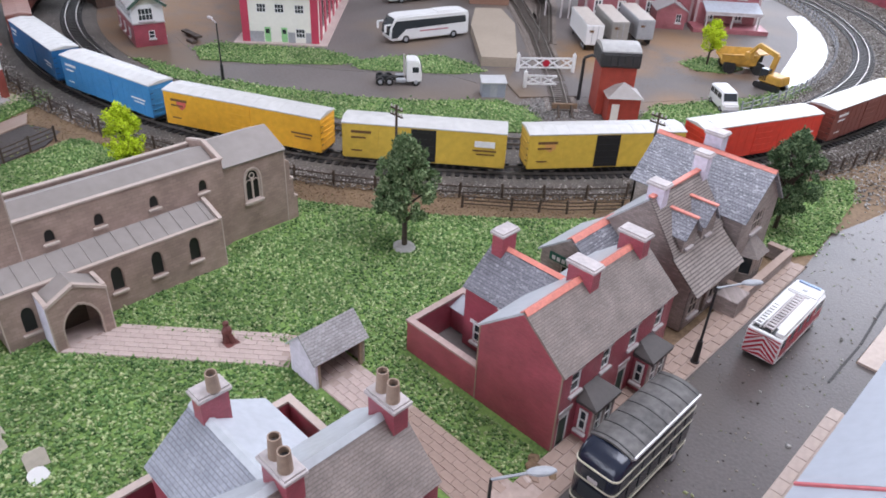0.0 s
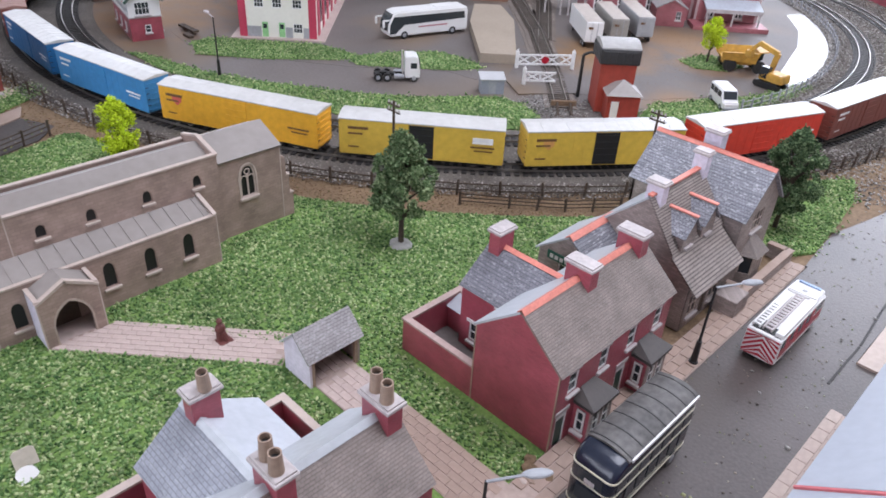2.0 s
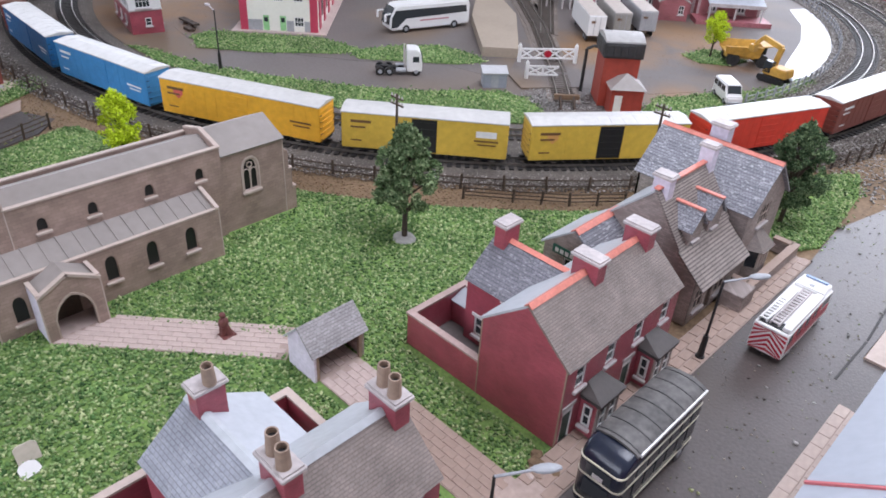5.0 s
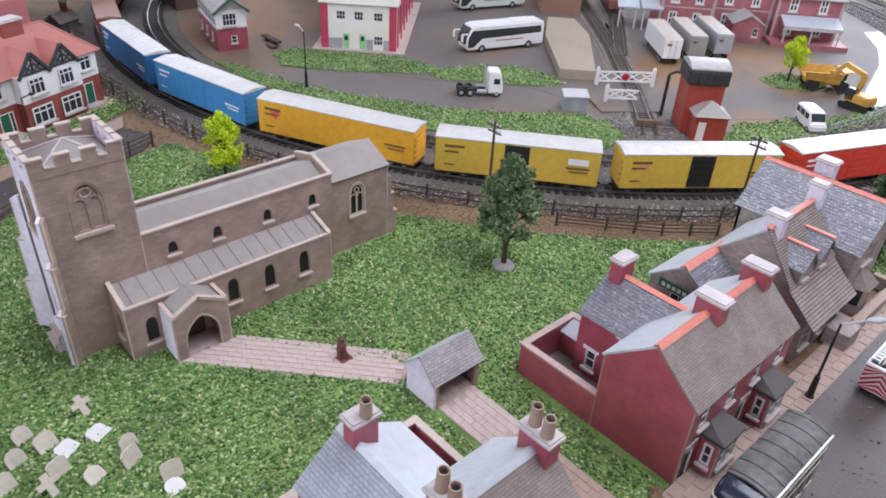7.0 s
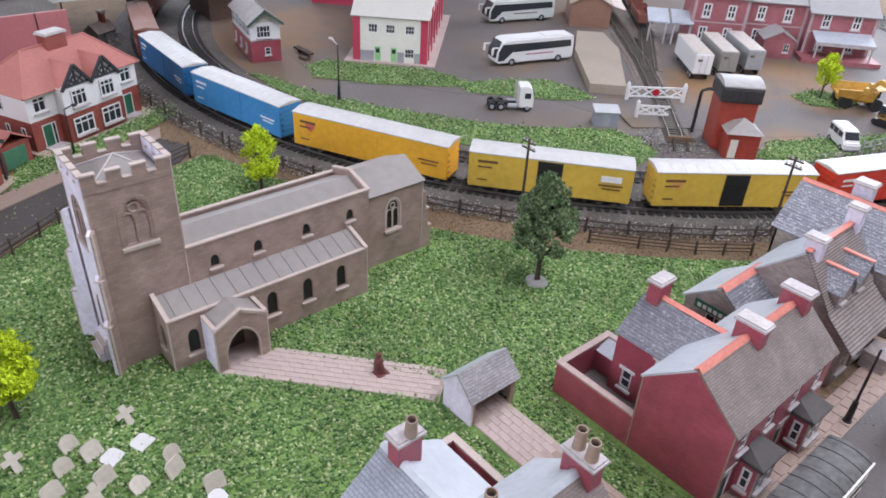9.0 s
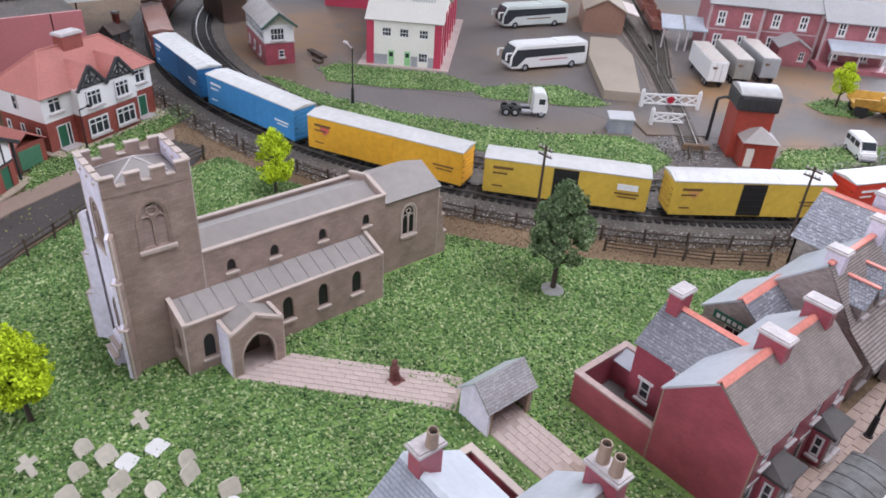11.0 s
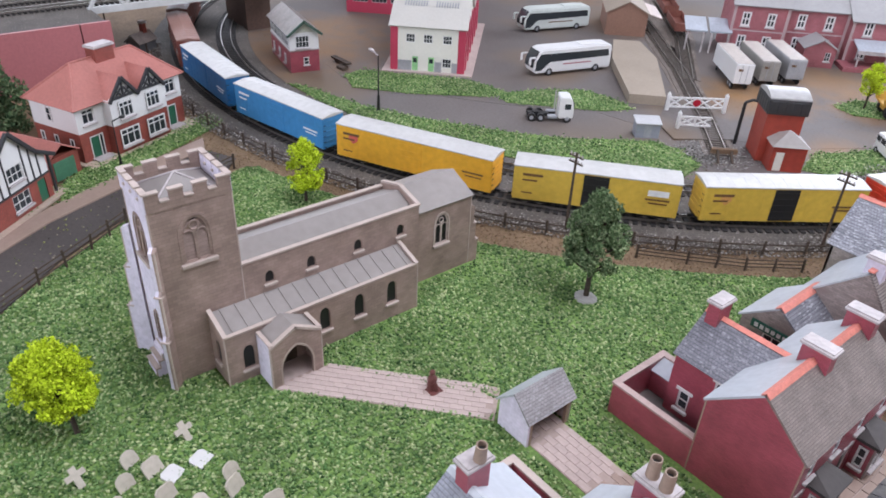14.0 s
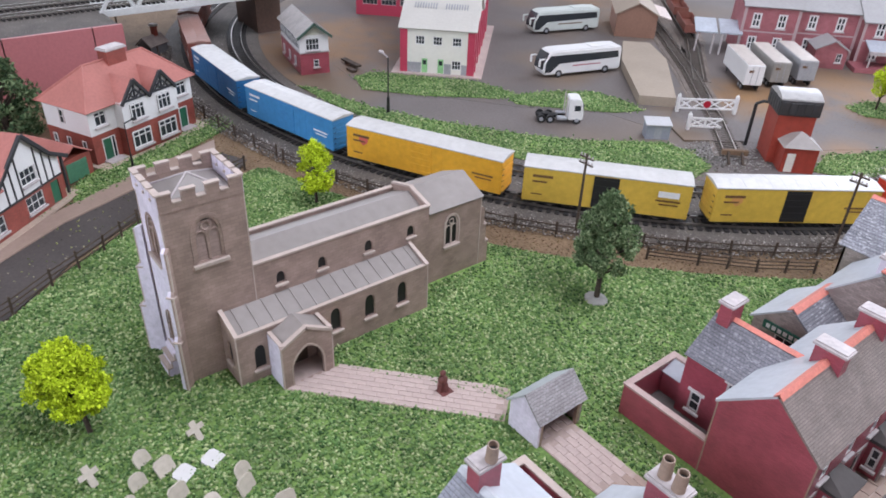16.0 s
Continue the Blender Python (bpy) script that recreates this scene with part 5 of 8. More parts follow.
# ---------------------------------------------------------------- train
def boxcar(a0, a1, color, roof, door, label, door_open=False, stripe=None, logo=None, r=RT, z=0.0, place=None, group="freight train"):
    am = (a0 + a1) / 2
    L = 2 * r * math.sin(radians(a1 - a0) / 2)
    if place is None:
        p = pol(r * math.cos(radians(a1 - a0) / 2), am)
        car = thing("boxcar", p.x, p.y, 0.78, am + 90, label=label, category="boxcar", group=group)
    else:
        car = thing("boxcar", *place, label=label, category="boxcar", group=group)
    h, w = L / 2 - 0.15, 1.72
    body, ribs = B(), B()
    box(body, -h, h, -w, w, 0.75, 4.75, 0.05)
    for s in (-1, 1):
        for i in range(15):
            x = -h + 0.25 + i * (2 * h - 0.5) / 14
            if abs(x) > 1.45:
                box(ribs, x - 0.04, x + 0.04, s * w - 0.025, s * w + 0.025, 0.85, 4.6)
        for i in range(6):
            box(ribs, s * h - 0.05, s * h + 0.05, -w + 0.15, w - 0.15, 1.0 + i * 0.62, 1.15 + i * 0.62)
    part("body", body, color, car, local=True)
    tagged(part("ribs", ribs, color, car, local=True), kind="stuff")
    rf = B()
    k = [(-w - 0.06, 4.72), (-w - 0.06, 4.85), (0, 5.12), (w + 0.06, 4.85), (w + 0.06, 4.72)]
    a = [rf.verts.new((-h - 0.06, y, zz)) for y, zz in k]
    b = [rf.verts.new((h + 0.06, y, zz)) for y, zz in k]
    rf.faces.new(a)
    rf.faces.new(b[::-1])
    for i in range(5):
        j = (i + 1) % 5
        rf.faces.new((a[i], b[i], b[j], a[j]))
    for i in range(13):
        x = -h + 0.3 + i * (2 * h - 0.6) / 12
        for s in (-1, 1):
            slab(rf, [(x - 0.05, 0, 5.145), (x + 0.05, 0, 5.145), (x + 0.05, s * w, 4.885), (x - 0.05, s * w, 4.885)], 0.06)
    part("roof", rf, roof, car, "pale ribbed roof", local=True)
    for s in (-1, 1):
        d = part("door", box(B(), -1.35, 1.35, s * (w + 0.01) - 0.05, s * (w + 0.01) + 0.05, 0.9, 4.6), door, car, "sliding side door", local=True)
        dr = B()
        for i in range(5):
            box(dr, -1.3, 1.3, s * (w + 0.08) - 0.03, s * (w + 0.08) + 0.03, 1.2 + i * 0.75, 1.3 + i * 0.75)
        part("door_rib", dr, door, d, local=True)
        if stripe:
            # lettering too small to read, as plain bars
            for (x0, x1, z0, z1) in ((-h + 1.0, -h + 3.2, 3.7, 4.0), (-h + 1.0, -h + 2.6, 3.1, 3.3), (h - 3.6, h - 1.0, 2.6, 2.8), (h - 3.2, h - 1.2, 2.2, 2.35), (-h + 1.0, -h + 2.2, 1.6, 1.75)):
                part("lettering", box(B(), x0, x1, s * (w + 0.05), s * (w + 0.075), z0, z1), stripe, car, local=True)
        if logo:
            shape, lm = logo
            q = B()
            if shape == "disc":
                cyl(q, (h - 2.2, s * (w + 0.04), 3.3), (h - 2.2, s * (w + 0.08), 3.3), 0.8, n=24)
            elif shape == "panel":
                box(q, h - 3.4, h - 1.2, s * (w + 0.05), s * (w + 0.08), 3.1, 3.8)
            else:
                pq = [(-h + 1.8, 3.9), (-h + 3.0, 3.9), (-h + 3.0, 3.2), (-h + 2.4, 2.7), (-h + 1.8, 3.2)]
                q = sheet(pq, (), 0.03, s * (w + 0.06))
            part("emblem", q, lm, car, local=True)
    fr = box(B(), -h, h, -1.2, 1.2, 0.5, 0.75)
    box(fr, -h * 0.45, h * 0.45, -0.25, 0.25, 0.15, 0.5)
    part("underframe", fr, M_BLACK, car, local=True)
    for s in (-1, 1):
        bx = s * (h - 2.3)
        bg = part("bogie", box(box(B(), bx - 1.35, bx + 1.35, -1.3, -1.1, 0.3, 0.7, 0.05), bx - 1.35, bx + 1.35, 1.1, 1.3, 0.3, 0.7, 0.05), M_BLACK, car, local=True)
        for q in (-0.85, 0.85):
            part("wheel_set", cyl(cyl(cyl(B(), (bx + q, 0.76, 0.5), (bx + q, 1.0, 0.5), 0.5, n=16), (bx + q, -1.0, 0.5), (bx + q, -0.76, 0.5), 0.5, n=16), (bx + q, -0.8, 0.5), (bx + q, 0.8, 0.5), 0.1), M_RAIL, bg, local=True)
        part("coupler", box(B(), min(s * h, s * (h + 0.55)), max(s * h, s * (h + 0.55)), -0.15, 0.15, 0.4, 0.65), M_BLACK, car, local=True)
        for yy in (-1.5, 1.5):
            ld = B()
            for i in range(5):
                box(ld, s * (h + 0.1) - 0.03, s * (h + 0.1) + 0.03, yy - 0.2, yy + 0.2, 1.0 + i * 0.7, 1.06 + i * 0.7)
            tagged(part("end_ladder", ld, M_BLACK, car, local=True), kind="stuff")
    return car


def paint(name, c, rough=0.45):
    return mat(name, c, rough, 0.14, 160, 22, 0.05)


C_YEL, C_GOLD = paint("yellow_car_paint", (0.6, 0.4, 0.06)), paint("golden_car_paint", (0.72, 0.37, 0.03))
C_LB, C_DB, C_BR, C_RED = paint("light_blue_car_paint", (0.045, 0.22, 0.46)), paint("dark_blue_car_paint", (0.02, 0.12, 0.28)), paint("oxide_car_paint", (0.2, 0.06, 0.045)), paint("red_car_paint", (0.62, 0.05, 0.03))
# pale grey roof set light: overhead brightness is partly put into it
C_ROOF, C_ROOFB = mat("pale_grey_car_roof", (0.5, 0.49, 0.475), 0.4, 0.12, 120, 20, 0.05), paint("brown_car_roof", (0.3, 0.16, 0.13))
C_INK, C_WHT = paint("black_lettering", (0.14, 0.07, 0.03)), paint("white_lettering", (0.75, 0.75, 0.74))
boxcar(-125.0, -112.6, C_BR, C_ROOFB, C_BR, "oxide brown freight boxcar on the curved track", stripe=C_WHT)
boxcar(-111.6, -99.4, C_BR, C_ROOFB, C_BR, "oxide brown freight boxcar with brown roof", stripe=C_WHT)
boxcar(-98.3, -86.0, C_DB, C_ROOF, C_DB, "dark blue freight boxcar with pale roof", stripe=C_WHT)
boxcar(-84.9, -72.6, C_LB, C_ROOF, C_LB, "light blue freight boxcar with pale roof", stripe=C_WHT)
boxcar(-71.6, -57.4, C_GOLD, C_ROOF, C_GOLD, "golden yellow long freight boxcar with pale roof", stripe=C_INK, logo=("shield", paint("red_shield", (0.6, 0.12, 0.1))))
boxcar(-56.2, -43.7, C_YEL, C_ROOF, M_BLACK, "yellow freight boxcar with black sliding door", stripe=C_INK, logo=("panel", C_WHT))
boxcar(-42.5, -30.0, C_YEL, C_ROOF, M_BLACK, "yellow freight boxcar with dark door and lettering", stripe=C_INK, logo=("shield", paint("orange_shield", (0.6, 0.3, 0.1))))
boxcar(-28.8, -16.4, C_RED, C_ROOF, C_RED, "bright red freight boxcar with white roof", stripe=C_WHT)
boxcar(-15.2, -2.8, C_BR, C_ROOF, C_BR, "oxide brown freight boxcar with pale roof", stripe=C_WHT)
boxcar(-1.6, 10.8, C_YEL, C_ROOF, M_BLACK, "yellow freight boxcar with black door on the curve", stripe=C_INK)

# ---------------------------------------------------------------- trees
def leaves(blobs, count, size, seed):
    """Small random leaf flakes clustered round clump centres: x, y, z, radius."""
    rg = np.random.default_rng(seed)
    bl = np.array(blobs)
    pick = rg.choice(len(bl), count, p=bl[:, 3] ** 2 / (bl[:, 3] ** 2).sum())
    d = rg.normal(size=(count, 3))
    d /= np.linalg.norm(d, axis=1)[:, None]
    c = bl[pick, :3] + d * (bl[pick, 3] * rg.uniform(0.45, 1.1, count))[:, None]
    v = c[:, None, :] + rg.normal(0, size, (count, 4, 3))
    f = np.array([(0, 1, 2), (0, 2, 3), (0, 3, 1), (1, 3, 2)])
    tri = (f[None] + 4 * np.arange(count)[:, None, None]).reshape(-1, 3)
    me = bpy.data.meshes.new("crown")
    me.from_pydata((v.reshape(-1, 3) * U).tolist(), [], tri.tolist())
    return me


def tree(x, y, tall, bottom, width, leaf, label, seed, lean=(0, 0), base=True, count=5200, shape=1.0, z=0.0, clumps=64, clump=(0.07, 0.14), leaf_size=0.017):
    rr = random.Random(seed)
    t = thing("tree", x, y, z, label=label, category="tree")
    tr = B()
    cyl(tr, (0, 0, 0), (lean[0] * 0.4, lean[1] * 0.4, tall * 0.45), width * 0.038, width * 0.028, 9)
    cyl(tr, (lean[0] * 0.4, lean[1] * 0.4, tall * 0.44), (lean[0], lean[1], tall * 0.9), width * 0.03, width * 0.01, 7)
    blobs = []
    for i in range(clumps):
        zz = bottom + (tall - bottom) * (i + rr.random()) / clumps
        k = (zz - bottom) / (tall - bottom)
        prof = math.sin(math.pi * min(1, 0.12 + k * 0.86)) ** 0.6 * (1 - 0.35 * k * shape)
        a, rad = rr.uniform(0, 6.28), width / 2 * prof * math.sqrt(rr.uniform(0.15, 1))
        q = (lean[0] * zz / tall + rad * math.cos(a), lean[1] * zz / tall + rad * math.sin(a), zz)
        blobs.append((*q, width * rr.uniform(*clump)))
        if i % 3 == 0:
            cyl(tr, (lean[0] * 0.4, lean[1] * 0.4, max(bottom * 0.7, zz - width * 0.35)), q, width * 0.02, width * 0.006, 5)
    part("trunk", tr, M_TRUNK, t, "dark brown trunk with limbs", local=True)
    me = leaves(blobs, count, width * leaf_size, seed)
    me.materials.append(leaf)
    cr = new("crown", me)
    cr.parent = t
    if base:
        part("base", cyl(ball(B(), (0, 0, 0.1), 1.0, 2, (1.2, 1.0, 0.28)), (0, 0, 0), (0, 0, 0.25), 1.1, 0.9, 12), M_BEN, t, "grey plastic tree base", local=True)
    return t


tree(-39.2, 40.9, 10.8, 4.0, 7.2, M_LEAF_D, "dark green leafy model tree on a grey base", 1, shape=1.7, count=13000, clumps=110, clump=(0.04, 0.1), leaf_size=0.0135)
tree(-17.0, 71.4, 10.4, 2.6, 6.2, M_LEAF_X, "tall blackish green tree behind the stone house", 2, base=False, shape=0.8, count=12000, clumps=100, clump=(0.05, 0.11), leaf_size=0.014)
tree(-70.4, 29.0, 7.2, 1.9, 4.9, M_LEAF_Y, "bright lime green model tree on the lawn", 3, base=False, shape=1.2)
tree(-49.2, -1.2, 7.0, 2.5, 5.3, M_LEAF_Y, "bright lime green tree with dark trunk in the churchyard", 4, (-1.2, -0.4), base=False, shape=0.35, count=13000, clumps=130, clump=(0.06, 0.12), leaf_size=0.016)
tree(-48.0, 116.3, 7.0, 3.0, 4.7, M_LEAF_Y, "small lime green tree on a grass island", 5, base=False, shape=1.0)
tree(-106.0, 5.0, 10.5, 1.0, 11.0, M_LEAF_X, "dark bushy tree beside the semi-detached house", 6, base=False, shape=0.5, count=6500)

# ---------------------------------------------------------------- churchyard: gravestones and figure
M_GRAVE, M_GRAVEW = mat("tan_gravestone_card", (0.46, 0.41, 0.34), 0.6, 0.15, 250, 40), mat("white_card", (0.56, 0.545, 0.53), 0.5, 0.05)


def grave(x, y, kind, rz, m=M_GRAVE, tilt=0.0):
    if kind == "cross":
        pts = [(-0.3, 0), (0.3, 0), (0.3, 1.0), (0.85, 1.0), (0.85, 1.5), (0.3, 1.5), (0.3, 2.0), (-0.3, 2.0), (-0.3, 1.5), (-0.85, 1.5), (-0.85, 1.0), (-0.3, 1.0)]
        lab = "tan card gravestone in the form of a cross"
    elif kind == "round":
        pts = [(-0.75, 0), (0.75, 0), (0.75, 0.8)] + [(0.75 * math.cos(k * 0.393), 0.8 + 0.62 * math.sin(k * 0.393)) for k in range(1, 8)] + [(-0.75, 0.8)]
        lab = "tan card gravestone with rounded top"
    else:
        pts = [(-0.85, 0), (0.85, 0), (0.85, 1.3), (0.55, 1.55), (-0.55, 1.55), (-0.85, 1.3)]
        lab = "square tan card gravestone on the grass"
    if m is M_GRAVEW:
        lab = "white card gravestone lying tilted on the grass"
    bm = sheet([(u * 0.78, v * 0.78) for u, v in pts], (), 0.18, -0.09)
    bm.transform(Matrix.Rotation(radians(-tilt), 4, "X"))
    bm.transform(Matrix.Rotation(radians(rz + 38), 4, "Z"))
    ob = solid("gravestone", bm, m, lab, "gravestone", "churchyard gravestones")
    ob.location = (x * U, y * U, 0.0)


for g in ((-43.9, 4.8, "cross", 70, M_GRAVE, 36), (-44.1, 0.9, "round", 78, M_GRAVE, 30), (-42.4, 1.9, "square", 74, M_GRAVE, 34), (-41.2, 3.0, "square", 82, M_GRAVEW, 82), (-41.3, 5.0, "square", 80, M_GRAVEW, 82),
          (-37.9, 5.6, "square", 80, M_GRAVE, 20), (-39.8, 1.8, "square", 74, M_GRAVE, 22), (-42.3, 0.0, "round", 70, M_GRAVE, 25), (-40.5, -1.1, "square", 76, M_GRAVE, 28), (-38.4, 1.0, "cross", 72, M_GRAVE, 34),
          (-35.2, 7.0, "square", 50, M_GRAVE, 25), (-34.0, 6.8, "round", 62, M_GRAVEW, 78), (-37.9, 3.4, "round", 75, M_GRAVE, 55), (-44.1, -2.3, "cross", 70, M_GRAVE, 36), (-39.2, 5.9, "round", 70, M_GRAVE, 25)):
    grave(*g)
fig = B()
cyl(fig, (-37.9, 21.55, 0.1), (-37.9, 21.55, 0.9), 0.3, 0.28, 8)
cyl(fig, (-37.6, 21.9, 0.1), (-37.75, 21.75, 0.9), 0.25, 0.22, 8)
ball(fig, (-37.8, 21.6, 1.25), 0.42, 2, (0.8, 1, 1.2))
ball(fig, (-37.8, 21.6, 1.95), 0.24, 2)
box(fig, -38.2, -37.2, 21.2, 22.3, 0.06, 0.16, 0.03)
solid("figurine", fig, mat("dark_red_figure_paint", (0.12, 0.035, 0.03), 0.6, 0.3), "small dark red painted figurine on the church path", "figurine", at=(-37.8, 21.6, 0.06))

# ---------------------------------------------------------------- fences, posts
def fence(pts, post_h, rails, label, gap=2.6, m=M_FENCE, thick=0.11, name="fence"):
    """Posts and rails along a line of points."""
    P0 = [Vector((p[0], p[1], 0)) for p in pts]
    f = thing(name, P0[0].x, P0[0].y, label=label, category="fence")
    pm = to_mesh("post", box(B(), -thick, thick, -thick, thick, -0.1, post_h, 0.03), m)
    out = []
    for a, b in zip(P0, P0[1:]):
        n = max(1, round((b - a).length / gap))
        out += [a.lerp(b, i / n) for i in range(n)]
    out.append(P0[-1])
    for p in out:
        piece("post", pm, f, Matrix.Translation(p - P0[0]) @ Matrix.Rotation(rnd.uniform(-0.06, 0.06), 4, "X") @ Matrix.Rotation(rnd.uniform(-0.06, 0.06), 4, "Y"))
    rm = to_mesh("rail", box(B(), 0, 1, -0.04, 0.04, -0.055, 0.055), m)
    for a, b in zip(out, out[1:]):
        d = b - a
        for z in rails:
            mm = Matrix.Translation(a - P0[0] + Vector((0, 0, z))) @ Matrix.Rotation(math.atan2(d.y, d.x), 4, "Z") @ Matrix.Diagonal((d.length, 1, 1, 1))
            piece("rail", rm, f, mm)
    return f


fence(arc_pts(88.9, -111, -77, 12), 1.9, (0.7, 1.4), "dark brown lineside fence of posts and rails", 3.0)
fence(arc_pts(89.2, -76, -24, 18), 1.8, (0.6, 1.3), "dark brown post and rail fence below the ballast", 3.2)
fence(arc_pts(89.6, -20, 30, 16), 1.9, (0.7, 1.4), "dark lineside fence on the far curve", 3.0)
fence([(-41.0, 50.6), (-37.2, 53.9), (-33.0, 57.8), (-29.4, 62.4)], 1.5, (0.45, 0.85, 1.25), "brown three-rail fence at the lawn edge", 3.4)
fence([(-64.0, -8.0), (-66.9, -2.6), (-69.6, 1.2), (-73.2, 6.8), (-76.3, 11.2), (-80.2, 19.6), (-82.6, 26.0)], 1.9, (0.6, 1.1, 1.6), "dark wooden fence between lane and lawn", 3.4)
# pale grey here puts the fence's white glints into its colour
fence(arc_pts(71.2, -14, 56, 20), 1.7, (0.6, 1.3), "pale fence inside the inner track, glints in its colour", 2.2, M_GREYM)


def telegraph(x, y, tall):
    t = thing("telegraph_pole", x, y, label="dark telegraph pole with crossarms and insulators by the track", category="pole", group="telegraph poles")
    part("pole", cyl(B(), (0, 0, 0), (0, 0, tall), 0.17, 0.12, 8), M_FENCE, t, local=True)
    for z in (tall - 0.5, tall - 1.2):
        arm = part("crossarm", box(B(), -0.9, 0.9, -0.08, 0.08, z, z + 0.16), M_FENCE, t, local=True)
        for q in (-0.75, -0.3, 0.3, 0.75):
            part("insulator", cyl(B(), (q, 0, z + 0.16), (q, 0, z + 0.42), 0.1, 0.07, 6), M_CAP, arm, local=True)


telegraph(-48.9, 48.5, 9.2)
telegraph(-30.4, 68.2, 9.2)
telegraph(-133, 27.5, 9.5)


def street_lamp(x, y, tall, arm, label, head_m, z=0.14):
    t = thing("street_lamp", x, y, z, label=label, category="street lamp", group="street lamps")
    part("base", cyl(cyl(B(), (0, 0, 0), (0, 0, 0.2), 0.38, 0.34, 12), (0, 0, 0.2), (0, 0, tall * 0.3), 0.26, 0.2, 10), M_BLACK, t, local=True)
    part("pole", cyl(B(), (0, 0, tall * 0.3), (0, 0, tall), 0.11, 0.09, 8), M_BLACK, t, local=True)
    a = Vector((arm[0], arm[1], 0))
    part("arm", cyl(B(), (0, 0, tall - 0.05), (a.x * 0.6, a.y * 0.6, tall + 0.25), 0.09, 0.08, 6), head_m, t, local=True)
    hd = ball(B(), (0, 0, 0), 1.0, 2, (a.length * 0.26, 0.32, 0.2))
    hd.transform(Matrix.Translation((a.x * 0.8, a.y * 0.8, tall + 0.3)) @ Matrix.Rotation(math.atan2(a.y, a.x), 4, "Z"))
    part("lamp_head", hd, head_m, t, "grey lamp head", local=True)
    return t


street_lamp(-12.4, 46.4, 7.0, (2.0, 2.6), "black street lamp with pale curved head on the pavement", M_GREYM)
street_lamp(-12.4, 22.3, 6.4, (2.0, 2.6), "black street lamp with grey head by the path", M_GREYM)
street_lamp(-88.6, 51.2, 8.2, (-2.4, 0.2), "slim yard lamp with white head", M_CAP, z=0.0)
street_lamp(-90.4, 15.2, 5.6, (0.2, 2.4), "slim black street lamp in front of the semi-detached house", M_BLACK).scale = (0.6, 0.6, 1.0)

# ---------------------------------------------------------------- vehicles
def wheel(parent, x, y, r, w=0.35, rim=None):
    t = part("wheel", cyl(B(), (x, y - w / 2, r), (x, y + w / 2, r), r, n=16), M_BLACK, parent, local=True)
    s = 1 if y > 0 else -1
    part("rim", cyl(B(), (x, y + s * w * 0.5, r), (x, y + s * (w * 0.5 + 0.04), r), r * 0.5, n=12), rim or M_GREYM, t, local=True)


def hull(profile, w, bevel=0.12, seg=2):
    """A vehicle body: side profile (x, z), width w, rounded."""
    bm = B()
    a = [bm.verts.new((x, -w, z)) for x, z in profile]
    b = [bm.verts.new((x, w, z)) for x, z in profile]
    bm.faces.new(a)
    bm.faces.new(b[::-1])
    for i in range(len(a)):
        j = (i + 1) % len(a)
        bm.faces.new((a[i], b[i], b[j], a[j]))
    bmesh.ops.recalc_face_normals(bm, faces=bm.faces)
    bmesh.ops.bevel(bm, geom=list(bm.edges), offset=bevel, segments=seg, affect="EDGES")
    return bm


M_BUSROOF = mat("dusty_black_bus_roof", (0.05, 0.046, 0.044), 0.5, 0.3, 200, 25, 0.1, tint=(0.1, 0.092, 0.088))
M_NAVY = mat("very_dark_navy_paint", (0.012, 0.016, 0.03), 0.2, 0.2)
bus = thing("double_decker_bus", -10.0, 33.4, 0.02, 90, label="black double-decker bus with cream bands and dusty ribbed roof", category="bus")
bus.scale = (0.96, 0.96, 0.96)


def ring_of(x0, x1, w, z, r, n=4):
    """A rounded rectangle in plan, at height z."""
    out = []
    for cx, cy, a0 in ((x1 - r, w - r, 0), (x0 + r, w - r, 90), (x0 + r, r - w, 180), (x1 - r, r - w, 270)):
        for k in range(n + 1):
            a = radians(a0 + 90 * k / n)
            out.append((cx + r * math.cos(a), cy + r * math.sin(a), z))
    return out


def loft(rings, smooth=False):
    """A closed skin through rings of points, capped below and above."""
    bm = B()
    vs = [[bm.verts.new(p) for p in q] for q in rings]
    n = len(vs[0])
    for a, b in zip(vs, vs[1:]):
        for i in range(n):
            bm.faces.new((a[i], a[(i + 1) % n], b[(i + 1) % n], b[i]))
    bm.faces.new(vs[0][::-1])
    bm.faces.new(vs[-1])
    for f in bm.faces:
        f.smooth = len(f.verts) == 4 and smooth
    return bm


def arched(x0, x1, w, z, rise, thick, n=8):
    """A strip of curved roof across the width."""
    ys = [w * (2 * k / n - 1) for k in range(n + 1)]
    top = [(y, z - rise * (y / w) ** 2) for y in ys]
    return loft([[(x, y, h) for y, h in top] + [(x, y, h - thick) for y, h in top[::-1]] for x in (x0, x1)])


part("body", loft([ring_of(-4.9, 4.75, 1.5, 0.6, 0.5), ring_of(-4.9, 4.75, 1.5, 4.1, 0.5), ring_of(-4.87, 4.75, 1.5, 4.4, 0.5), ring_of(-4.72, 4.72, 1.49, 4.75, 0.55), ring_of(-4.4, 4.65, 1.45, 5.1, 0.6),
                   ring_of(-3.95, 4.5, 1.36, 5.31, 0.7), ring_of(-3.5, 4.3, 1.1, 5.42, 0.75)], True), M_NAVY, bus, local=True)
for k in range(7):
    part("roof_rib", arched(-3.25 + k * 1.25 - 0.035, -3.25 + k * 1.25 + 0.035, 1.49, 5.685, 0.32, 0.08), M_BLACK, bus, local=True)
part("roof", arched(-3.55, 4.6, 1.48, 5.66, 0.32, 0.14), M_BUSROOF, bus, "dusty black ribbed roof", local=True)
M_BAND = mat("cream_band", (0.6, 0.55, 0.43), 0.4)
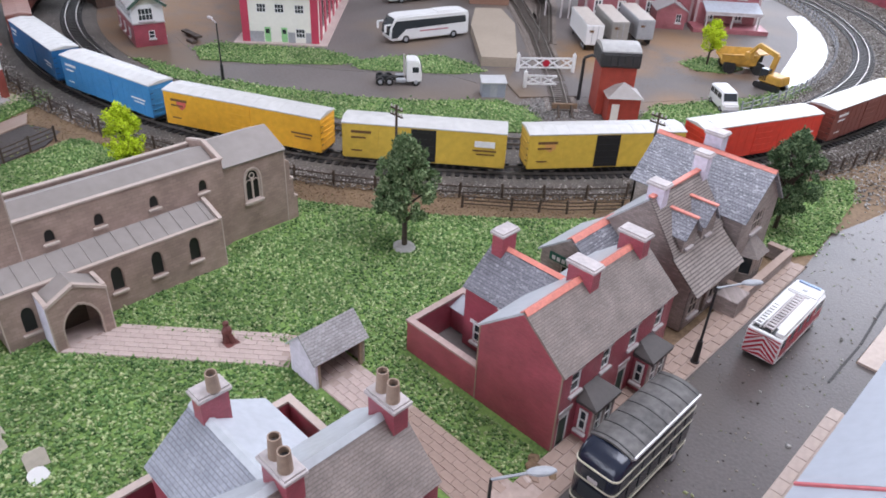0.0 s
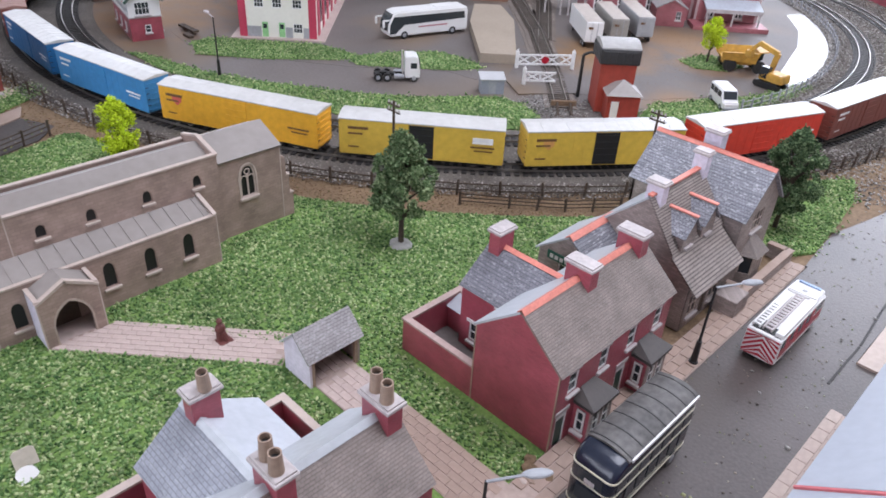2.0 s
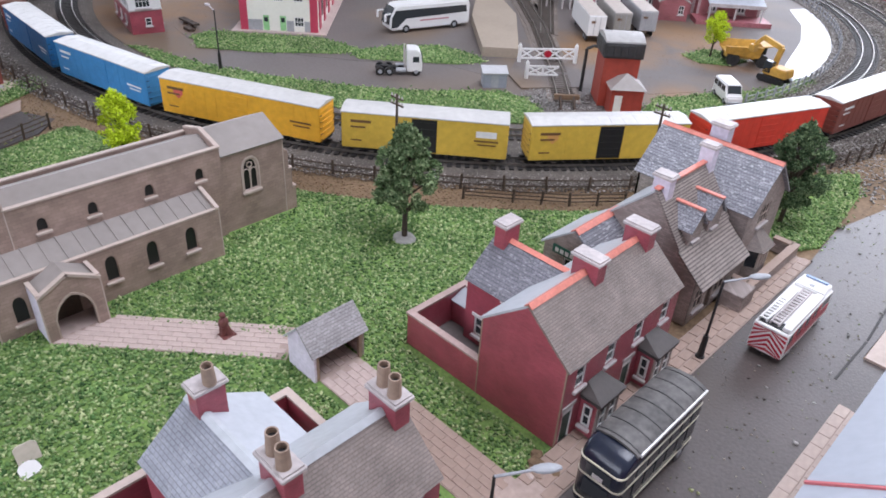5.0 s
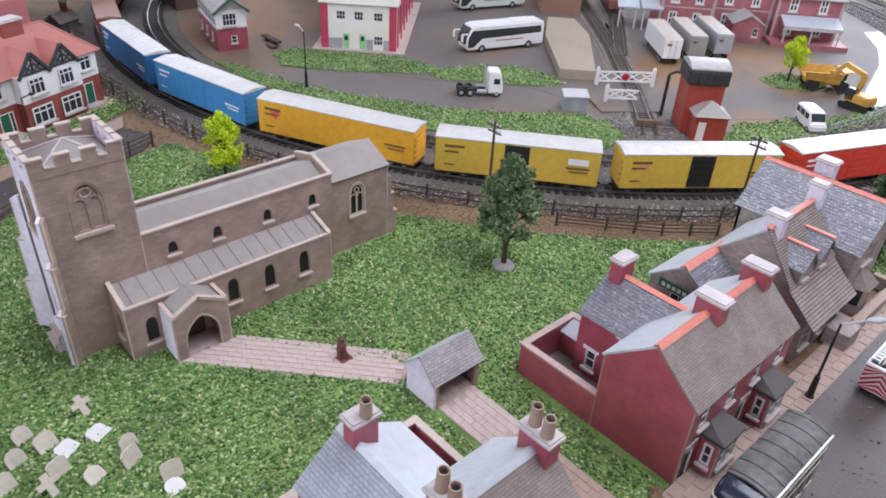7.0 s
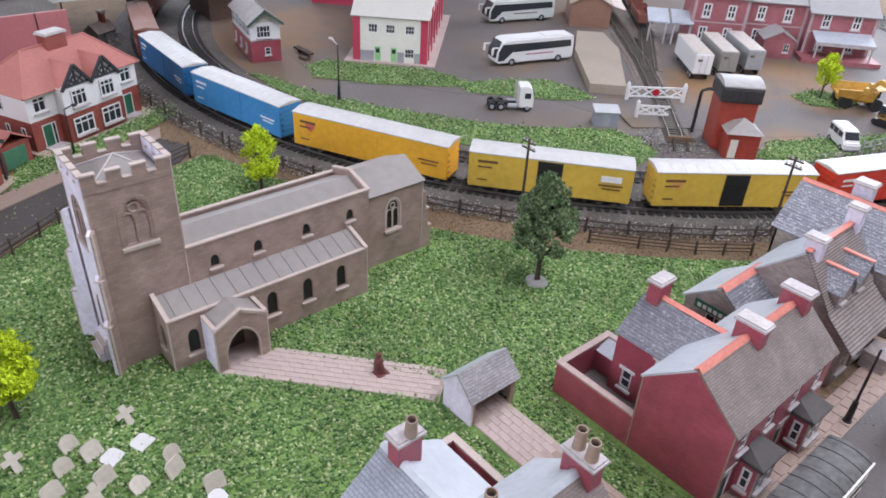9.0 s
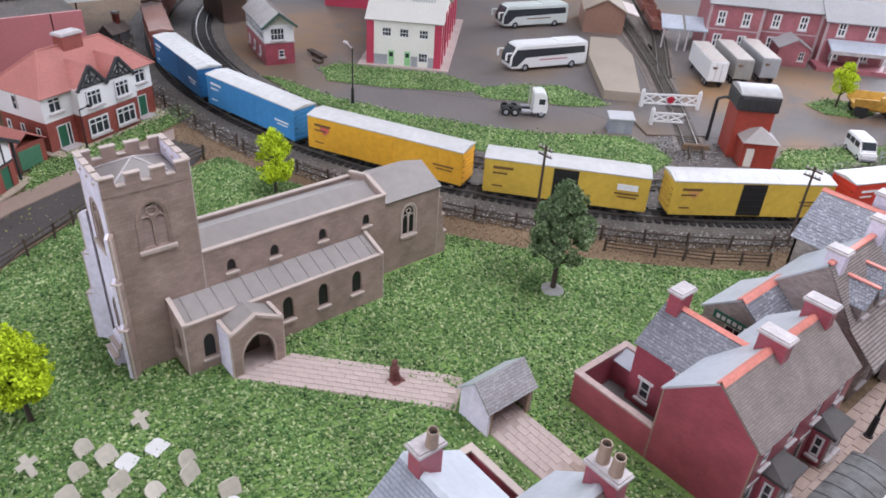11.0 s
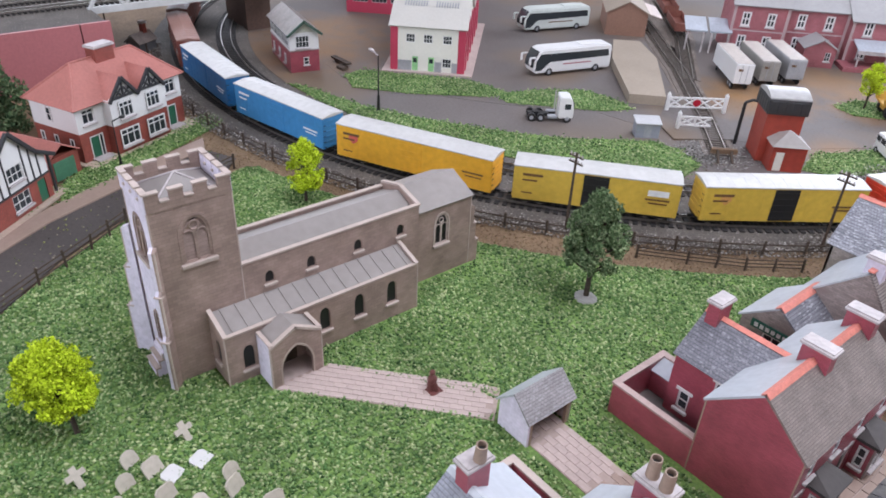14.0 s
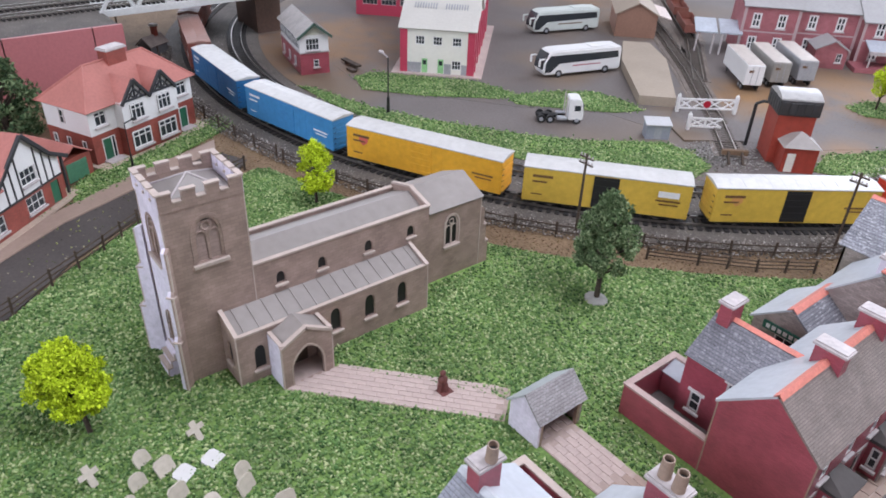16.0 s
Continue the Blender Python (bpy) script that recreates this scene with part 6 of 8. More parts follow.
for z in (1.0, 3.02, 4.22):
    part("band", loft([ring_of(-4.94, 4.79, 1.54, z, 0.52), ring_of(-4.94, 4.79, 1.54, z + 0.11, 0.52)]), M_BAND, bus, "cream waist band", local=True)
part("gutter", box(B(), -3.3, 4.5, -1.58, -1.46, 5.16, 5.36), M_WHITE, bus, "white gutter strip", local=True)
for s in (-1, 1):
    for i in range(7):
        for z0, z1 in ((1.65, 2.75), (3.3, 4.1)):
            x = -3.9 + i * 1.28
            part("side_window", box(B(), x - 0.52, x + 0.52, s * 1.5 - 0.03, s * 1.5 + 0.03, z0, z1), M_GLASS, bus, local=True)
for z0, z1 in ((1.65, 2.75), (3.3, 4.05)):
    part("rear_window", box(B(), -4.93, -4.85, -0.85, 0.85, z0, z1), M_GLASS, bus, local=True)
part("number_plate", box(B(), -4.98, -4.86, -0.35, 0.35, 3.25, 3.55), M_CAP, bus, local=True)
for x in (-2.9, 3.0):
    for y in (-1.35, 1.35):
        wheel(bus, x, y, 0.62)

fire = thing("fire_engine", -9.25, 54.5, 0.02, 90, label="white fire engine with ladders on top and red-white chevrons", category="fire engine")
fire.scale = (0.88, 0.88, 0.92)
M_FRED = mat("fire_red_paint", (0.36, 0.012, 0.03), 0.35, 0.1)
part("body", hull([(-5.0, 0.5), (5.1, 0.5), (5.2, 1.8), (4.8, 3.2), (2.6, 3.35), (-4.8, 3.1), (-5.0, 2.8)], 1.5, 0.12), M_WHITE, fire, local=True)
for s in (-1, 1):
    part("side_band", box(B(), -4.6, 4.6, s * 1.5 - 0.03, s * 1.5 + 0.03, 1.1, 1.9), M_FRED, fire, "red side band", local=True)
    for k in range(8):
        part("locker", box(B(), -4.65 + k * 0.9, -3.85 + k * 0.9, s * 1.5 - 0.02, s * 1.5 + 0.035, 1.95, 2.9), M_FRED if k % 2 else M_NAVY, fire, "chequered locker shutter", local=True)
    part("cab_window", box(B(), 2.7, 4.4, s * 1.5 - 0.02, s * 1.5 + 0.025, 2.1, 2.95), M_GLASS, fire, local=True)
    for i in range(7):
        # diagonal red chevrons on the rear
        ch = B()
        slab(ch, [(-5.03, 0, 0.8 + i * 0.5), (-5.03, s * 1.42, i * 0.5 - 0.3), (-5.03, s * 1.42, i * 0.5 - 0.05), (-5.03, 0, 1.05 + i * 0.5)], 0.04)
        for v in ch.verts:
            v.co.z = min(max(v.co.z, 0.6), 2.85)
        part("chevron", ch, M_FRED, fire, "red rear chevron", local=True)
part("windscreen", box(B(), 4.95, 5.15, -1.2, 1.2, 1.9, 2.9), M_GLASS, fire, local=True)
part("cab_roof", hull([(2.4, 3.2), (4.9, 3.2), (4.7, 3.6), (2.5, 3.6)], 1.3, 0.1), M_WHITE, fire, local=True)
part("light_bar", box(B(), 4.2, 4.5, -1.0, 1.0, 3.6, 3.75, 0.06), mat("blue_lamp", (0.25, 0.35, 0.55), 0.2), fire, "blue light bar", local=True)
part("roof_deck", box(B(), -4.7, 2.4, -1.25, 1.25, 3.0, 3.14), M_BLACK, fire, "dark roof deck", local=True)
for y, x0, x1, z, hw, m in ((0.98, -4.6, 0.2, 3.35, 0.3, M_WHITE), (0.02, -4.6, 3.0, 3.4, 0.36, M_CAP)):
    ld = B()
    for e in (-hw, hw):
        box(ld, x0, x1, y + e - 0.06, y + e + 0.06, z - 0.2, z + 0.06)
    for i in range(int((x1 - x0) / 0.5)):
        box(ld, x0 + 0.15 + i * 0.5, x0 + 0.33 + i * 0.5, y - hw, y + hw, z - 0.1, z + 0.02)
    part("ladder", ld, m, fire, "pale roof ladder", local=True)
part("rail_bar", box(B(), -3.6, 1.6, 0.5, 0.62, 3.1, 3.5, 0.03), M_WHITE, fire, local=True)
part("roof_locker", box(B(), -4.7, 2.6, -1.42, -0.72, 3.05, 3.5, 0.06), M_WHITE, fire, local=True)
part("rear_ledge", box(B(), -5.12, -4.75, -0.75, 0.75, 2.95, 3.12, 0.05), M_WHITE, fire, local=True)
part("roof_hatch", box(B(), 3.0, 3.3, -0.2, 0.2, 3.6, 3.66), M_GREYM, fire, local=True)
for x in (-3.0, 3.2):
    for y in (-1.3, 1.3):
        wheel(fire, x, y, 0.6)


def coach(x, y, rz, body_m, label, lower_m):
    c = thing("coach", x, y, 0.0, rz, label=label, category="coach", group="parked coaches")
    part("body", hull([(-7.6, 0.5), (7.2, 0.5), (7.6, 1.2), (7.5, 2.6), (6.7, 4.2), (5.8, 4.55), (-7.2, 4.55), (-7.6, 4.0)], 1.62, 0.22, 3), body_m, c, local=True)
    for s in (-1, 1):
        part("side_window", sheet([(-7.0, 2.6), (4.6, 2.35), (6.2, 1.0), (7.3, 1.0), (7.2, 2.6), (6.5, 3.75), (-6.8, 3.75)], (), 0.05, s * 1.62 - 0.025), M_GLASS, c, "long dark side glazing", local=True)
        part("lettering", box(B(), -3.5, 2.0, s * 1.63 - 0.02, s * 1.63 + 0.02, 1.75, 1.95), lower_m, c, local=True)
        part("mirror", box(box(B(), 7.3, 8.5, s * 1.5 - 0.1, s * 1.5 + 0.1, 3.15, 3.4, 0.06), 8.2, 8.55, s * 1.5 - 0.16, s * 1.5 + 0.16, 2.1, 3.2, 0.08), body_m, c, "drooping white wing mirror", local=True)
        for xx in (-4.6, 4.6):
            wheel(c, xx, s * 1.45, 0.66)
    part("windscreen", slab(slab(B(), [(7.72, -1.42, 1.5), (7.72, 1.42, 1.5), (7.62, 1.42, 2.6), (7.62, -1.42, 2.6)], 0.12), [(7.62, -1.42, 2.58), (7.62, 1.42, 2.58), (6.78, 1.42, 4.25), (6.78, -1.42, 4.25)], 0.12), M_GLASS, c, "dark raked windscreen", local=True)
    part("roof_unit", box(B(), -5.5, -1.5, -1.1, 1.1, 4.5, 4.75, 0.1), body_m, c, local=True)
    return c


M_COACH = mat("glossy_white_coach_paint", (0.68, 0.675, 0.67), 0.28, 0.04)
coach(-86.8, 89.3, 254, M_COACH, "white touring coach with dark glazing parked in the yard", paint("red_grey_lettering", (0.4, 0.15, 0.18)))
coach(-107.2, 106.8, 254, mat("minty_white_coach_paint", (0.56, 0.6, 0.57), 0.3, 0.08), "minty white touring coach parked behind the other", C_INK)

trk = thing("lorry_tractor", -72.7, 70.6, 0.0, 51, label="white lorry tractor unit with bare black chassis", category="lorry")
part("chassis", box(box(box(B(), -3.5, 1.5, -0.55, -0.3, 0.6, 0.9), -3.5, 1.5, 0.3, 0.55, 0.6, 0.9), -3.4, -0.4, -0.5, 0.5, 0.85, 1.0), M_BLACK, trk, local=True)
part("cab", hull([(0.9, 0.6), (3.0, 0.6), (3.1, 1.7), (2.8, 3.3), (2.3, 3.7), (0.9, 3.7)], 1.4, 0.12), M_COACH, trk, "white cab", local=True)
part("windscreen", box(B(), 2.95, 3.08, -1.1, 1.1, 1.9, 2.8), M_GLASS, trk, local=True)
for s in (-1, 1):
    part("cab_window", box(B(), 1.7, 2.6, s * 1.4 - 0.02, s * 1.4 + 0.025, 2.0, 2.8), M_GLASS, trk, local=True)
    part("exhaust", cyl(B(), (0.6, s * 1.1, 0.9), (0.6, s * 1.1, 3.9), 0.1, n=8), M_CAP, trk, local=True)
    part("fuel_tank", cyl(B(), (-0.6, s * 1.0, 0.75), (0.8, s * 1.0, 0.75), 0.35, n=12), M_GREYM, trk, local=True)
    for x in (-2.9, -1.6, 2.2):
        wheel(trk, x, s * 1.15, 0.6, 0.45)
part("fifth_wheel", cyl(B(), (-2.2, 0, 1.0), (-2.2, 0, 1.15), 0.6, n=12), M_BLACK, trk, local=True)

van = thing("van", -37.0, 99.8, 0.05, -42, label="small white van parked on the grass edge", category="van")
van.scale = (0.86, 0.86, 0.88)
part("body", hull([(-3.1, 0.45), (3.2, 0.45), (3.2, 1.5), (2.5, 1.75), (1.7, 3.0), (1.2, 3.15), (-2.9, 3.15), (-3.1, 2.9)], 1.3, 0.2, 3), M_COACH, van, local=True)
part("windscreen", slab(B(), [(2.55, -1.1, 1.8), (2.55, 1.1, 1.8), (1.75, 1.1, 2.95), (1.75, -1.1, 2.95)], 0.1), M_GLASS, van, local=True)
for s in (-1, 1):
    for x0, x1 in ((0.2, 1.6), (-1.4, 0.0), (-2.8, -1.6)):
        part("side_window", box(B(), x0, x1, s * 1.3 - 0.02, s * 1.3 + 0.025, 1.9, 2.75), M_GLASS, van, local=True)
    for x in (-2.0, 2.0):
        wheel(van, x, s * 1.15, 0.5)
part("bumper", box(B(), 3.1, 3.35, -1.2, 1.2, 0.45, 0.8, 0.05), M_GREYM, van, local=True)

M_CAT = mat("construction_yellow_paint", (0.5, 0.28, 0.05), 0.5, 0.3, 120, 40)
dmp = thing("dump_truck", -43.2, 117.4, 0.1, 40, label="yellow mining dump truck with raised body edges", category="dump truck")
dmp.scale = (0.8, 0.8, 0.8)
bm = B()
slab(bm, [(-4.0, -2.2, 2.6), (-4.0, 2.2, 2.6), (2.2, 2.2, 2.0), (2.2, -2.2, 2.0)], 0.3)
for s in (-1, 1):
    slab(bm, [(-4.2, s * 2.2, 2.5), (2.4, s * 2.2, 1.9), (2.6, s * 2.7, 4.1), (-4.6, s * 2.7, 4.0)], 0.25)
slab(bm, [(2.2, -2.2, 2.0), (2.2, 2.2, 2.0), (2.7, 2.6, 4.2), (2.7, -2.6, 4.2)], 0.25)
slab(bm, [(2.6, -2.5, 4.2), (2.6, 2.5, 4.2), (4.6, 2.3, 4.4), (4.6, -2.3, 4.4)], 0.2)
part("tipper_body", bm, M_CAT, dmp, "yellow tipper body", local=True)
part("chassis", box(B(), -3.5, 4.4, -1.2, 1.2, 1.2, 1.9, 0.1), M_CAT, dmp, local=True)
part("cab", box(B(), 2.9, 4.5, 0.2, 1.8, 1.9, 3.8, 0.1), M_GLASS, dmp, local=True)
for x, r in ((-2.4, 1.25), (3.2, 1.25)):
    for s in (-1, 1):
        wheel(dmp, x, s * 1.9, r, 1.0, M_NEARBLACK)
dig = thing("excavator", -36.0, 113.2, 0.1, 170, label="yellow tracked excavator with folded arm", category="excavator")
dig.scale = (0.88, 0.88, 0.88)
for s in (-1, 1):
    part("track", hull([(-2.4, 0.3), (-2.0, 0.0), (2.0, 0.0), (2.4, 0.3), (2.4, 0.8), (2.0, 1.1), (-2.0, 1.1), (-2.4, 0.8)], 0.45, 0.05), M_BLACK, dig, local=True, m=Matrix.Translation((0, s * 1.2, 0)))
part("house", hull([(-2.6, 1.2), (1.8, 1.2), (1.8, 2.0), (0.4, 2.6), (-2.4, 2.6)], 1.4, 0.15), M_CAT, dig, "yellow engine housing", local=True)
part("cab", box(B(), 0.2, 1.8, 0.2, 1.4, 1.4, 3.4, 0.12), M_GLASS, dig, "dark glazed cab", local=True)


def beam(bm, p, q, w):
    d = Vector(q) - Vector(p)
    m = Matrix.Translation(p) @ d.to_track_quat("X", "Z").to_matrix().to_4x4()
    return box(bm, 0, d.length, -w * 0.5, w * 0.5, -w * 0.7, w * 0.7, 0.05, m)


part("boom", beam(beam(B(), (1.0, -0.5, 2.0), (0.4, -0.5, 5.6), 0.6), (0.35, -0.5, 5.5), (4.2, -0.5, 6.4), 0.6), M_CAT, dig, local=True)
part("stick", beam(B(), (4.1, -0.5, 6.4), (5.6, -0.5, 4.6), 0.45), M_CAT, dig, local=True)
part("bucket", hull([(5.0, 3.6), (6.1, 3.6), (6.2, 4.8), (5.2, 4.8)], 0.7, 0.1), M_CAT, dig, local=True, m=Matrix.Translation((0, -0.5, 0)))

M_TRROOF = mat("tan_grey_trailer_roof", (0.42, 0.37, 0.33), 0.5, 0.15, 120, 20)
for i, (x, y, mm, lab) in enumerate(((-69.2, 111.2, M_COACH, "white box semi-trailer with dark wheels"), (-67.6, 116.4, mat("dirty_grey_trailer_paint", (0.27, 0.255, 0.235), 0.5, 0.15), "dirty grey box semi-trailer in the yard"), (-65.6, 121.4, mat("light_grey_trailer_paint", (0.33, 0.33, 0.34), 0.5, 0.15), "light grey box semi-trailer with rear doors"))):
    tl = thing("semi_trailer", x, y, 0.0, 138.5, label=lab, category="trailer", group="parked trailers")
    tl.scale = (0.93, 0.93, 0.93)
    part("box_body", box(B(), -7.4, 5.6, -1.6, 1.6, 1.2, 4.8, 0.08), mm, tl, local=True)
    part("roof_panel", box(B(), -7.3, 5.5, -1.5, 1.5, 4.8, 4.87), M_TRROOF, tl, local=True)
    for s in (-1, 1):
        part("rear_door", box(B(), -7.5, -7.39, min(0.06 * s, 1.55 * s), max(0.06 * s, 1.5 * s), 1.35, 4.65), mm, tl, local=True)
        part("door_bar", cyl(B(), (-7.53, s * 0.5, 1.4), (-7.53, s * 0.5, 4.6), 0.05, n=6), M_GREYM, tl, local=True)
        for xx in (-6.0, -4.7):
            wheel(tl, xx, s * 1.3, 0.58)
        part("landing_leg", box(B(), 4.2, 4.5, s * 1.0 - 0.12, s * 1.0 + 0.12, 0, 1.2), M_BLACK, tl, local=True)
    part("lettering", box(B(), -7.56, -7.5, 0.3, 1.1, 3.5, 3.9), C_INK, tl, local=True)

# ---------------------------------------------------------------- yard buildings
# white goods building with red pilasters
wb = thing("goods_building", -97.9, 67.1, 0.0, 45, label="cream rendered goods building with red pilasters and green doors", category="building")
part("plinth", box(B(), -7.6, 7.6, 0, 34, 0, 0.2), mat("pinkish_plinth_card", (0.42, 0.33, 0.3), 0.6), wb, local=True)
WR = mat("crimson_pilaster_paint", (0.42, 0.04, 0.08), 0.45, 0.1)
HW, HE, HR, D0 = 6.1, 7.6, 11.6, 1.0
part("front_wall", sheet([(-HW, 0.2), (HW, 0.2), (HW, HE), (-HW, HE)], [rect(u, 4.9, 1.5, 1.4) for u in (-2.9, 0.0, 3.2)] + [rect(3.2, 1.0, 1.5, 1.5)] + [rect(u, 0.22, 1.0, 2.4) for u in (-2.1, 0.6)], 0.25, D0), M_CREAM, wb, local=True)
for u, z, h in ((-2.9, 4.9, 1.4), (0.0, 4.9, 1.4), (3.2, 4.9, 1.4), (3.2, 1.0, 1.5)):
    window(wb, Matrix.Translation((0, D0, 0)), u, z, 1.5, h, (2, 1), M_WHITE, None, local=True)
for u in (-2.1, 0.6):
    d = part("door", box(B(), u - 0.48, u + 0.48, D0 + 0.05, D0 + 0.15, 0.22, 2.6), mat("pale_green_door", (0.25, 0.5, 0.22), 0.5), wb, "pale green door with small light", local=True)
    part("door_light", box(B(), u - 0.3, u + 0.3, D0 + 0.02, D0 + 0.05, 1.6, 2.3), M_GLASS, d, local=True)
part("dado", box(B(), -HW + 1.1, -2.7, D0 - 0.03, D0, 0.2, 1.9), mat("grey_dado_paint", (0.3, 0.3, 0.31), 0.5), wb, "grey painted dado", local=True)
part("dado", box(B(), 1.2, 2.35, D0 - 0.03, D0, 0.2, 1.9), bpy.data.materials["grey_dado_paint"], wb, local=True)
part("dado", box(B(), 4.05, HW - 1.1, D0 - 0.03, D0, 0.2, 1.9), bpy.data.materials["grey_dado_paint"], wb, local=True)
for s in (-1, 1):
    part("pilaster", box(B(), min(s * (HW - 1.1), s * (HW + 0.1)), max(s * (HW - 1.1), s * (HW + 0.1)), D0 - 0.1, D0 + 0.3, 0.2, HE), WR, wb, "crimson corner pilaster", local=True)
    part("side_wall", box(B(), min(s * HW, s * (HW - 0.25)), max(s * HW, s * (HW - 0.25)), D0 + 0.3, 32, 0.2, HE), M_CREAM, wb, local=True)
    for i in range(6):
        part("pilaster", box(B(), s * (HW + 0.05) - 0.15, s * (HW + 0.05) + 0.15, 3 + i * 5.2, 4.6 + i * 5.2, 0.2, HE), WR, wb, local=True)
        part("side_window", box(B(), s * HW - 0.05, s * HW + 0.05, 5.2 + i * 5.2, 7.6 + i * 5.2, 1.6, 6.2), M_GLASS, wb, local=True)
    for y0 in (D0, D0 + 16.0):
        part("gable_side", sheet([(y0 + 0.3, HE), (y0 + 15.6, HE), (y0 + 8.0, HR)], (), 0.25, -HW if s > 0 else HW - 0.25), M_CREAM, wb, local=True, m=Matrix.Rotation(math.pi / 2, 4, "Z") if s < 0 else Matrix.Rotation(math.pi / 2, 4, "Z"))
M_BUFF = mat("pale_buff_roof_card", (0.5, 0.48, 0.44), 0.45, 0.06)
for y0 in (D0 - 0.4, D0 + 15.8):
    for e, q in ((y0, y0 + 8.4), (y0 + 16.6, y0 + 8.4)):
        part("roof", slab(B(), [(-HW - 0.4, e, HE - 0.05), (HW + 0.4, e, HE - 0.05), (HW + 0.4, q, HR + 0.2), (-HW - 0.4, q, HR + 0.2)], 0.2), M_BUFF, wb, "pale buff roof with slatted vents", local=True)
    for c in (-2.6, 2.6):
        for k in range(9):
            xx = c - 1.9 + k * 0.44
            v = slab(B(), [(xx, y0 + 4.4, HE + 2.32), (xx + 0.2, y0 + 4.4, HE + 2.32), (xx + 0.2, y0 + 5.6, HE + 2.88), (xx, y0 + 5.6, HE + 2.88)], 0.12)
            part("vent_slat", v, M_GREYM, wb, "grey roof vent slat", local=True)
part("back_wall", sheet([(-HW, 0.2), (HW, 0.2), (HW, HE), (-HW, HE)], (), 0.25, 31.8), M_CREAM, wb, local=True)
# crimson engine shed behind
es = thing("engine_shed", -133, 84, 0.0, 45, label="crimson engine shed with tall multi-pane windows", category="shed")
part("front_wall", sheet([(-9, 0), (9, 0), (9, 10), (-9, 10)], [rect(u, 2.2, 3.2, 6.0) for u in (-6, -2, 2, 6)], 0.3), WR, es, local=True)
for u in (-6, -2, 2, 6):
    window(es, Matrix(), u, 2.2, 3.2, 6.0, (3, 5), M_CAP, None, local=True)
part("side_wall", box(box(B(), -9, -8.7, 0.3, 28, 0, 10), 8.7, 9, 0.3, 28, 0, 10), WR, es, local=True)
for s in (-1, 1):
    part("roof", slab(B(), [(s * 9.3, -0.3, 9.9), (s * 9.3, 28, 9.9), (0, 28, 13), (0, -0.3, 13)], 0.2), M_LEAD, es, local=True)

# signal box
sb = thing("signal_box", -109.5, 51.0, 0.0, 77, label="signal box with red brick base, white glazed top and slate roof", category="signal box")
part("base_wall", box(B(), -2.4, 2.4, 0, 12.2, 0, 3.6), M_BRICK, sb, "red brick base", local=True)
part("upper_wall", box(B(), -2.4, 2.4, 0, 12.2, 3.6, 6.4), M_WHITE, sb, "white boarded upper storey", local=True)
part("floor_band", box(B(), -2.5, 2.5, -0.1, 12.3, 3.5, 3.7), M_CAP, sb, local=True)
part("gable", sheet([(-2.4, 6.4), (2.4, 6.4), (0, 8.2)], (), 0.2), mat("pale_sage_boarding", (0.5, 0.5, 0.42), 0.6), sb, local=True)
window(sb, Matrix.Translation((0, -0.16, 0)), -0.3, 4.0, 2.2, 1.9, (3, 1), M_WHITE, M_CAP, local=True)
window(sb, Matrix.Translation((0, -0.16, 0)), 0.2, 1.2, 0.9, 1.2, (0, 1), M_WHITE, M_CAP, local=True)
for s in (-1, 1):
    mm = face_on(-2.4, 12.2, -90) if s < 0 else face_on(2.4, 0, 90)
    for i in range(5):
        window(sb, mm @ Matrix.Translation((0, -0.16, 0)), 1.4 + i * 2.3, 4.1, 1.9, 1.9, (2, 1), M_WHITE, None, local=True)
    for i in range(3):
        window(sb, mm @ Matrix.Translation((0, -0.16, 0)), 2.0 + i * 3.6, 1.0, 1.0, 1.5, (1, 1), M_WHITE, M_CAP, local=True)
gable_roof(sb, "y", 0, 12.2, -2.4, 0, 2.4, 6.4, 8.2, 6.4, M_SLATE_Y, M_SLATE_Y, None, 0.5, 0.2, local=True)
for s in (-1, 1):
    part("bargeboard", slab(B(), [(s * 3.0, -0.75, 6.2), (s * 3.0, -0.55, 6.2), (0, -0.55, 8.5), (0, -0.75, 8.5)], 0.4), mat("dark_green_bargeboard", (0.05, 0.09, 0.07), 0.5), sb, local=True)
solid("barrow", box(cyl(cyl(box(B(), -112.5, -107.5, 57.6, 58.6, 0.5, 0.8), (-111.5, 58, 0.4), (-111.5, 58.4, 0.4), 0.5), (-109, 58, 0.4), (-109, 58.4, 0.4), 0.5), -108.5, -106.5, 56.2, 57.2, 0, 0.5, 0.1), M_FENCE, "dark scrap barrow and sleepers beside the signal box", "barrow", at=(-110, 57.6, 0))

# small grey relay hut
hut = thing("relay_hut", -60.9, 77.6, 0.0, 50, label="small grey relay hut with pale roof", category="hut")
hut.scale = (0.86, 0.86, 0.86)
part("wall", box(B(), -1.9, 1.9, -1.2, 1.2, 0, 2.5), mat("blue_grey_hut_paint", (0.25, 0.27, 0.31), 0.5, 0.1), hut, local=True)
part("roof", slab(B(), [(-2.1, -1.4, 2.5), (2.1, -1.4, 2.5), (2.1, 1.4, 2.95), (-2.1, 1.4, 2.95)], 0.2), mat("pale_grey_hut_roof", (0.42, 0.42, 0.43), 0.5, 0.1), hut, local=True)
part("door", box(B(), -0.6, 0.6, -1.25, -1.18, 0.1, 2.1), M_GREYM, hut, local=True)

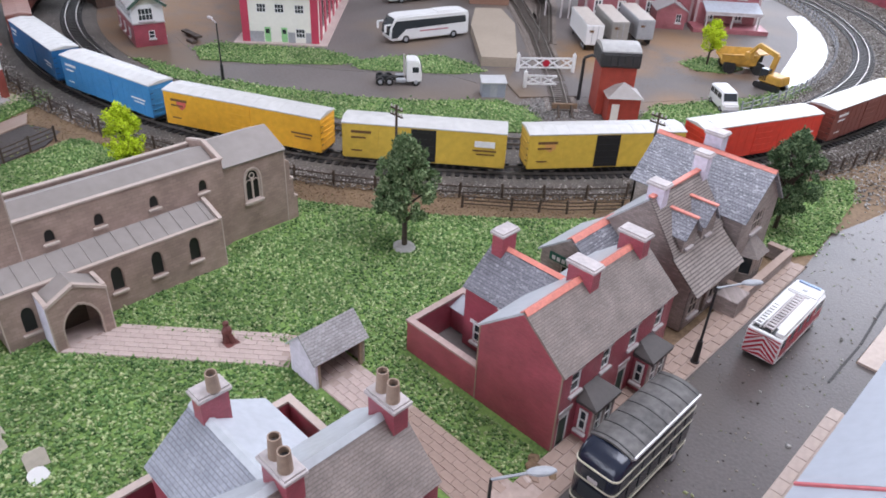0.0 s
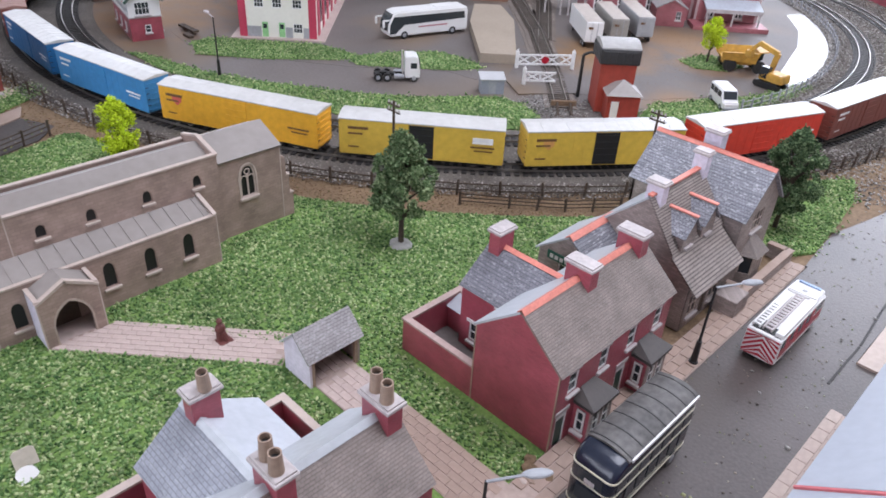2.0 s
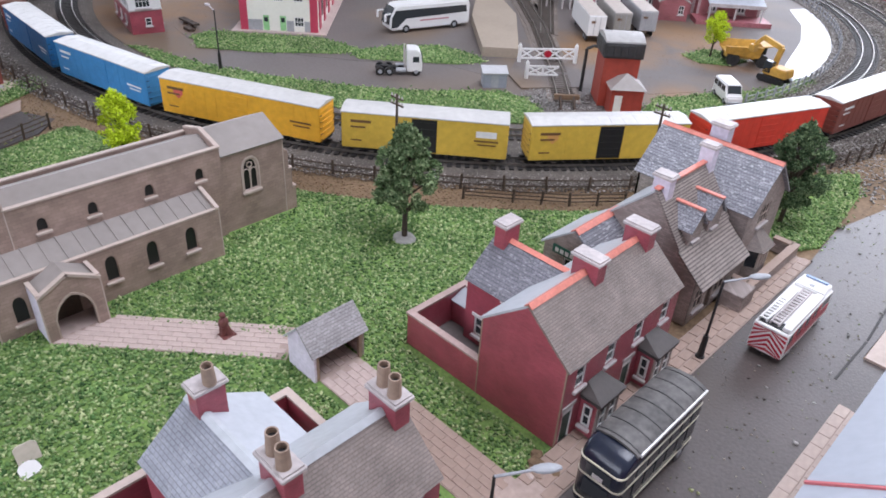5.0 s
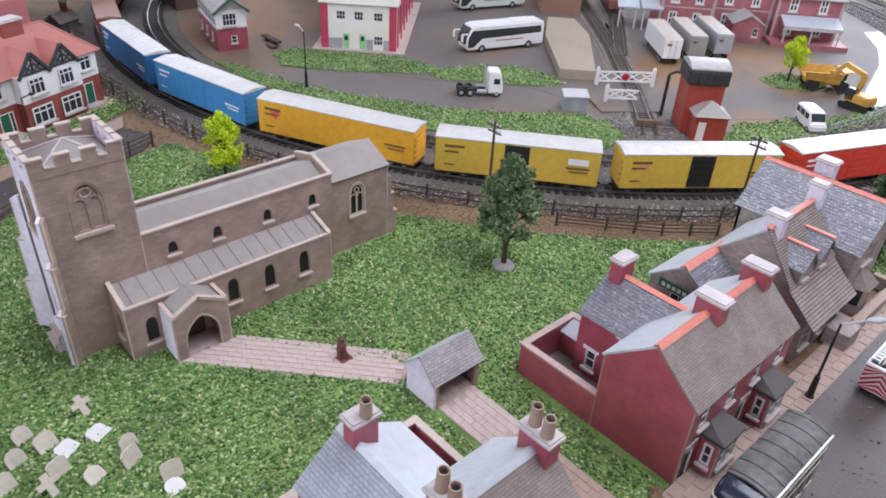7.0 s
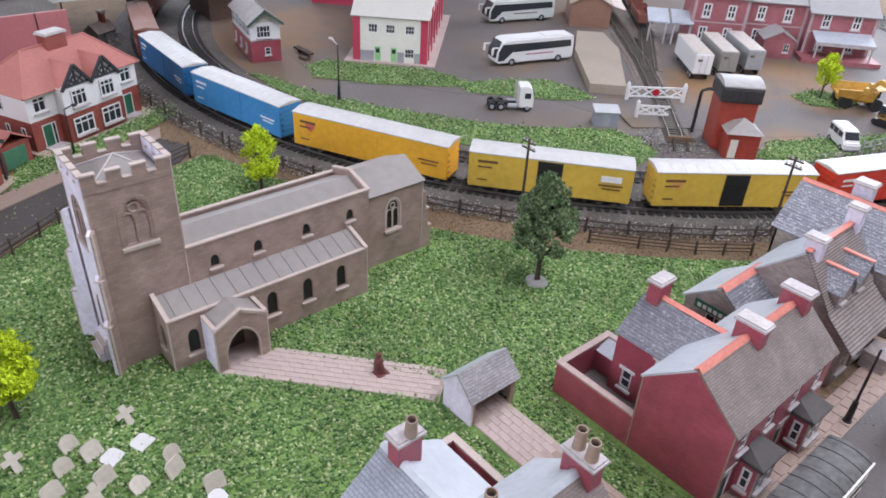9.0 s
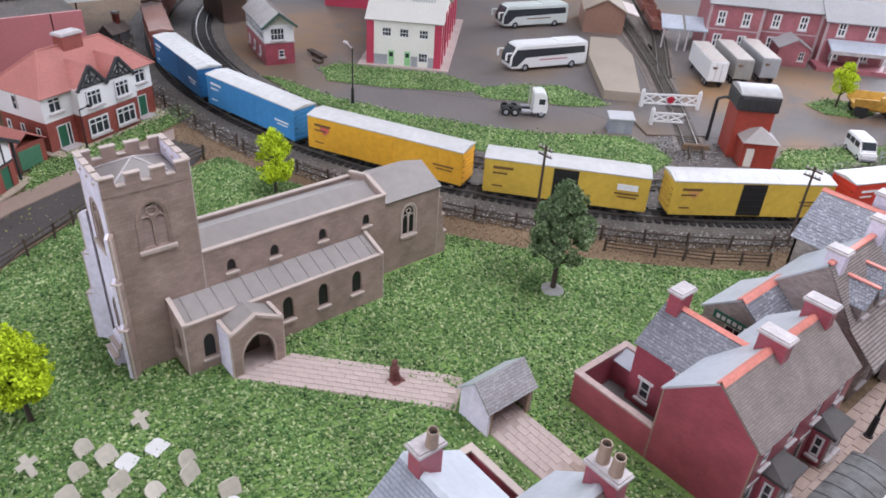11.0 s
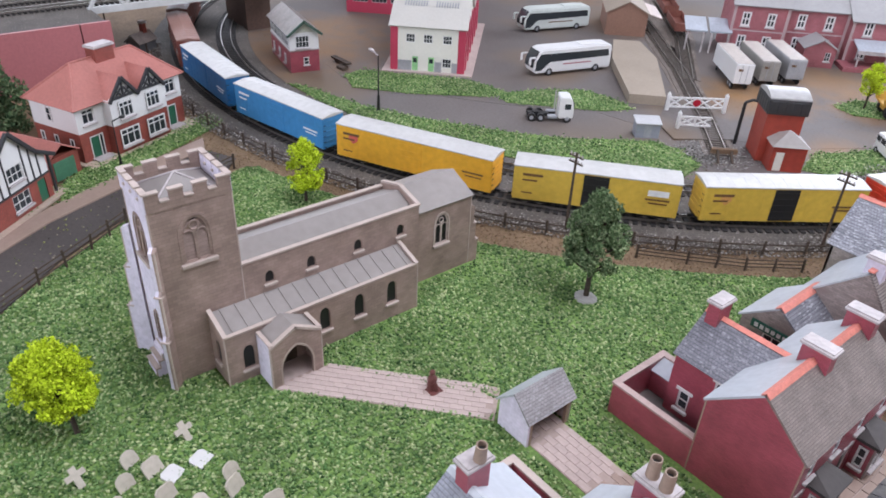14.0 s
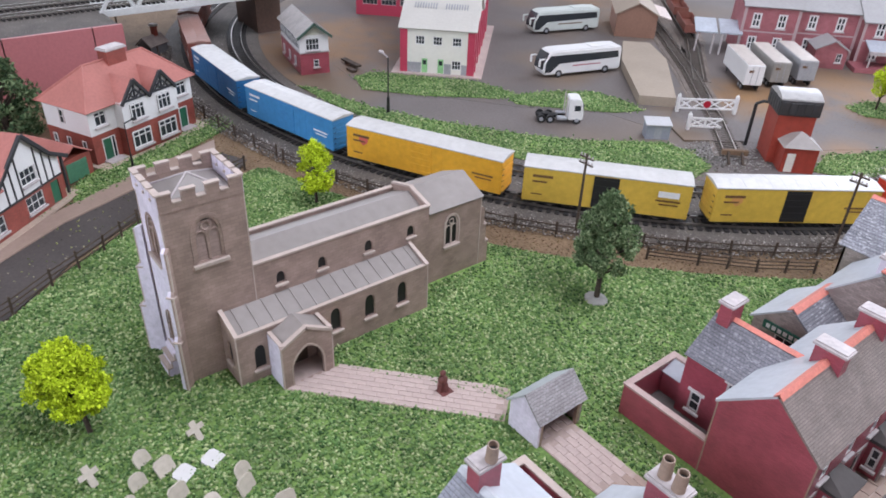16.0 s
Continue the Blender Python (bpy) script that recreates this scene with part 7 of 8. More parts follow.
# loading platform, tan shed
solid("loading_platform", prism(B(), [(-70.6, 85.8), (-66.6, 89.7), (-80.0, 105.0), (-88.5, 111.0), (-92, 107.5), (-84.3, 98.0)], 0, 1.5), mat("tan_platform_card", (0.3, 0.245, 0.19), 0.6, 0.12, 250, 15), "tan loading platform with sloped end beside the siding", "platform", at=(-78, 97, 0))
sh = thing("goods_shed", -96, 116, 0.0, 45, label="brown brick goods shed with tan roof and pale canopy", category="shed")
part("wall", sheet([(-4, 0), (4, 0), (4, 4.5), (0, 6.6), (-4, 4.5)], (), 0.25), mat("brown_brick_card", (0.24, 0.13, 0.09), 0.6, 0.15), sh, local=True)
part("side_wall", box(box(B(), -4, -3.75, 0.25, 12, 0, 4.5), 3.75, 4, 0.25, 12, 0, 4.5), bpy.data.materials["brown_brick_card"], sh, local=True)
gable_roof(sh, "y", 0, 12, -4, 0, 4, 4.5, 6.6, 4.5, bpy.data.materials["tan_platform_card"], bpy.data.materials["tan_platform_card"], None, 0.4, 0.2, local=True)
part("canopy", slab(B(), [(4.2, 1, 4.4), (4.2, 11, 4.4), (7.0, 11, 3.7), (7.0, 1, 3.7)], 0.2), mat("pinkish_white_canopy", (0.62, 0.52, 0.48), 0.5), sh, local=True)

# siding through the crossing
def straight_track(p, q, label):
    p, q = Vector((*p, 0)), Vector((*q, 0))
    d = q - p
    tr = thing("siding_track", p.x, p.y, 0.0, math.degrees(math.atan2(d.y, d.x)), label=label, category="track", group="sidings")
    for s in (-0.87, 0.87):
        part("rail", box(B(), 0, d.length, s - 0.06, s + 0.06, 0.3, 0.58), M_RAIL, tr, local=True)
    sl = B()
    for i in range(int(d.length / 0.8)):
        box(sl, i * 0.8, i * 0.8 + 0.36, -1.5, 1.5, 0.1, 0.32)
    tagged(part("sleeper_bed", sl, M_TIE, tr, local=True), kind="stuff")
    part("ballast", box(B(), 0, d.length, -2.2, 2.2, 0.02, 0.14), M_SIDING, tr, local=True)


flat("siding_ballast", [(-59, 88.5), (-66, 93), (-80, 106.5), (-128, 150), (-118, 160), (-86, 126), (-76.5, 111.5), (-64, 96.5), (-57, 90.5)], 0.05, M_SIDING, "grey-brown ballast spread under the sidings", "ballast")
straight_track((-50.5, 80.3), (-58.5, 89.0), "short siding track ending at a buffer")
straight_track((-58.6, 89.2), (-77.0, 107.6), "siding track beyond the crossing gates")
straight_track((-77.0, 107.4), (-125, 150), "long siding track towards the station")
straight_track((-72.0, 103.5), (-88, 124), "second siding track with points")
straight_track((-88, 124), (-120, 156), "second siding track towards the station")
buf = thing("buffer_stop", -49.8, 79.6, 0.0, 137, label="rusty brown wooden buffer stop", category="buffer stop")
part("beam", box(B(), -0.2, 0.3, -1.7, 1.7, 0.9, 1.6, 0.05), mat("rusty_wood", (0.16, 0.1, 0.06), 0.8, 0.3), buf, local=True)
for s in (-0.9, 0.9):
    part("upright", beam(B(), (-1.6, s, 0.1), (0.1, s, 1.4), 0.3), M_FENCE, buf, local=True)
solid("level_crossing", prism(B(), [(-62.5, 82.6), (-57.5, 79.6), (-52.5, 86.6), (-58.5, 94.5), (-66.5, 89.5)], 0.02, 0.26), M_YARD, "grey-brown level crossing surface", "crossing", at=(-60, 87, 0.02))


def gate(x, y, rz, w, h, posts, disc, label):
    g = thing("crossing_gate", x, y, 0.25, rz, label=label, category="gate", group="crossing gates")
    fr = B()
    part("gate_frame", box(box(box(fr, 0, w, -0.1, 0.1, 0.45, 0.68), 0, w, -0.1, 0.1, h - 0.25, h), w / 2 - 0.12, w / 2 + 0.12, -0.1, 0.1, 0.6, h - 0.2), M_WHITE, g, local=True)
    n = max(2, round(w / 2.0))
    for i in range(n):
        a, b = w * i / n, w * (i + 1) / n
        part("brace", beam(B(), (a, 0, 0.6), (b, 0, h - 0.15), 0.16), M_WHITE, g, local=True)
        part("brace", beam(B(), (a, 0.02, h - 0.15), (b, 0.02, 0.6), 0.16), M_WHITE, g, local=True)
    for p in posts:
        part("gate_post", cyl(box(B(), p - 0.25, p + 0.25, -0.25, 0.25, -0.2, h + 0.5, 0.06), (p, 0, h + 0.5), (p, 0, h + 0.8), 0.2, 0.05, 6), M_WHITE, g, local=True)
    if disc:
        part("red_target", cyl(B(), (w / 2, -0.16, h * 0.6), (w / 2, 0.16, h * 0.6), 0.55, n=20), M_FRED, g, "round red warning target", local=True)


gate(-65.0, 88.0, 52, 8.8, 2.1, (0, 8.8), True, "white crossing gate with red target disc")
gate(-59.6, 83.2, 48, 4.6, 1.9, (0,), False, "short white crossing gate with diagonal bracing")

# water tower
wt = thing("water_tower", -47.2, 86.4, 0.0, 45, label="red water tower with dark riveted tank and pale cover", category="water tower")
M_WT = mat("orange_red_brick_paint", (0.3, 0.045, 0.028), 0.55, 0.2, 150, 20)
part("tower", box(B(), -2.35, 2.35, -2.35, 2.35, 0, 6.6, 0.06), M_WT, wt, "orange-red tower base", local=True)
part("tank", box(B(), -2.6, 2.6, -2.6, 2.6, 6.6, 8.6, 0.06), mat("dark_iron_tank", (0.03, 0.03, 0.032), 0.5, 0.25), wt, "dark iron tank", local=True)
for s in range(4):
    for i in range(5):
        part("panel", box(B(), -2.3 + i * 0.94, -1.46 + i * 0.94, -2.7, -2.6, 6.85, 8.35, 0.04), bpy.data.materials["dark_iron_tank"], wt, local=True, m=Matrix.Rotation(s * math.pi / 2, 4, "Z"))
part("cover", arched(-2.55, 2.55, 2.5, 9.35, 0.6, 0.7, 10), mat("pale_tank_cover", (0.36, 0.35, 0.34), 0.4, 0.2, 120, 20), wt, "pale curved tank cover", local=True)
crane = thing("water_crane", -52.0, 86.0, 0.0, 0, label="black water crane pipe beside the tower", category="water crane")
part("column", cyl(B(), (0, 0, 0), (0, 0, 6.0), 0.25, 0.22, 10), M_BLACK, crane, local=True)
part("arm", cyl(cyl(B(), (0, 0, 6.0), (0.8, 0.4, 6.5), 0.2, 0.2, 8), (0.8, 0.4, 6.5), (3.2, 0.9, 6.5), 0.2, 0.2, 8), M_BLACK, crane, local=True)
ph = thing("pump_hut", -44.4, 84.6, 0.0, 45, label="small red pump hut with grey pyramid roof", category="hut")
part("wall", box(B(), -2.1, 2.1, -1.9, 1.9, 0, 3.4), M_WT, ph, local=True)
part("door", box(B(), -1.6, -0.6, -1.96, -1.88, 0.1, 2.6), M_CREAM, ph, "cream door", local=True)
pr = B()
b4 = [pr.verts.new((x * 2.4, y * 2.2, 3.4)) for x, y in ((-1, -1), (1, -1), (1, 1), (-1, 1))]
ap = pr.verts.new((0, 0, 5.0))
pr.faces.new(b4[::-1])
for i in range(4):
    pr.faces.new((b4[i], b4[(i + 1) % 4], ap))
part("roof", pr, M_LEAD, ph, "grey pyramid roof", local=True)

# station building, far side of the yard
M_STN = courses("plum_brick_card", (0.3, 0.095, 0.11), (0.36, 0.15, 0.16), "w", 0.12, 0.35, rough=0.5, mortar=0.012, var=0.12)
st = thing("station_building", -66, 134, 0.0, 42, label="plum red brick station building with grey roofs and canopies", category="station")
M_QUOIN = mat("pinkish_stone_trim_card", (0.42, 0.31, 0.31), 0.55, 0.15)
M_SROOF = mat("grey_station_roof", (0.33, 0.32, 0.32), 0.45, 0.1)
for x0, x1, y0, h, hr in ((-16, -6, 0, 9.2, 13.5), (-6, 5, 1.5, 8.8, 11.8), (5, 17, -0.5, 8.0, 11.0)):
    L = x1 - x0
    us = [L * 0.25, L * 0.7]
    part("front_wall", sheet([(0, 0), (L, 0), (L, h), (0, h)], [rect(u, 5.4, 1.6, 2.6) for u in us] + [rect(u, 1.2, 1.6, 2.6) for u in us], 0.3), M_STN, st, local=True, m=Matrix.Translation((x0, y0, 0)))
    for u in us:
        for z in (5.4, 1.2):
            window(st, Matrix.Translation((x0, y0, 0)), u, z, 1.6, 2.6, (1, 1), M_WHITE, M_CAP, local=True, fw=0.3)
    for xq in (x0 + 0.25, x1 - 0.25):
        part("quoin", box(B(), xq - 0.25, xq + 0.25, y0 - 0.1, y0 - 0.003, 0, h), M_QUOIN, st, "pale pinkish stone quoin strip", local=True)
    part("string_course", box(B(), x0 + 0.5, x1 - 0.5, y0 - 0.08, y0 - 0.003, 4.5, 4.75), M_QUOIN, st, local=True)
    part("side_wall", box(box(B(), x0, x0 + 0.25, y0 + 0.3, y0 + 10, 0, h), x1 - 0.25, x1, y0 + 0.3, y0 + 10, 0, h), M_STN, st, local=True)
    part("roof", slab(B(), [(x0 - 0.3, y0 - 0.5, h), (x1 + 0.3, y0 - 0.5, h), (x1 + 0.3, y0 + 5, hr), (x0 - 0.3, y0 + 5, hr)], 0.25), M_SROOF, st, local=True)
    part("roof", slab(B(), [(x0 - 0.3, y0 + 10.5, h), (x1 + 0.3, y0 + 10.5, h), (x1 + 0.3, y0 + 5, hr), (x0 - 0.3, y0 + 5, hr)], 0.25), M_SROOF, st, local=True)
part("lean_to", sheet([(-3.0, 0), (2.5, 0), (2.5, 3.4), (-0.2, 4.9), (-3.0, 3.4)], [rect(1.2, 1.2, 1.0, 1.6)], 0.25, -4.0), M_STN, st, local=True)
window(st, Matrix.Translation((0, -4.0, 0)), 1.2, 1.2, 1.0, 1.6, (1, 1), M_WHITE, M_CAP, local=True)
part("lean_to_wall", box(box(B(), -3.0, -2.75, -3.75, 1.5, 0, 3.4), 2.25, 2.5, -3.75, 1.5, 0, 3.4), M_STN, st, local=True)
gable_roof(st, "y", -4.0, 1.5, -3.0, -0.2, 2.5, 3.4, 4.9, 3.4, M_SROOF, M_SROOF, None, 0.3, 0.2, local=True)
part("canopy", slab(B(), [(6, -4.4, 3.7), (16.5, -4.4, 3.7), (16.5, -0.4, 4.9), (6, -0.4, 4.9)], 0.25), mat("blue_grey_canopy", (0.42, 0.45, 0.5), 0.45), st, "blue-grey platform canopy", local=True)
part("valance", box(B(), 6, 16.5, -4.5, -4.35, 3.1, 3.75), M_CAP, st, local=True)
for x in (6.4, 11.2, 16.1):
    part("canopy_post", cyl(B(), (x, -4.2, 0), (x, -4.2, 3.5), 0.18, n=8), M_CAP, st, local=True)
part("platform", box(B(), 4, 18, -5.2, -0.5, 0, 0.8), M_STN, st, local=True)
for x in (-24, -19.5):
    part("canopy", slab(B(), [(x, -1, 4.2), (x + 4, -1, 4.2), (x + 4, 4, 5.6), (x, 4, 5.6)], 0.3), bpy.data.materials["blue_grey_canopy"], st, local=True)
    part("canopy_post", cyl(B(), (x + 0.5, -0.6, 0), (x + 0.5, -0.6, 4.2), 0.18, n=8), M_CAP, st, local=True)
    part("canopy_post", cyl(B(), (x + 3.5, -0.6, 0), (x + 3.5, -0.6, 4.2), 0.18, n=8), M_CAP, st, local=True)

# open wagons on the second siding
for i, (x, y) in enumerate(((-92.5, 128.5), (-103, 139))):
    wg = thing("open_wagon", x, y, 0.58, 135, label="rusty red-brown open goods wagon on the siding", category="wagon", group="open wagons")
    M_RUST = bpy.data.materials.get("rust_red_wagon_paint") or mat("rust_red_wagon_paint", (0.2, 0.07, 0.05), 0.7, 0.25)
    part("floor", box(B(), -5.5, 5.5, -1.5, 1.5, 0.8, 1.0), M_RUST, wg, local=True)
    for s in (-1, 1):
        part("side", box(B(), -5.5, 5.5, s * 1.5 - 0.06, s * 1.5 + 0.06, 1.0, 2.4), M_RUST, wg, local=True)
        part("end", box(B(), s * 5.5 - 0.06, s * 5.5 + 0.06, -1.44, 1.44, 1.0, 2.4), M_RUST, wg, local=True)
        for q in (-3.6, 3.6):
            part("wheel", cyl(B(), (q, s * 0.8, 0.5), (q, s * 1.0, 0.5), 0.5, n=14), M_BLACK, wg, local=True)

# ---------------------------------------------------------------- houses along the lane
M_RTILE = mat("salmon_red_tile_card", (0.4, 0.15, 0.125), 0.45, 0.14, 300, 30, 0.1)
M_LBRICK = courses("orange_red_brick_card", (0.26, 0.06, 0.045), (0.2, 0.055, 0.04), "w", 0.1, 0.3, rough=0.45, mortar=0.012, var=0.12)
M_TIMB = mat("black_timber", (0.025, 0.025, 0.028), 0.5, 0.2)
M_RW = mat("white_roughcast", (0.66, 0.65, 0.64), 0.6, 0.05, 400, 30, 0.2)

sd = thing("semi_detached_house", -92.9, 11.9, 0.0, 114, label="semi-detached house with brick ground floor, white upper floor and salmon roof", category="house", group="houses along the lane")
SW, SD, S1, S2 = 16.2, 7.8, 3.8, 7.0
BX0, BX1, BD = 3.9, 12.3, 1.3


# local: x along the front, y inwards
def storey_walls(h, w, d, z0, z1, m, y0=0.0, holes=()):
    part("front_wall", sheet([(0, z0), (w, z0), (w, z1), (0, z1)], holes, 0.2, y0), m, h, local=True)
    part("side_wall", box(B(), 0, 0.2, y0 + 0.2, d, z0, z1), m, h, local=True)
    part("side_wall", box(B(), w - 0.2, w, y0 + 0.2, d, z0, z1), m, h, local=True)
    part("back_wall", box(B(), 0.2, w - 0.2, d - 0.2, d, z0, z1), m, h, local=True)


part("plinth", box(B(), -0.6, SW + 0.8, -1.9, SD, 0, 0.2), mat("buff_plinth_card", (0.42, 0.33, 0.26), 0.6), sd, local=True)
storey_walls(sd, SW, SD, 0.2, S1, M_LBRICK, 0.0, [rect(u, 0.22, 1.9, 2.9) for u in (2.2, SW - 2.2)])
storey_walls(sd, SW, SD, S1, S2, M_RW, 0.0, [rect(u, 4.7, 1.7, 1.8) for u in (1.7, SW - 1.7)])
for u in (1.7, SW - 1.7):
    window(sd, Matrix(), u, 4.7, 1.7, 1.8, (1, 1), M_WHITE, M_CAP, local=True, fw=0.15, transom=0.7)
for u, q in ((2.2, 1), (SW - 2.2, -1)):
    d = part("door", box(B(), u - 0.62 - 0.22 * q, u + 0.62 - 0.22 * q, 0.06, 0.16, 0.22, 3.1), mat("bottle_green_door", (0.02, 0.11, 0.06), 0.4), sd, "bottle green front door", local=True)
    part("side_light", box(B(), u + 0.66 * q - 0.22, u + 0.66 * q + 0.22, 0.08, 0.15, 0.22, 3.1), M_GLASS, d, local=True)
    fr = sheet(rect(u, 0.22, 1.9, 2.9), [rect(u, 0.23, 1.66, 2.75)], 0.12, 0.0)
    box(fr, u + 0.42 * q - 0.07, u + 0.42 * q + 0.07, 0.0, 0.1, 0.22, 3.0)
    part("frame", fr, M_WHITE, d, "white door frame", local=True)
    part("door_step", box(B(), u - 1.2, u + 1.2, -1.2, -0.02, 0.2, 0.4), M_CAP, sd, local=True)
# one projecting block with two timbered gables
bay = part("bay", box(B(), BX0, BX1, -BD, -0.004, 0.2, S1), M_LBRICK, sd, "projecting brick bays under two timbered gables", local=True)
part("bay_upper", box(B(), BX0 - 0.06, BX1 + 0.06, -BD - 0.06, -0.004, S1, S2), M_RW, bay, "white roughcast upper bay", local=True)
for c, e0, e1 in ((6.0, BX0, 8.1), (10.2, 8.1, BX1)):
    mb = Matrix.Translation((0, -BD - 0.2, 0))
    window(bay, mb, c, 0.95, 2.9, 2.2, (2, 1), M_WHITE, M_CAP, local=True, fw=0.17, transom=0.68)
    window(bay, Matrix.Translation((0, -BD - 0.27, 0)), c, 4.55, 2.1, 2.0, (2, 1), M_WHITE, M_CAP, local=True, fw=0.16, transom=0.68)
    part("gable", sheet([(e0, S2), (e1, S2), (c, 9.3)], (), 0.2, -BD), M_RW, bay, local=True)
    f = -BD - 0.1
    for p, q, w in (((e0 - 0.1, f - 0.1, 6.75), (c, f - 0.1, 9.45), 0.3), ((e1 + 0.1, f - 0.1, 6.75), (c, f - 0.1, 9.45), 0.3), ((c, f, 7.0), (c, f, 9.2), 0.2), ((e0 + 0.3, f, 7.1), (e1 - 0.3, f, 7.1), 0.2),
                    ((c - 1.15, f, 7.1), (c - 0.15, f, 8.2), 0.17), ((c + 1.15, f, 7.1), (c + 0.15, f, 8.2), 0.17), ((c - 1.0, f, 8.0), (c - 0.1, f, 7.2), 0.17), ((c + 1.0, f, 8.0), (c + 0.1, f, 7.2), 0.17)):
        part("timber", beam(B(), p, q, w), M_TIMB, bay, "black painted timber", local=True)
    for e in (e0 - 0.1, e1 + 0.1):
        part("bay_roof", slab(B(), [(e, -BD - 0.3, 6.85), (e, 2.0, 6.85), (c, 3.2, 9.55), (c, -BD - 0.3, 9.55)], 0.14), M_RTILE, bay, local=True)
o, zr = 0.5, 10.75
A_, B_, C_, D_ = (-o, -o, S2 - 0.1), (SW + o, -o, S2 - 0.1), (SW + o, SD + o, S2 - 0.1), (-o, SD + o, S2 - 0.1)
R1, R2 = (3.6, SD / 2, zr), (SW - 3.6, SD / 2, zr)
for f in ((A_, B_, R2, R1), (C_, D_, R1, R2), (B_, C_, R2), (D_, A_, R1)):
    part("roof", slab(B(), f, 0.16), M_RTILE, sd, "salmon tiled hip slope", local=True)
for p, q in ((A_, R1), (D_, R1), (B_, R2), (C_, R2), (R1, R2)):
    part("hip_tiles", cyl(B(), p, q, 0.14, n=6), M_RTILE, sd, local=True)
chimney(sd, SW / 2 - 1.4, SW / 2 + 1.4, SD / 2 - 0.8, SD / 2 + 0.8, 9.2, 12.1, M_LBRICK, local=True)
for y in (1.5, 4.2, 6.6):
    window(sd, face_on(0, SD, -90) @ Matrix.Translation((0, -0.16, 0)), SD - y, 1.0, 0.7, 2.0, (0, 1), M_WHITE, M_CAP, local=True, fw=0.13)
window(sd, face_on(0, SD, -90) @ Matrix.Translation((0, -0.16, 0)), SD - 4.6, 4.6, 0.8, 1.8, (0, 1), M_WHITE, None, local=True)

s2 = thing("tudor_house", -77.9, -3.4, 0.0, 131, label="white half-timbered house with sweeping black bargeboards and salmon roof", category="house", group="houses along the lane")
W2, D2 = 13.6, 10.0
part("plinth", box(B(), -1, W2 + 1.6, -0.8, D2, 0, 0.2), bpy.data.materials["buff_plinth_card"], s2, local=True)
part("front_wall", sheet([(0, 0.2), (W2, 0.2), (W2, 3.0), (0, 3.0)], [rect(u, 0.9, 2.6, 1.8) for u in (3.2, 9.0)] + [rect(12.2, 0.22, 1.3, 2.5)], 0.2), M_LBRICK, s2, local=True)
for u in (3.2, 9.0):
    window(s2, Matrix(), u, 0.9, 2.6, 1.8, (2, 1), M_WHITE, M_CAP, local=True)
part("door", box(B(), 11.6, 12.8, 0.08, 0.18, 0.22, 2.7), bpy.data.materials["bottle_green_door"], s2, "bottle green front door", local=True)
part("upper_wall", sheet([(0, 3.0), (W2, 3.0), (W2, 5.2), (W2 - 1.0, 5.6), (9.0, 9.2), (4.6, 5.6), (0, 5.6)], [rect(9.0, 4.0, 2.2, 1.7), rect(3.0, 3.6, 2.0, 1.5)], 0.2), M_RW, s2, local=True)
window(s2, Matrix(), 9.0, 4.0, 2.2, 1.7, (2, 1), M_WHITE, M_CAP, local=True)
window(s2, Matrix(), 3.0, 3.6, 2.0, 1.5, (2, 1), M_WHITE, M_CAP, local=True)
for u in (5.6, 6.6, 7.6, 10.4, 11.4, 12.4):
    part("timber", box(B(), u - 0.1, u + 0.1, -0.06, -0.005, 3.0, 9.0 - abs(u - 9.0) * 0.92 - 0.3), M_TIMB, s2, local=True)
part("timber", box(B(), 0, W2, -0.08, -0.005, 2.95, 3.15), M_TIMB, s2, local=True)
for p, q in (((9.0, -0.3, 9.3), (12.2, -0.3, 6.0)), ((12.2, -0.3, 6.0), (14.8, -0.3, 4.6)), ((9.0, -0.3, 9.3), (4.4, -0.3, 5.4))):
    part("bargeboard", beam(B(), p, q, 0.32), M_TIMB, s2, "sweeping black bargeboard", local=True)
part("side_wall", box(box(B(), W2 - 0.2, W2, 0.2, D2, 0.2, 5.2), 0, 0.2, 0.2, D2, 0.2, 5.6), M_RW, s2, local=True)
part("back_wall", box(B(), 0.2, W2 - 0.2, D2 - 0.2, D2, 0.2, 5.2), M_RW, s2, local=True)
for f in (((9.0, -0.4, 9.5), (9.0, D2, 9.5), (12.2, D2, 6.2), (12.2, -0.4, 6.2)), ((12.2, -0.4, 6.2), (12.2, D2, 6.2), (14.8, D2, 4.7), (14.8, -0.4, 4.7)), ((9.0, -0.4, 9.5), (9.0, D2, 9.5), (3.0, D2, 4.6), (3.0, -0.4, 4.6)), ((-0.5, -0.5, 5.2), (5.0, -0.5, 5.2), (5.0, 5.0, 8.6), (-0.5, 5.0, 8.6))):
    part("roof", slab(B(), f, 0.16), M_RTILE, s2, local=True)
for yy in (0.2, D2 - 0.4):
    part("porch_post", box(B(), 14.3, 14.55, yy, yy + 0.25, 0.2, 4.6), M_TIMB, s2, local=True)
gr = thing("garage", -89.6, 7.6, 0.0, 120, label="small brick garage with green door and salmon roof", category="garage")
part("wall", box(B(), -0.4, 4.0, 0.0, 7.0, 0, 2.9), M_LBRICK, gr, local=True)
part("door", box(B(), 0.3, 3.3, -0.08, -0.005, 0.1, 2.4, 0.03), mat("grass_green_garage_door", (0.06, 0.17, 0.1), 0.45), gr, "green garage door", local=True)
gable_roof(gr, "y", 0, 7, -0.4, 1.8, 4.0, 2.9, 4.2, 2.9, M_RTILE, M_RTILE, None, 0.25, 0.15, local=True)

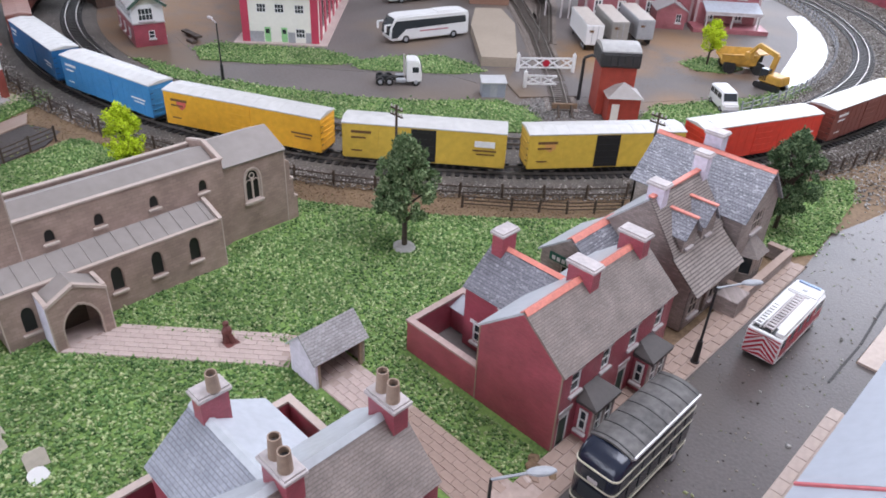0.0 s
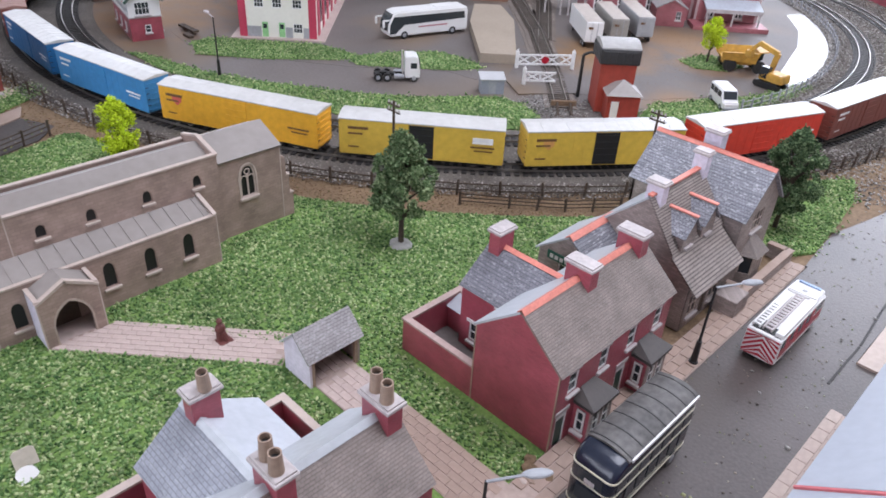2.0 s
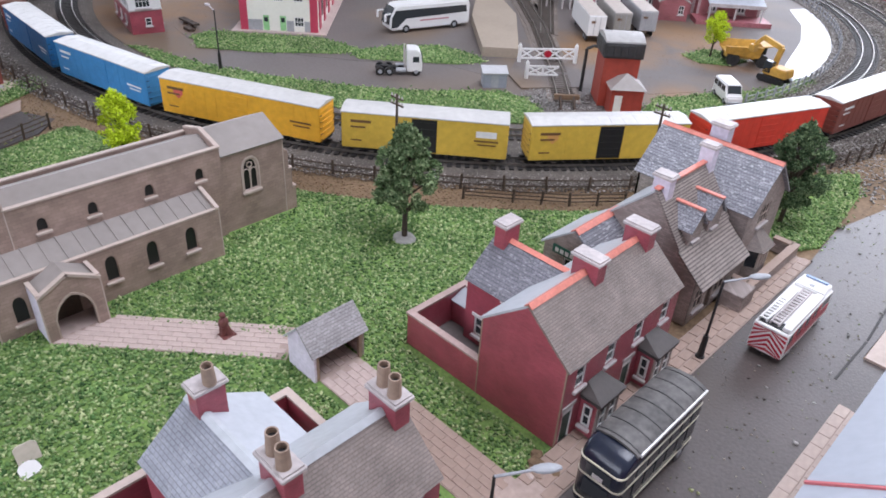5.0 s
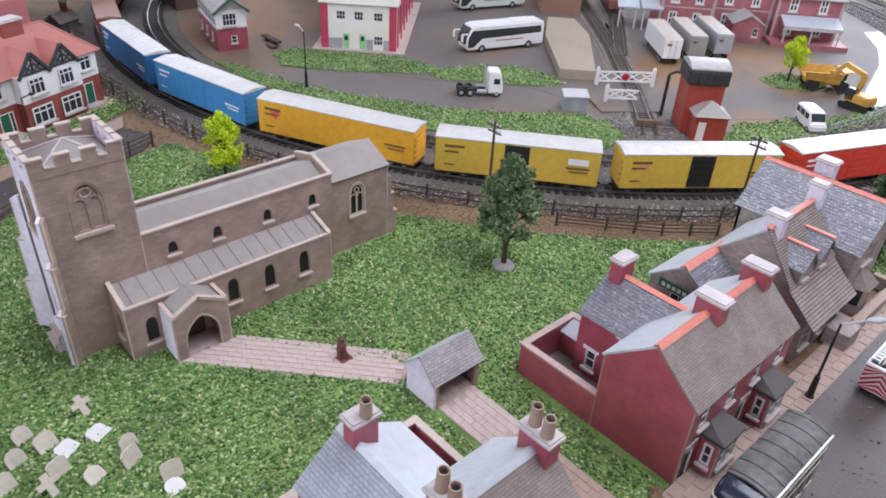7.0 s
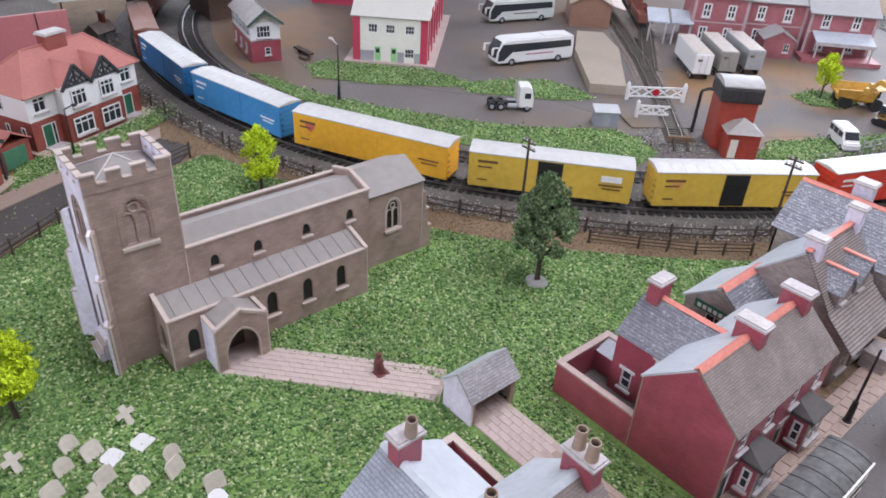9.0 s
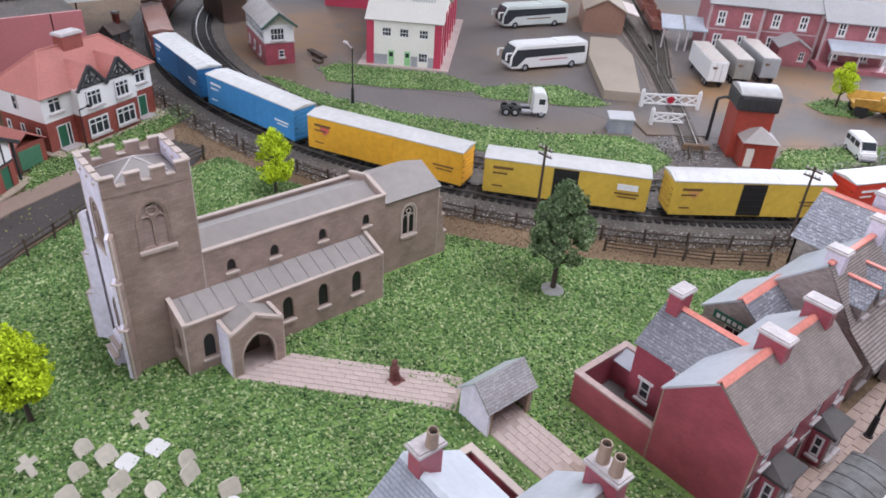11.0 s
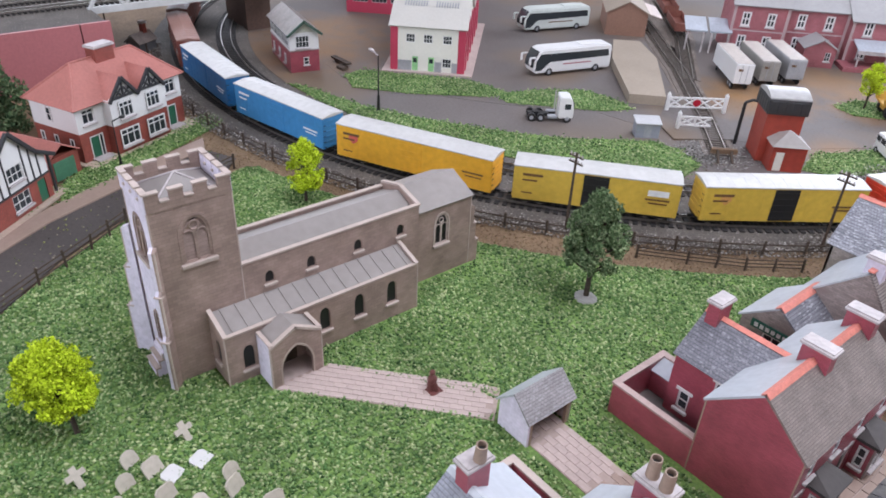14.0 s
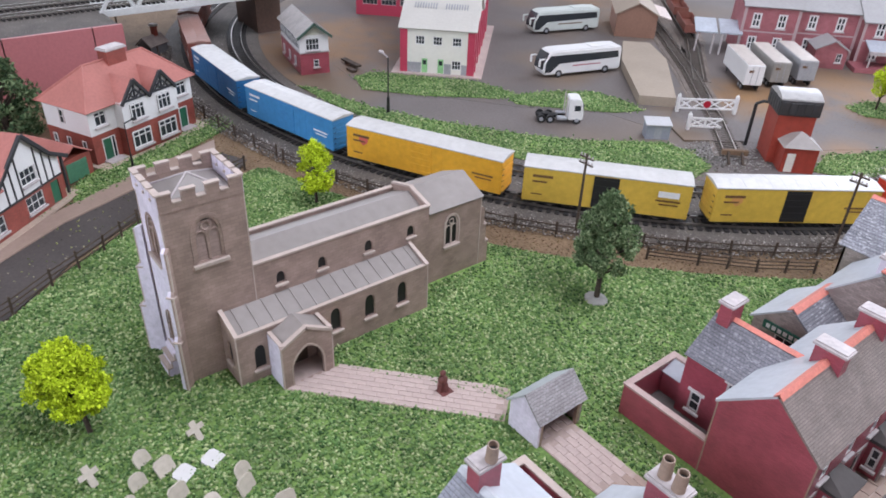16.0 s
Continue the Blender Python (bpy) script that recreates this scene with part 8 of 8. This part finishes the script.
# ---------------------------------------------------------------- high-level line in the corner
M_RETAIN = mat("dusky_red_retaining_card", (0.4, 0.14, 0.145), 0.55, 0.12, 250, 8)
rw = thing("retaining_wall", -121, 8, label="tall dusky red retaining wall below the high-level line", category="wall", kind="structure")
for a, b in ((-60, 8.8), (9.0, 20.8), (21.0, 25.2)):
    part("panel", box(B(), -121.6, -121.0, a, b, 0, 8.9), M_RETAIN, rw)
solid("embankment", box(B(), -147, -121.7, -60, 25.0, 0, 8.6), M_BALLAST, "grey ballasted embankment of the high-level line", "embankment", kind="structure", at=(-130, 0, 0))
hl = thing("railway_track", -133, 0, 8.6, label="straight high-level railway track on grey ballast", category="track")
for x in (-134.3, -132.6, -140.0, -138.3):
    part("rail", box(B(), x - 0.06, x + 0.06, -60, 60, 8.85, 9.15), M_RAIL, hl)
sl = B()
for i in range(150):
    for x in (-133.45, -139.15):
        box(sl, x - 1.5, x + 1.5, -60 + i * 0.8, -59.64 + i * 0.8, 8.6, 8.87)
tagged(part("sleeper_bed", sl, M_SLEEPER, hl), kind="stuff")
br = thing("girder_bridge", -135, 40, 8.2, label="pale grey steel girder bridge over the railway", category="bridge")
M_GIRD = mat("pale_grey_girder_paint", (0.52, 0.53, 0.52), 0.5, 0.12)
part("deck", box(B(), -142, -130.5, 25.0, 58.0, 8.0, 8.58), M_GIRD, br)
for x in (-130.3, -142.2):
    part("bottom_chord", box(B(), x - 0.3, x + 0.3, 24.6, 58.2, 7.9, 8.9), M_GIRD, br)
    part("top_chord", box(B(), x - 0.3, x + 0.3, 27.5, 55.5, 12.6, 13.2), M_GIRD, br)
    for i in range(6):
        y = 24.9 + i * 5.5
        part("diagonal", beam(B(), (x, y, 8.6), (x, y + 2.75, 12.8), 0.4), M_GIRD, br)
        part("diagonal", beam(B(), (x, y + 5.5, 8.6), (x, y + 2.75, 12.8), 0.4), M_GIRD, br)
part("abutment", box(B(), -145, -136, 53.5, 58.5, 0.0, 7.95), mat("dark_brown_brick", (0.1, 0.06, 0.045), 0.7, 0.25), br, "dark brown brick abutment")
dh = thing("lineside_hut", -133.0, 31.2, 0.0, 30, label="small slate-roofed lineside hut with red chimney", category="hut")
part("wall", sheet([(-1.4, 0), (1.4, 0), (1.4, 1.8), (0, 3.0), (-1.4, 1.8)], (), 4.0), mat("dark_grey_boarding", (0.1, 0.1, 0.105), 0.6), dh, local=True)
gable_roof(dh, "y", 0, 4.0, -1.4, 0, 1.4, 1.8, 3.0, 1.8, M_SLATE_Y, M_SLATE_Y, None, 0.3, 0.15, local=True)
chimney(dh, -0.4, 0.4, 2.5, 3.3, 2.4, 4.8, M_LBRICK, local=True)
boxcar(0, 12.4, C_BR, C_ROOFB, C_BR, "maroon freight boxcar on the high-level line", stripe=C_WHT, place=(-139.15, 2, 9.13, 90), group="high-level cars")

# ---------------------------------------------------------------- pavers and slabs
def paving(owner, m, origin, ang, rows, length, pw, ph, start=lambda r: 0.0, stop=None, gap=0.022, h=0.08):
    me = to_mesh("paver", box(B(), -pw / 2 + gap, pw / 2 - gap, -ph / 2 + gap, ph / 2 - gap, 0, h, 0.025), m)
    R = Matrix.Rotation(radians(ang), 4, "Z")
    inv = ROOT[owner].inverted()
    for r in range(rows):
        x = (0.5 if r % 2 else 0.0) * pw + start(r)
        end = stop(r) if stop else length
        while x + pw <= end + pw * 0.3:
            p = Matrix.Translation((origin[0], origin[1], origin[2])) @ R @ Matrix.Translation((x + pw / 2, (r + 0.5) * ph, rnd.uniform(-0.012, 0.012)))
            piece("paver", me, owner, inv @ p)
            x += pw


cp = solid("church_path", prism(B(), [(-45.2, 11.8), (-45.1, 16.75), (-34.9, 26.2), (-32.6, 23.4)], -0.1, 0.06), M_PAVEJ, "pinkish flagged card path from porch to lychgate", "path", kind="structure", at=(-40, 19, 0))
ang1 = math.degrees(math.atan2(11.6, 12.6))
paving(cp, M_PAVE, (-45.1, 11.95, 0.06), ang1, 7, 16.6, 1.08, 0.52, start=lambda r: 1.08 * round(r * 0.52 * math.tan(radians(ang1)) / 1.08), gap=0.016, stop=lambda r: 16.8 - r * 0.12)
lf = solid("lane_path", prism(B(), [(-32.2, 23.7), (-32.2, 27.5), (-29.2, 27.45), (-14.5, 27.5), (-14.5, 23.9), (-29.2, 23.9)], -0.1, 0.06), M_PAVEJ, "pinkish flagged path running from lychgate to the street", "path", kind="structure", at=(-22, 25.6, 0))
paving(lf, M_PAVE, (-29.2, 23.95, 0.06), 0, 6, 5.2, 1.05, 0.59, gap=0.013, h=0.035)
paving(lf, M_PAVEMENT, (-23.95, 23.95, 0.06), 0, 6, 9.3, 1.05, 0.59, gap=0.013, h=0.035)
paving(lf, M_PAVE, (-32.1, 23.95, 0.06), 0, 6, 2.6, 1.05, 0.59, gap=0.016)
ps = bpy.data.objects["pavement"]
paving(ps, M_PAVEMENT, (-11.95, 27.6, 0.14), 90, 3, 39, 1.3, 0.84, h=0.08, gap=0.03)

fp = bpy.data.objects["pavement.001"]
paving(fp, M_FARPAVE, (-1.5, 33.0, 0.22), 90, 2, 16.2, 1.3, 0.84, h=0.05, gap=0.02)

# broken stones and scraps at the terrace corner
for i, (x, y, r, c) in enumerate(((-14.3, 29.2, 0.5, M_EARTH), (-13.7, 28.6, 0.35, M_POT), (-13.2, 29.6, 0.3, M_EARTH), (-14.0, 28.2, 0.28, M_EDGE), (-14.8, 29.9, 0.4, M_EARTH))):
    bm = ball(B(), (x, y, r * 0.5), r, 1, (1.3, 0.9, 0.7))
    for v in bm.verts:
        v.co += Vector((rnd.uniform(-0.1, 0.1), rnd.uniform(-0.1, 0.1), rnd.uniform(-0.05, 0.05)))
    solid("rubble", bm, c, "small brown scrap of rubble at the terrace corner", "rubble", "rubble scraps", at=(x, y, 0))
